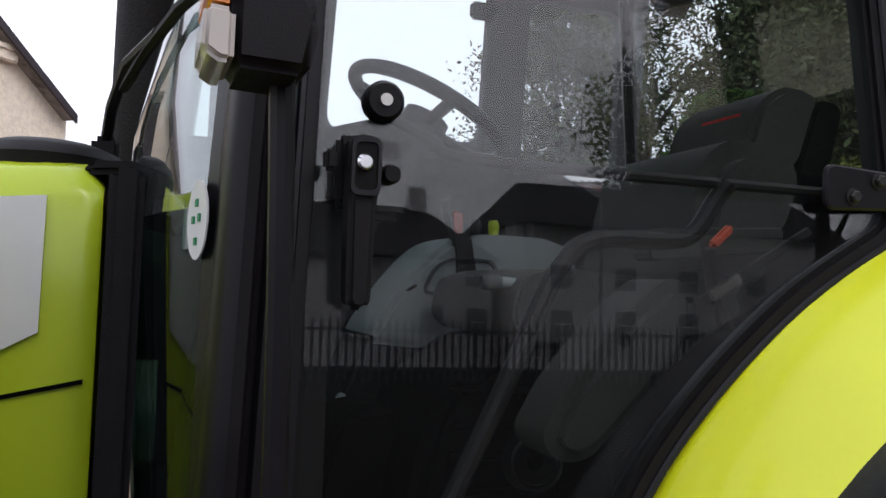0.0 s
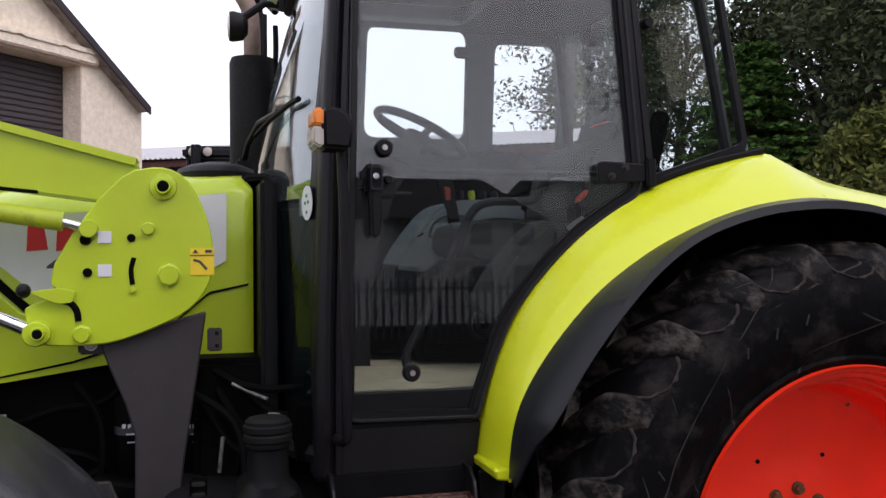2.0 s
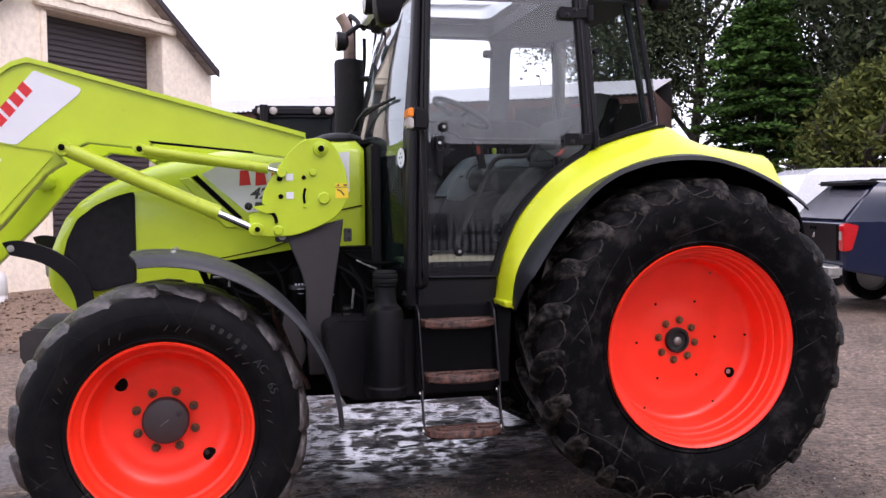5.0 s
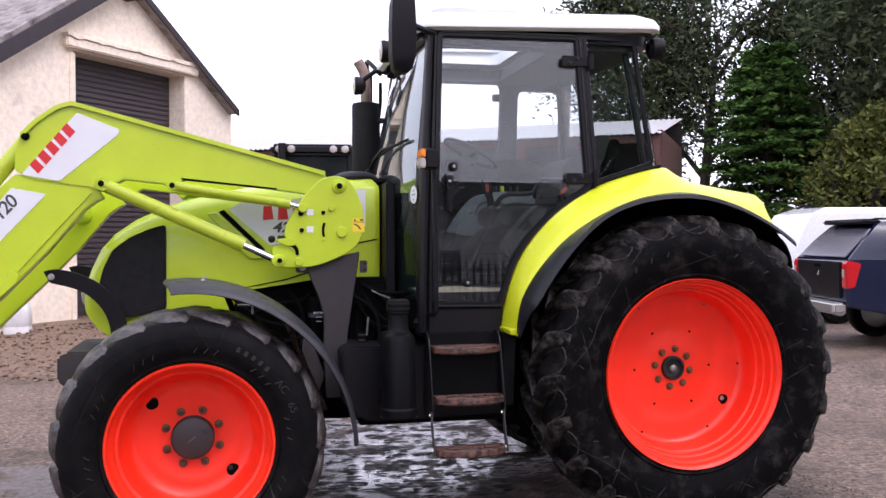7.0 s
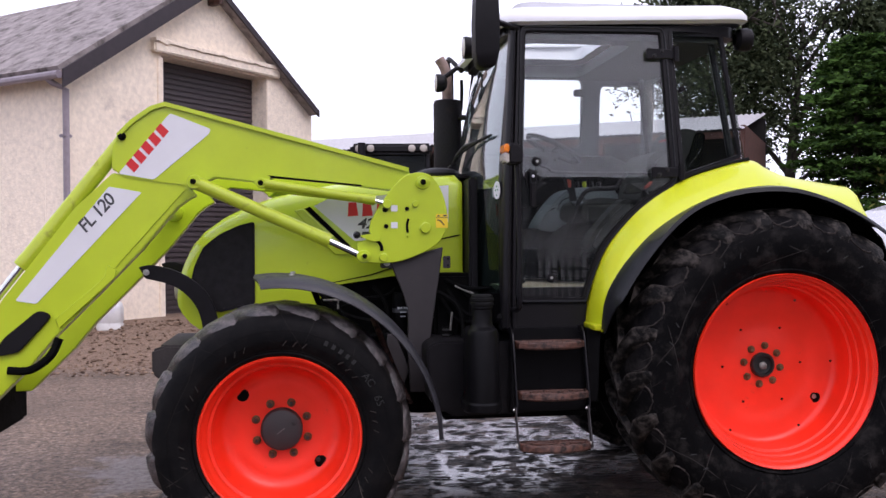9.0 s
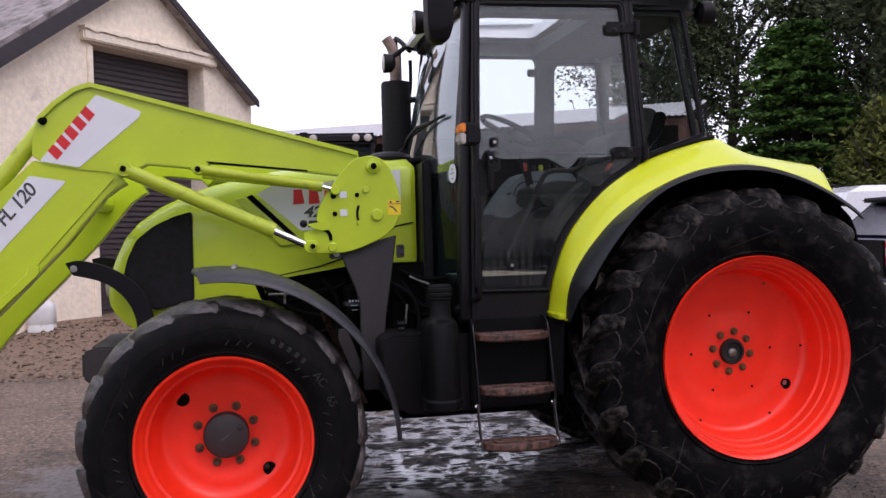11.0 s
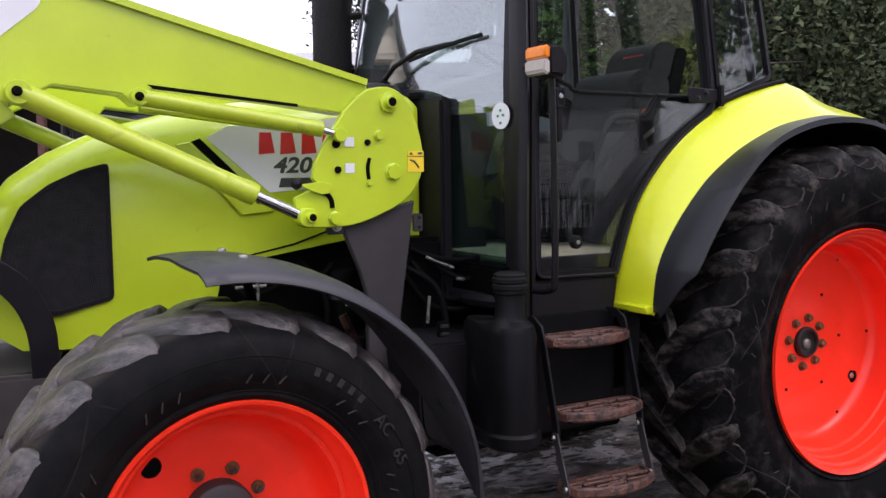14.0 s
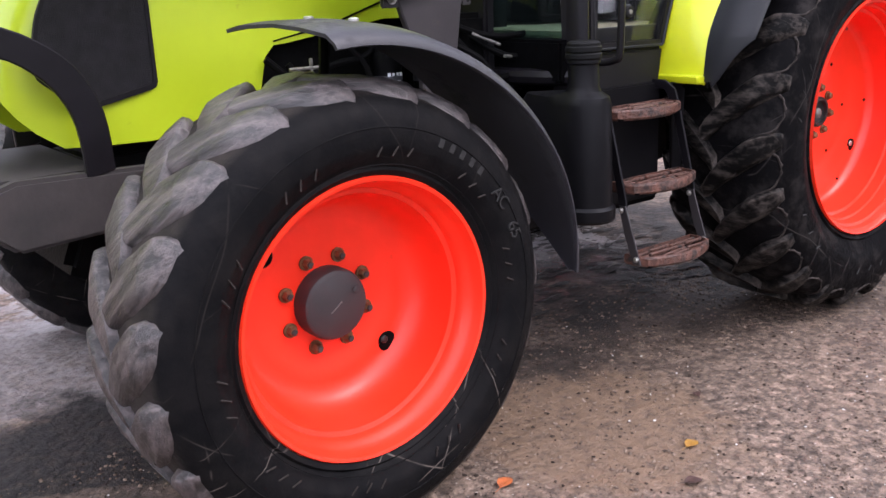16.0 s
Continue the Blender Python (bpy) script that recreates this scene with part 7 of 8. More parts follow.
def broad_tree(at, height, radius, seed, label, clumps=170, per=85, mat=None, low=0.25, size=0.13, group="trees behind the yard"):
    rng = np.random.default_rng(seed)
    x, y, z = at
    t = thing("tree", label, "tree", at, group)
    bm = bmesh.new()
    lean = rng.normal(0, 0.25, 2)
    trunk = [(x + lean[0] * s, y + lean[1] * s, z + height * 0.62 * s) for s in (0, 0.15, 0.4, 0.7, 1)]
    add_tube(bm, trunk, [0.30, 0.24, 0.19, 0.12, 0.05], 10)
    cs = []
    limbs = 11
    for i in range(limbs):
        s = 0.35 + 0.6 * i / limbs
        a = i * 2.4 + rng.uniform(-0.4, 0.4)
        b = Vector(trunk[0]).lerp(Vector(trunk[-1]), s)
        r = radius * rng.uniform(0.55, 0.95)
        e = b + Vector((math.cos(a) * r, math.sin(a) * r, height * rng.uniform(0.08, 0.30)))
        mid = b.lerp(e, 0.5) + Vector((0, 0, 0.4))
        add_tube(bm, [b, mid, e], [0.10, 0.06, 0.02], 6)
        for _ in range(2):
            w = mid.lerp(e, rng.uniform(0.1, 0.9))
            add_tube(bm, [w, w + Vector(rng.normal(0, 0.7, 3))], [0.035, 0.01], 5)
    part("trunk", bm, BARK, t, "grey-brown trunk and limbs")
    while len(cs) < clumps:
        q = rng.uniform(-1, 1, 3)
        r = np.linalg.norm(q)
        if r > 1 or r < 0.35 + 0.25 * rng.uniform():
            continue
        h = low + (1 - low) * (q[2] * 0.5 + 0.5)
        bulge = 1.0 - 0.45 * max(0, (h - 0.6)) / 0.4
        wob = 0.75 + 0.5 * noise.noise(Vector((q[0] * 2 + seed, q[1] * 2, q[2] * 2)))
        cs.append((x + q[0] * radius * bulge * wob + lean[0], y + q[1] * radius * bulge * wob + lean[1], z + height * h))
    leaves("crown", cs, per, radius * 0.115, size, mat or LEAF_DARK, t, rng, 0.2, 0.25)
    return t


def conifer(at, height, radius, seed, label):
    """Tiers of drooping sprays round a straight trunk."""
    rng = np.random.default_rng(seed)
    x, y, z = at
    t = thing("conifer", label, "tree", at, "trees behind the yard")
    bm = tube([(x, y, z), (x, y, z + height * 0.5), (x, y, z + height * 0.97)], [0.16, 0.10, 0.02], 8)
    cs = []
    for k in range(15):
        h = (k + 0.5) / 15
        for q in range(15):
            r = radius * (1 - h) ** 0.42 * rng.uniform(0.62, 1.10)
            a = q * 2 * math.pi / 15 + k * 0.21 + rng.uniform(-0.15, 0.15)
            dz = rng.uniform(-0.26, 0.26)
            e = Vector((x + math.cos(a) * r, y + math.sin(a) * r, z + 0.35 + height * h * 0.97 - 0.20 * r + dz))
            b = Vector((x, y, z + 0.35 + height * h * 0.95))
            add_tube(bm, [b, e], [0.02, 0.006], 4)
            for s in (0.5, 0.68, 0.84, 1.0):
                cs.append(tuple(b.lerp(e, s) + Vector((0, 0, 0.10 * s))))
    part("trunk", bm, BARK, t)
    leaves("crown", cs, 42, 0.17, 0.085, LEAF_CONIFER, t, rng, 0.74, 0.03)
    return t


broad_tree((14.0, 26.0, 0), 14.5, 4.4, 3, "tall dark broadleaf tree with gaps of sky", 130, 130, low=0.28, size=0.098)
broad_tree((11.3, 27.0, 0), 13.0, 3.3, 13, "slender dark broadleaf tree", 170, 170, low=0.34, size=0.095)
broad_tree((18.6, 23.5, 0), 14.0, 4.6, 4, "tall dark broadleaf tree with dense crown", 290, 140, low=0.12, size=0.126)
broad_tree((15.6, 16.6, 0), 12.5, 3.4, 5, "dark broadleaf tree overhanging the parked cars", 240, 85, low=0.18, size=0.12)
broad_tree((24.5, 21.0, 0), 14.0, 4.8, 6, "tall dark broadleaf tree with dense crown", 280, 90, low=0.05, size=0.21)
broad_tree((21.0, 12.0, 0), 13.0, 4.0, 7, "dark broadleaf tree beside the yard", 300, 90, low=0.06, size=0.17)
broad_tree((27.0, 14.0, 0), 14.0, 4.8, 17, "dark broadleaf tree beside the yard", 280, 80, low=0.05, size=0.22)
conifer((12.0, 18.2, 0), 6.7, 2.25, 8, "dense green cypress with tiered drooping sprays")
broad_tree((12.4, 14.2, 0), 4.7, 2.0, 9, "yellowing green bush behind the cars", 120, 75, LEAF_BUSH, 0.08, 0.09)
broad_tree((16.2, 12.6, 0), 6.5, 2.6, 10, "dark green bushy tree beside the yard", 240, 90, LEAF_DARK, 0.05, 0.10)

# ---- open barn beyond the yard ----
SHEET = material("pale_corrugated_sheet", (0.46, 0.45, 0.46), 0.6, grain=0.12, scale=6, dirt=(0.28, 0.26, 0.25), dirt_at=0.6)
TIMBER = material("red_brown_timber", (0.10, 0.045, 0.035), 0.8, grain=0.3, scale=9)
# near-black puts the shade inside the open barn into the boards' colour
VOID = material("barn_boarding_shade_black", (0.022, 0.020, 0.020), 0.9, grain=0.3, scale=4)
A_, B_ = Vector((-6.5, 24.6, 0)), Vector((7.55, 15.62, 0))
dirn = (B_ - A_).normalized()
W = Matrix.Translation(A_) @ Matrix.Rotation(math.atan2(dirn.y, dirn.x), 4, "Z")
barn = thing("barn", "low open-fronted barn with a pale corrugated roof", "barn", A_)
long = (B_ - A_).length
bm = bmesh.new()
n_ = int(long / 0.075)
top_, bot_ = [], []
for k in range(n_ + 1):
    x = long * k / n_
    w = 0.022 * (1 if k % 2 else -1)
    top_.append(bm.verts.new((x, 5.2, 5.02 + w)))
    bot_.append(bm.verts.new((x, -0.3, 4.02 + w)))
for k in range(n_):
    bm.faces.new((bot_[k], bot_[k + 1], top_[k + 1], top_[k]))
part("roof_sheet", placed(bm, W), SHEET, barn, "pale grey corrugated sheet", 10)
part("back_wall", placed(boxed((long / 2, 5.1, 2.4), (long, 0.1, 4.9), 0), W), VOID, barn, "boarded back wall, near-black for the shade inside")
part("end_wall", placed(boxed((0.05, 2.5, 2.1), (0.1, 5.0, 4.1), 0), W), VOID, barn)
part("end_wall", placed(boxed((long - 0.05, 2.6, 2.1), (0.1, 4.8, 4.1), 0), W), TIMBER, barn, "red-brown boarded end wall")
for k in range(6):
    part("post", placed(boxed((0.1 + (long - 0.2) * k / 5, -0.1, 1.95), (0.18, 0.18, 3.9), 0.01), W), TIMBER, barn, "red-brown timber post")
part("eaves_beam", placed(boxed((long / 2, -0.1, 3.90), (long, 0.08, 0.16), 0.01), W), TIMBER, barn)

# ---- second tractor, parked in front of the barn ----
DARKGLASS = glass("dark_glass", (0.25, 0.32, 0.33), 0.03)
tr = thing("parked_tractor", "dark tractor with roof work lamps parked behind", "tractor", (-1.1, 10.4, 0))
def at2(bm):
    return placed(bm, Matrix.Translation((-1.1, 10.4, 0)) @ Matrix.Rotation(radians(-96), 4, "Z"))
part("roof", at2(boxed((0, 0, 2.93), (1.5, 1.28, 0.17), 0.05, 3)), BLACK, tr, "black cab roof")
for x in (-0.62, 0.62):
    for y in (-0.56, 0.56):
        part("pillar", at2(tube([(x * 1.1, y * 1.06, 1.5), (x, y, 2.86)], 0.04, 8)), BLACK, tr)
for x in (-0.66, 0.66):
    part("glass", at2(boxed((x, 0, 2.2), (0.01, 1.06, 1.25), 0)), DARKGLASS, tr)
for y in (-0.58, 0.58):
    part("glass", at2(boxed((0, y, 2.2), (1.2, 0.01, 1.25), 0)), DARKGLASS, tr)
for y in (-0.50, -0.32, 0.32, 0.50):
    l_ = part("work_lamp", at2(lathe([(0.0, 0.09), (0.06, 0.09), (0.066, 0.05), (0.05, 0.0)], (0.72, y, 2.93), "x", 16)), PLASTIC, tr)
    part("lens", at2(lathe([(0, 0.10), (0.05, 0.096), (0.058, 0.09)], (0.72, y, 2.93), "x", 16)), CLEAR_LENS, l_)
part("body", at2(boxed((0.1, 0, 1.2), (1.7, 1.1, 0.7), 0.06, 2)), DARK, tr, "black cab base")
part("bonnet", at2(boxed((1.75, 0, 1.5), (1.7, 0.75, 0.75), 0.12, 3)), DARK, tr, "dark bonnet")
part("exhaust", at2(tube([(0.95, -0.45, 1.6), (0.95, -0.45, 3.0)], 0.06, 12)), BLACK, tr)
for x, r in ((-0.35, 0.85), (2.2, 0.62)):
    for y in (-0.95, 0.95):
        w_ = part("wheel", at2(lathe([(0.0, -0.1), (r * 0.55, -0.12), (r * 0.58, -0.2), (r * 0.85, -0.24), (r, -0.15), (r, 0.15), (r * 0.85, 0.24), (r * 0.58, 0.2), (0.0, 0.1)], (x, y, r), "y", 32)), RUBBER, tr, "black tractor wheel")

# ---- parked cars ----
NAVY = material("navy_car_paint", (0.006, 0.010, 0.034), 0.22, grain=0.05, coat=0.35)
CARWHITE = material("white_car_paint", (0.74, 0.74, 0.76), 0.25, grain=0.03, coat=0.6)
TINT = material("dark_tinted_car_glass", (0.012, 0.014, 0.016), 0.05, grain=0.02, coat=0.5)
# the pale base colour stands for the sky mirrored in the rear glass
GREYGLASS = material("rear_glass_painted_reflection", (0.15, 0.14, 0.165), 0.15, grain=0.03, coat=0.8)
HIVIS = material("hi_vis_cloth", (0.62, 0.85, 0.03), 0.7, grain=0.1)
PLATE_YELLOW = material("yellow_plate", (0.75, 0.52, 0.02), 0.5, grain=0.05)


def car_wheel(x, y, r, place, parent, out):
    w = part("wheel", placed(lathe([(r * 0.62, -0.10), (r * 0.95, -0.11), (r, -0.08), (r, 0.08), (r * 0.95, 0.11), (r * 0.62, 0.10)], (x, y, r), "y", 36), place), RUBBER, parent, "black tyre")
    part("rim", placed(lathe([(0, -0.06 * out), (r * 0.2, -0.07 * out), (r * 0.55, -0.04 * out), (r * 0.64, -0.09 * out), (r * 0.64, 0.05 * out)], (x, y, r), "y", 24), place), ZINC, w, "alloy rim")


head = Vector((0.966, -0.259, 0))
left = Vector((0.259, 0.966, 0))
stand = Matrix.Translation(Vector((5.02, 5.37, 0.145)) + left * 0.90) @ Matrix.Rotation(math.atan2(head.y, head.x), 4, "Z")
place = stand @ Matrix.Diagonal((1, 1, 0.87, 1))
pick = thing("pickup_truck", "dark navy pickup truck with a hard canopy, parked", "pickup", (5.02, 5.37, 0.145))
HW = 0.92
prof = [(0.0, 0.62), (0.0, 1.28), (0.03, 1.32), (2.9, 1.32), (3.55, 1.30), (4.1, 1.16), (5.05, 1.08), (5.22, 0.95), (5.22, 0.50), (4.75, 0.45), (4.62, 0.80), (4.2, 0.88), (3.8, 0.80), (3.68, 0.42), (1.55, 0.42), (1.45, 0.80), (1.06, 0.88), (0.68, 0.80), (0.55, 0.50)]
part("body", placed(slab(prof, -HW, HW, 0.03, 3), place), NAVY, pick, "glossy navy body", 30)
canopy = loft([[(x0, -w, z), (x1, -w, z), (x1, w, z), (x0, w, z)] for z, x0, x1, w in ((1.30, 0.03, 3.6, 0.90), (1.55, 0.22, 3.35, 0.86), (1.78, 0.42, 2.75, 0.76), (1.84, 0.52, 2.55, 0.68))], True)
part("canopy", placed(bevelled(canopy, 0.06, 3), place), NAVY, pick, "navy hard canopy and cab", 30)
tail = loft([[(0.015 + d, -w, z), (0.015 + d, w, z)] for z, d, w in ((1.33, 0.0, 0.80), (1.55, 0.18, 0.76), (1.74, 0.36, 0.68))])
part("rear_glass", placed(thicken(tail, 0.012), place), GREYGLASS, pick, "canopy rear glass with a pale reflection in its colour")
part("spoiler", placed(boxed((0.40, 0, 1.845), (0.26, 1.34, 0.07), 0.03, 3), place), BLACK, pick)
for s in (-1, 1):
    side = slab(rounded([(0.72, 1.40), (1.75, 1.40), (1.75, 1.70), (0.98, 1.70)], 0.06, 3), s * 0.872 - 0.012, s * 0.872 + 0.012, 0.003)
    part("side_window", placed(side, place @ Matrix.Translation((0, s * 0.0, 0))), TINT, pick, "dark canopy side window")
    front = slab(rounded([(1.95, 1.40), (3.30, 1.38), (2.80, 1.70), (1.95, 1.70)], 0.05, 3), s * 0.872 - 0.012, s * 0.872 + 0.012, 0.003)
    part("side_window", placed(front, place), TINT, pick)
    lampz = slab(rounded([(-0.02, 0.88), (0.09, 0.90), (0.17, 1.24), (0.01, 1.28), (-0.025, 1.24)], 0.02, 2), min(s * 0.80, s * 0.945), max(s * 0.80, s * 0.945), 0.012, 2)
    tl = part("tail_lamp", placed(lampz, place), RED_LENS, pick, "red tail lamp with a clear insert")
    part("lamp_insert", placed(boxed((-0.028, s * 0.865, 1.10), (0.012, 0.06, 0.12), 0.004), place), CLEAR_LENS, tl)
    part("roof_rail", placed(tube([(0.9, s * 0.66, 1.86), (1.0, s * 0.66, 1.91), (2.3, s * 0.66, 1.91), (2.4, s * 0.66, 1.86)], 0.018, 8), place), BLACK, pick)
    for x in (1.06, 4.2):
        car_wheel(x, s * 0.82, 0.36, stand, pick, s)
part("tailgate", placed(boxed((-0.012, 0, 1.0), (0.03, 1.52, 0.52), 0.012, 2), place), BLACK, pick, "dark tailgate")
part("tailgate_handle", placed(boxed((-0.03, 0.0, 1.19), (0.02, 0.20, 0.05), 0.006), place), DARK, pick)
part("badge", placed(lathe([(0, -0.034), (0.03, -0.032), (0.05, -0.026), (0.05, 0)], (0, 0.0, 1.08), "x", 20), place), CHROME, pick, "chromed round badge")
part("bumper", placed(boxed((-0.09, 0, 0.60), (0.17, 1.84, 0.17), 0.035, 3), place), ZINC, pick, "silver step bumper")
part("number_plate", placed(boxed((-0.178, 0.52, 0.64), (0.012, 0.50, 0.11), 0.003), place), PLATE_YELLOW, pick, "yellow number plate with dark bars")
for k in range(5):
    part("plate_bar", placed(boxed((-0.185, 0.35 + 0.085 * k, 0.64), (0.006, 0.045, 0.07), 0), place), GREY_INK, pick)

place2 = Matrix.Translation((6.55, 9.5, 0.145)) @ Matrix.Rotation(radians(-8), 4, "Z")
van = thing("white_car", "white parked estate car with dark windows", "car", (6.55, 9.5, 0.145))
vp = [(0.0, 0.45), (-0.03, 0.95), (0.02, 1.05), (4.0, 1.0), (4.5, 0.80), (4.5, 0.35), (3.95, 0.32), (3.85, 0.62), (3.5, 0.72), (3.15, 0.62), (3.05, 0.3), (1.2, 0.3), (1.1, 0.62), (0.78, 0.72), (0.45, 0.62), (0.35, 0.38)]
part("body", placed(slab(vp, -0.9, 0.9, 0.04, 3), place2), CARWHITE, van, "white body", 30)
gh_ = loft([[(x0, -w, z), (x1, -w, z), (x1, w, z), (x0, w, z)] for z, x0, x1, w in ((1.02, 0.02, 3.7, 0.87), (1.42, 0.18, 3.05, 0.80), (1.80, 0.42, 2.45, 0.70), (1.90, 0.70, 2.2, 0.58))], True)
part("cabin", placed(bevelled(gh_, 0.04, 2), place2), CARWHITE, van, "white roof and pillars", 30)
for s in (-1, 1):
    part("side_window", placed(slab(rounded([(0.52, 1.20), (3.05, 1.16), (2.55, 1.64), (0.78, 1.68)], 0.08, 3), s * 0.80 - 0.03, s * 0.80 + 0.03, 0.003), place2), TINT, van)
    for x in (0.78, 3.5):
        car_wheel(x, s * 0.80, 0.33, place2, van, s)
part("rear_window", placed(thicken(loft([[(0.09, -0.66, 1.12), (0.09, 0.66, 1.12)], [(0.44, -0.54, 1.60), (0.44, 0.54, 1.60)]]), 0.02), place2), TINT, van)
part("hi_vis_vest", placed(boxed((0.60, -0.70, 1.30), (0.25, 0.24, 0.14), 0.05, 3), place2), HIVIS, van, "yellow-green vest behind the glass")

# ---- jerrycan by the shed ----
HDPE = material("white_translucent_plastic", (0.66, 0.65, 0.63), 0.45, grain=0.08, scale=10, dirt=(0.40, 0.36, 0.30), dirt_at=0.62)
can = thing("jerrycan", "white plastic drum standing on gravel by the shed", "container", (-5.13, 8.35, 0.24))
part("can_body", loft([[(-5.13 + (w * math.copysign(abs(math.cos(a)) ** 0.5, math.cos(a))), 8.35 + w * 0.8 * math.copysign(abs(math.sin(a)) ** 0.5, math.sin(a)), 0.22 + z) for a in (2 * math.pi * k / 28 for k in range(28))] for z, w in
     ((0, 0.145), (0.02, 0.165), (0.18, 0.17), (0.19, 0.163), (0.21, 0.163), (0.22, 0.17), (0.40, 0.17), (0.46, 0.155), (0.50, 0.11), (0.51, 0.05), (0.53, 0.05))], True), HDPE, can, "white plastic body", 50)
part("can_cap", lathe([(0, 0.04), (0.05, 0.04), (0.056, 0.03), (0.056, 0)], (-5.09, 8.33, 0.735), "z", 18), HDPE, can)
part("can_handle", tube(smooth_line([(-5.24, 8.35, 0.70), (-5.22, 8.35, 0.76), (-5.14, 8.35, 0.76), (-5.13, 8.35, 0.72)], 4), 0.014, 8), HDPE, can)

# ---- across the road behind the camera: fence and houses, seen mirrored in the glass ----
IRON = material("dark_grey_iron_paint", (0.055, 0.053, 0.055), 0.6, grain=0.1)
RENDER = material("pale_rendered_house_wall", (0.76, 0.73, 0.70), 0.9, grain=0.12, scale=5, bump=0.3, bscale=60, dirt=(0.20, 0.18, 0.16), dirt_at=0.6, dirt_scale=1.5)
FY = -27.0
fence = thing("fence", "dark grey steel palisade fence along the road", "fence", (3, FY, 0))
pale = slab([(-0.045, 0.06), (0.045, 0.06), (0.045, 1.93), (0.0, 2.06), (-0.045, 1.93)], -0.012, 0.012, 0.004)
p0 = part("picket", pale, IRON, fence, "", 35, Matrix.Translation((-14, FY, 0)))
p0.matrix_parent_inverse = fence.matrix_basis.inverted()
for k in range(1, 140):
    o = new("picket", p0.data)
    o.parent = fence
    o.matrix_parent_inverse = fence.matrix_basis.inverted()
    o.matrix_basis = Matrix.Translation((-14 + 0.27 * k, FY, 0))
for z in (0.45, 1.68):
    part("rail", boxed((4.75, FY - 0.04, z), (37.8, 0.05, 0.09), 0.006), IRON, fence)
for k in range(14):
    part("post", boxed((-14 + 2.9 * k, FY - 0.10, 0.95), (0.09, 0.09, 1.9), 0.006), IRON, fence)
SASH = material("white_sash_paint", (0.70, 0.70, 0.70), 0.4, grain=0.05)
CURTAIN = material("grey_curtained_window", (0.20, 0.20, 0.205), 0.3, grain=0.2, scale=3)
DARK_SLATE = material("dark_wet_slate", (0.030, 0.029, 0.031), 0.7, grain=0.3, scale=5, bump=0.4, bscale=20, spec=0.15)


def house(x0, x1, y, eave, ridge, windows, label):
    """A two-storey house facing the road with a hipped slate roof, sash windows on both floors and chimneys."""
    h = thing("house", label, "house", ((x0 + x1) / 2, y, 0), "houses across the road")
    part("wall", boxed(((x0 + x1) / 2, y - 4, eave / 2), (x1 - x0, 8, eave), 0), RENDER, h, "pale rendered wall")
    hip = 2.4
    bm = bmesh.new()
    foot = [bm.verts.new(p) for p in ((x0 - 0.3, y + 0.4, eave - 0.1), (x1 + 0.3, y + 0.4, eave - 0.1), (x1 + 0.3, y - 8.4, eave - 0.1), (x0 - 0.3, y - 8.4, eave - 0.1))]
    top = [bm.verts.new(p) for p in ((x0 + hip, y - 4, ridge), (x1 - hip, y - 4, ridge))]
    for f in ((foot[0], foot[1], top[1], top[0]), (foot[1], foot[2], top[1]), (foot[2], foot[3], top[0], top[1]), (foot[3], foot[0], top[0]), tuple(foot[::-1])):
        bm.faces.new(f)
    part("roof", bm, DARK_SLATE, h, "dark slate roof")
    part("gutter", boxed(((x0 + x1) / 2, y + 0.45, eave - 0.12), (x1 - x0 + 0.6, 0.12, 0.12), 0.02), IRON, h)
    for xw in windows:
        for z, tall in ((2.15, 1.45), (4.35, 1.15)):
            w = part("window", boxed((xw, y + 0.02, z), (1.25, 0.10, tall), 0.01), SASH, h)
            for dz in (-0.25, 0.25):
                part("pane", boxed((xw, y + 0.07, z + dz * tall * 0.95), (1.10, 0.02, tall * 0.43), 0), CURTAIN, w)
            part("sill", boxed((xw, y + 0.08, z - tall / 2 - 0.05), (1.45, 0.18, 0.10), 0.01), RENDER, w)
    for xc in (x0 + hip + 0.3, x1 - hip - 0.3):
        part("chimney", boxed((xc, y - 4, ridge + 0.4), (0.9, 0.6, 1.3), 0.02), RENDER, h)


house(-16, -2.0, -40, 5.2, 8.0, (-14, -10.5, -7.5, -4), "pale rendered two-storey house with slate roof")
house(-0.5, 14.9, -40, 5.2, 8.0, (1.2, 4.6, 8.1, 11.9, 14.1), "pale rendered two-storey house with slate roof")
house(15.6, 34.0, -38, 6.9, 10.4, (17.6, 21.0, 24.5, 28.5), "tall rendered two-storey house with a steep slate roof")
lamp_post = thing("street_lamp", "grey steel street lamp post beside the road", "street lamp", (17.0, -33.0, 0))
part("post", lathe([(0, 0), (0.10, 0), (0.10, 1.2), (0.07, 1.25), (0.05, 8.0), (0, 8.0)], (17.0, -33.0, 0), "z", 12), PIPE, lamp_post)
part("lantern", boxed((17.0, -32.6, 8.02), (0.22, 0.9, 0.12), 0.04, 2), PIPE, lamp_post)
# out of view, added so the quarter window mirrors something dark
broad_tree((28.0, -9.0, 0), 14.0, 6.0, 21, "unseen broadleaf tree across the road", 420, 70, low=0.08, size=0.25, group="trees across the road")
broad_tree((15.2, -18.0, 0), 16.5, 6.2, 23, "tall dark unseen broadleaf tree across the road", 900, 200, low=0.36, size=0.10, group="trees across the road")
# out of view, added to thicken the dark mirrored in the door glass
broad_tree((25.0, -22.0, 0), 22.0, 7.5, 24, "tall dark unseen broadleaf tree across the road", 800, 80, low=0.30, size=0.45, group="trees across the road")
broad_tree((-22.0, -20.0, 0), 11.0, 4.5, 22, "unseen broadleaf tree across the road", 120, 60, low=0.15, size=0.2, group="trees across the road")


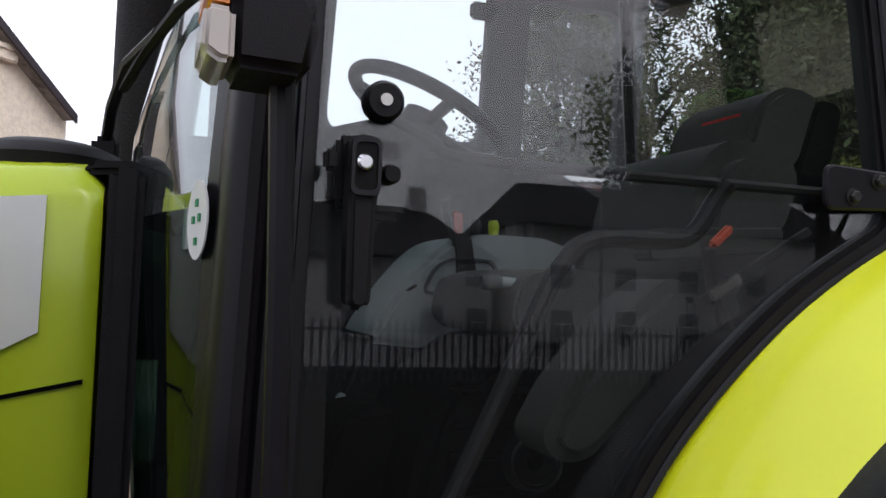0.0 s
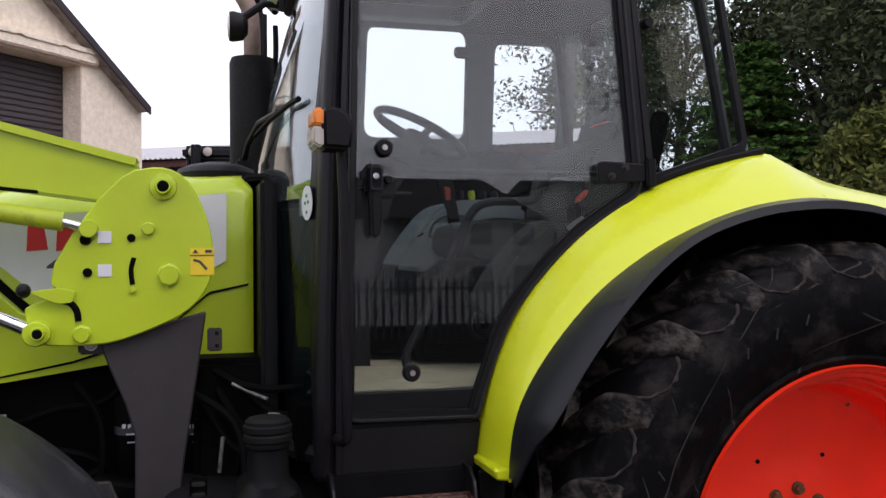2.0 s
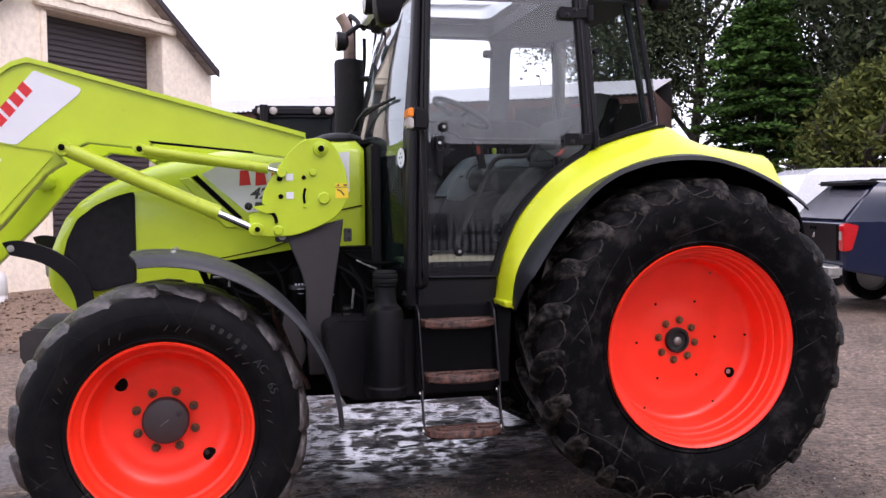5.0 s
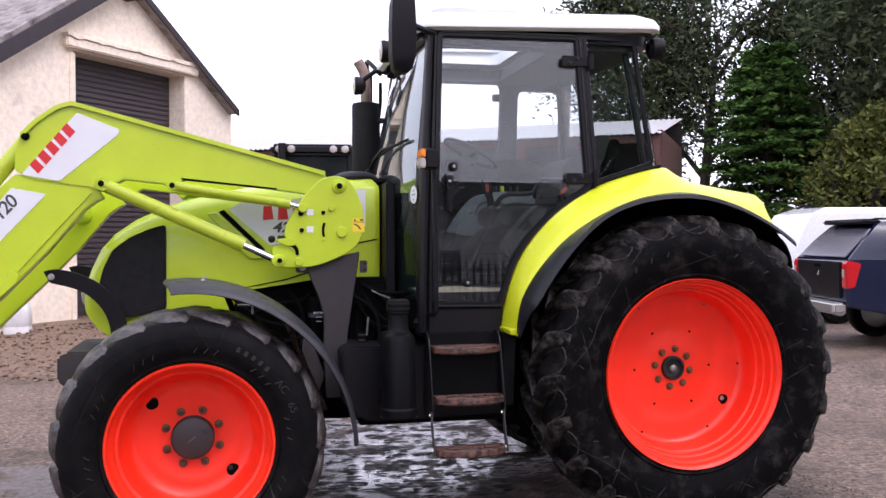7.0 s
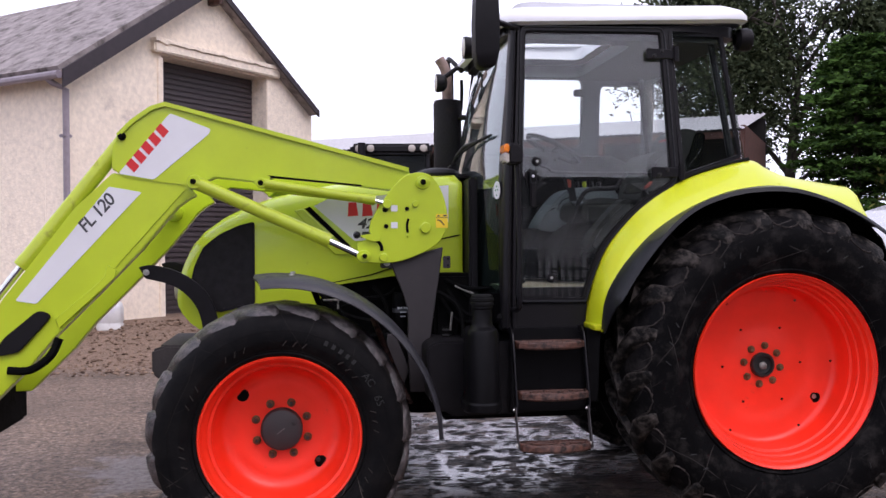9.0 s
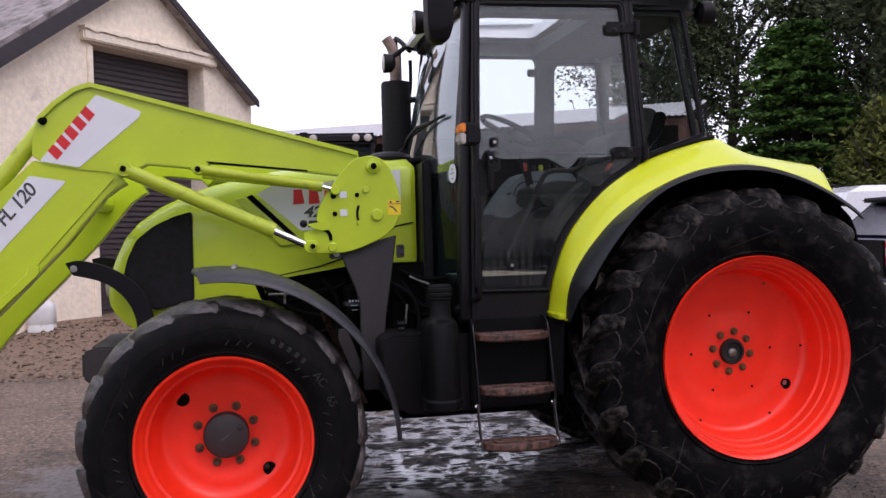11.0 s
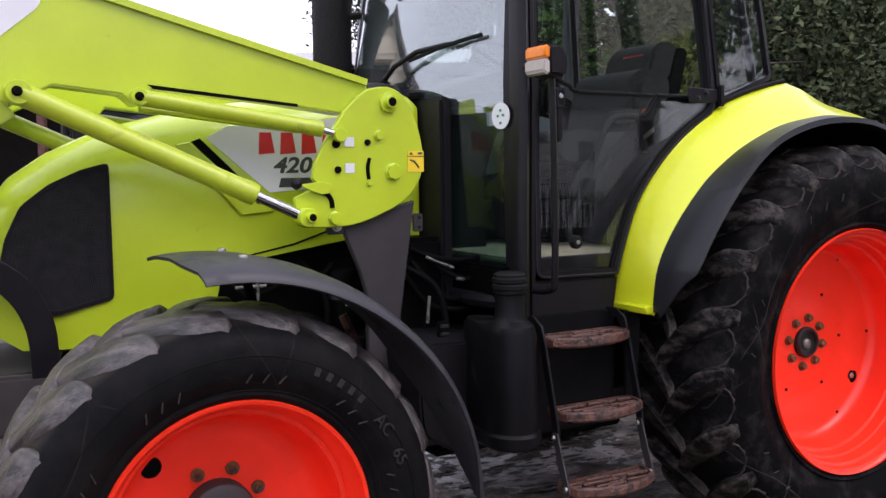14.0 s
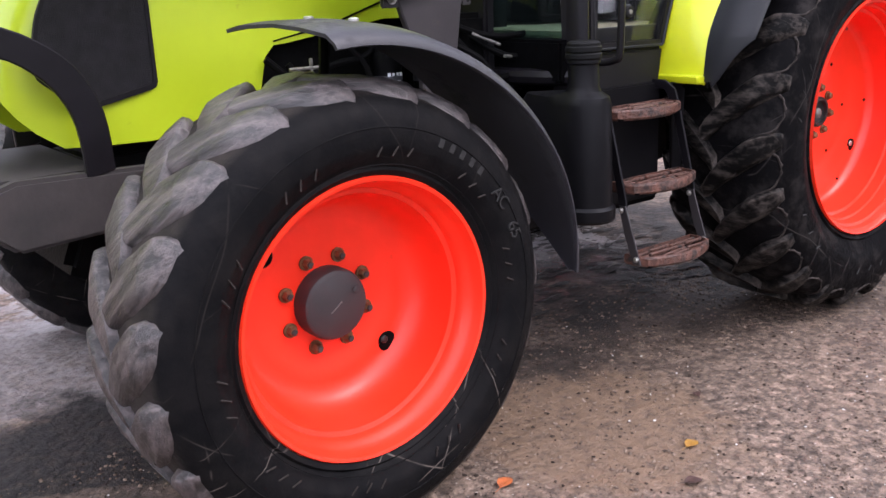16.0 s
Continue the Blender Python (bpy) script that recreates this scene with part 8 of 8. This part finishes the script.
# ---- litter on the yard ----
LEAF_ORANGE = material("orange_fallen_leaf", (0.42, 0.11, 0.03), 0.6, grain=0.3, scale=60)
LEAF_OCHRE = material("ochre_fallen_leaf", (0.30, 0.15, 0.02), 0.6, grain=0.4, scale=60)
LEAF_BROWN = material("brown_fallen_leaf", (0.05, 0.022, 0.016), 0.7, grain=0.25, scale=60)


def fallen_leaf(x, y, turn, size, mat, label):
    """A curled pointed leaf with a stalk."""
    rows_ = []
    for i in range(7):
        s = i / 6
        w = size * 0.34 * math.sin(math.pi * min(1, s * 0.95 + 0.03)) ** 0.8 + 0.001
        rows_.append([(s * size, k * w, 0.003 + 0.005 * math.sin(3 * s) + 0.005 * abs(k) * (1 - s)) for k in (-1, -0.5, 0, 0.5, 1)])
    m = Matrix.Translation((x, y, ground_height(x, y) + 0.004)) @ Matrix.Rotation(radians(turn), 4, "Z")
    t = thing("fallen_leaf", label, "leaf", (x, y, 0.0), "fallen leaves")
    part("blade", placed(thicken(loft(rows_), 0.0012), m), mat, t, "", 60)
    part("stalk", placed(tube([(-0.03 * size / 0.07, 0.004, 0.004), (0.0, 0, 0.006), (size * 0.3, 0, 0.010)], 0.0012, 5), m), mat, t)


fallen_leaf(-2.20, -0.32, 25, 0.065, LEAF_ORANGE, "orange-brown fallen leaf on grit")
fallen_leaf(-1.60, -0.53, 8, 0.058, LEAF_OCHRE, "ochre fallen leaf on grit")
fallen_leaf(-1.78, -0.66, -20, 0.055, LEAF_BROWN, "dark brown shrivelled leaf on grit")
fallen_leaf(-1.27, -0.33, 60, 0.04, LEAF_BROWN, "dark brown shrivelled leaf on grit")

GRIT = leaf_material("mixed_grit", (0.020, 0.015, 0.012), (0.26, 0.195, 0.150))
PALE_GRIT = material("pale_quartz_chip", (0.55, 0.53, 0.50), 0.6, grain=0.15, scale=90)


def scatter(name, count, box, sizes, mat, seed, label, squash=(1, 1, 1)):
    """Loose angular chips lying on the yard, in one mesh."""
    rng = np.random.default_rng(seed)
    ico = np.array([(0, 0, 0.62), (0.9, 0, 0.1), (0.28, 0.86, 0), (-0.73, 0.53, 0.12), (-0.73, -0.53, 0), (0.28, -0.86, 0.1), (0, 0, -0.5)])
    tri = [(0, 1, 2), (0, 2, 3), (0, 3, 4), (0, 4, 5), (0, 5, 1), (6, 2, 1), (6, 3, 2), (6, 4, 3), (6, 5, 4), (6, 1, 5)]
    vs, fs = [], []
    for i in range(count):
        x, y = rng.uniform(box[0], box[1]), rng.uniform(box[2], box[3])
        s = sizes[0] + (sizes[1] - sizes[0]) * rng.uniform() ** 3
        a = rng.uniform(0, 6.28)
        q = ico * s * rng.uniform(0.6, 1.3, 3) * np.array(squash)
        r = np.array([[math.cos(a), -math.sin(a), 0], [math.sin(a), math.cos(a), 0], [0, 0, 1]])
        q = (q @ r.T if squash[0] == 1 else q) + np.array([x, y, ground_height(x, y) + s * 0.25])
        k = len(vs)
        vs += q.tolist()
        fs += [(k + p, k + b, k + c) for p, b, c in tri]
    me = bpy.data.meshes.new(name)
    me.from_pydata(vs, [], fs)
    me.materials.append(mat)
    return tagged(new(name, me), label, "grit", kind="stuff")


scatter("grit", 26000, (-4.4, 1.4, -1.5, 0.7), (0.002, 0.010), GRIT, 5, "loose brown and grey grit over the tarmac")
scatter("quartz_chips", 420, (-4.4, 1.4, -1.5, 0.6), (0.0018, 0.007), PALE_GRIT, 6, "pale stone chips among the grit")
scatter("gravel", 3500, (-7.5, -1.8, 6.2, 8.6), (0.008, 0.040), leaf_material("brown_gravel", (0.07, 0.045, 0.032), (0.30, 0.21, 0.15)), 8, "brown gravel on the bank by the shed")
scatter("mud_lumps", 2600, (-2.4, 0.5, 0.5, 3.4), (0.005, 0.034), material("dark_mud", (0.020, 0.017, 0.015), 0.8, grain=0.3, scale=30, bump=0.5, bscale=60), 7, "dark mud lumps in the puddles under the machine", (2.2, 0.8, 0.35))
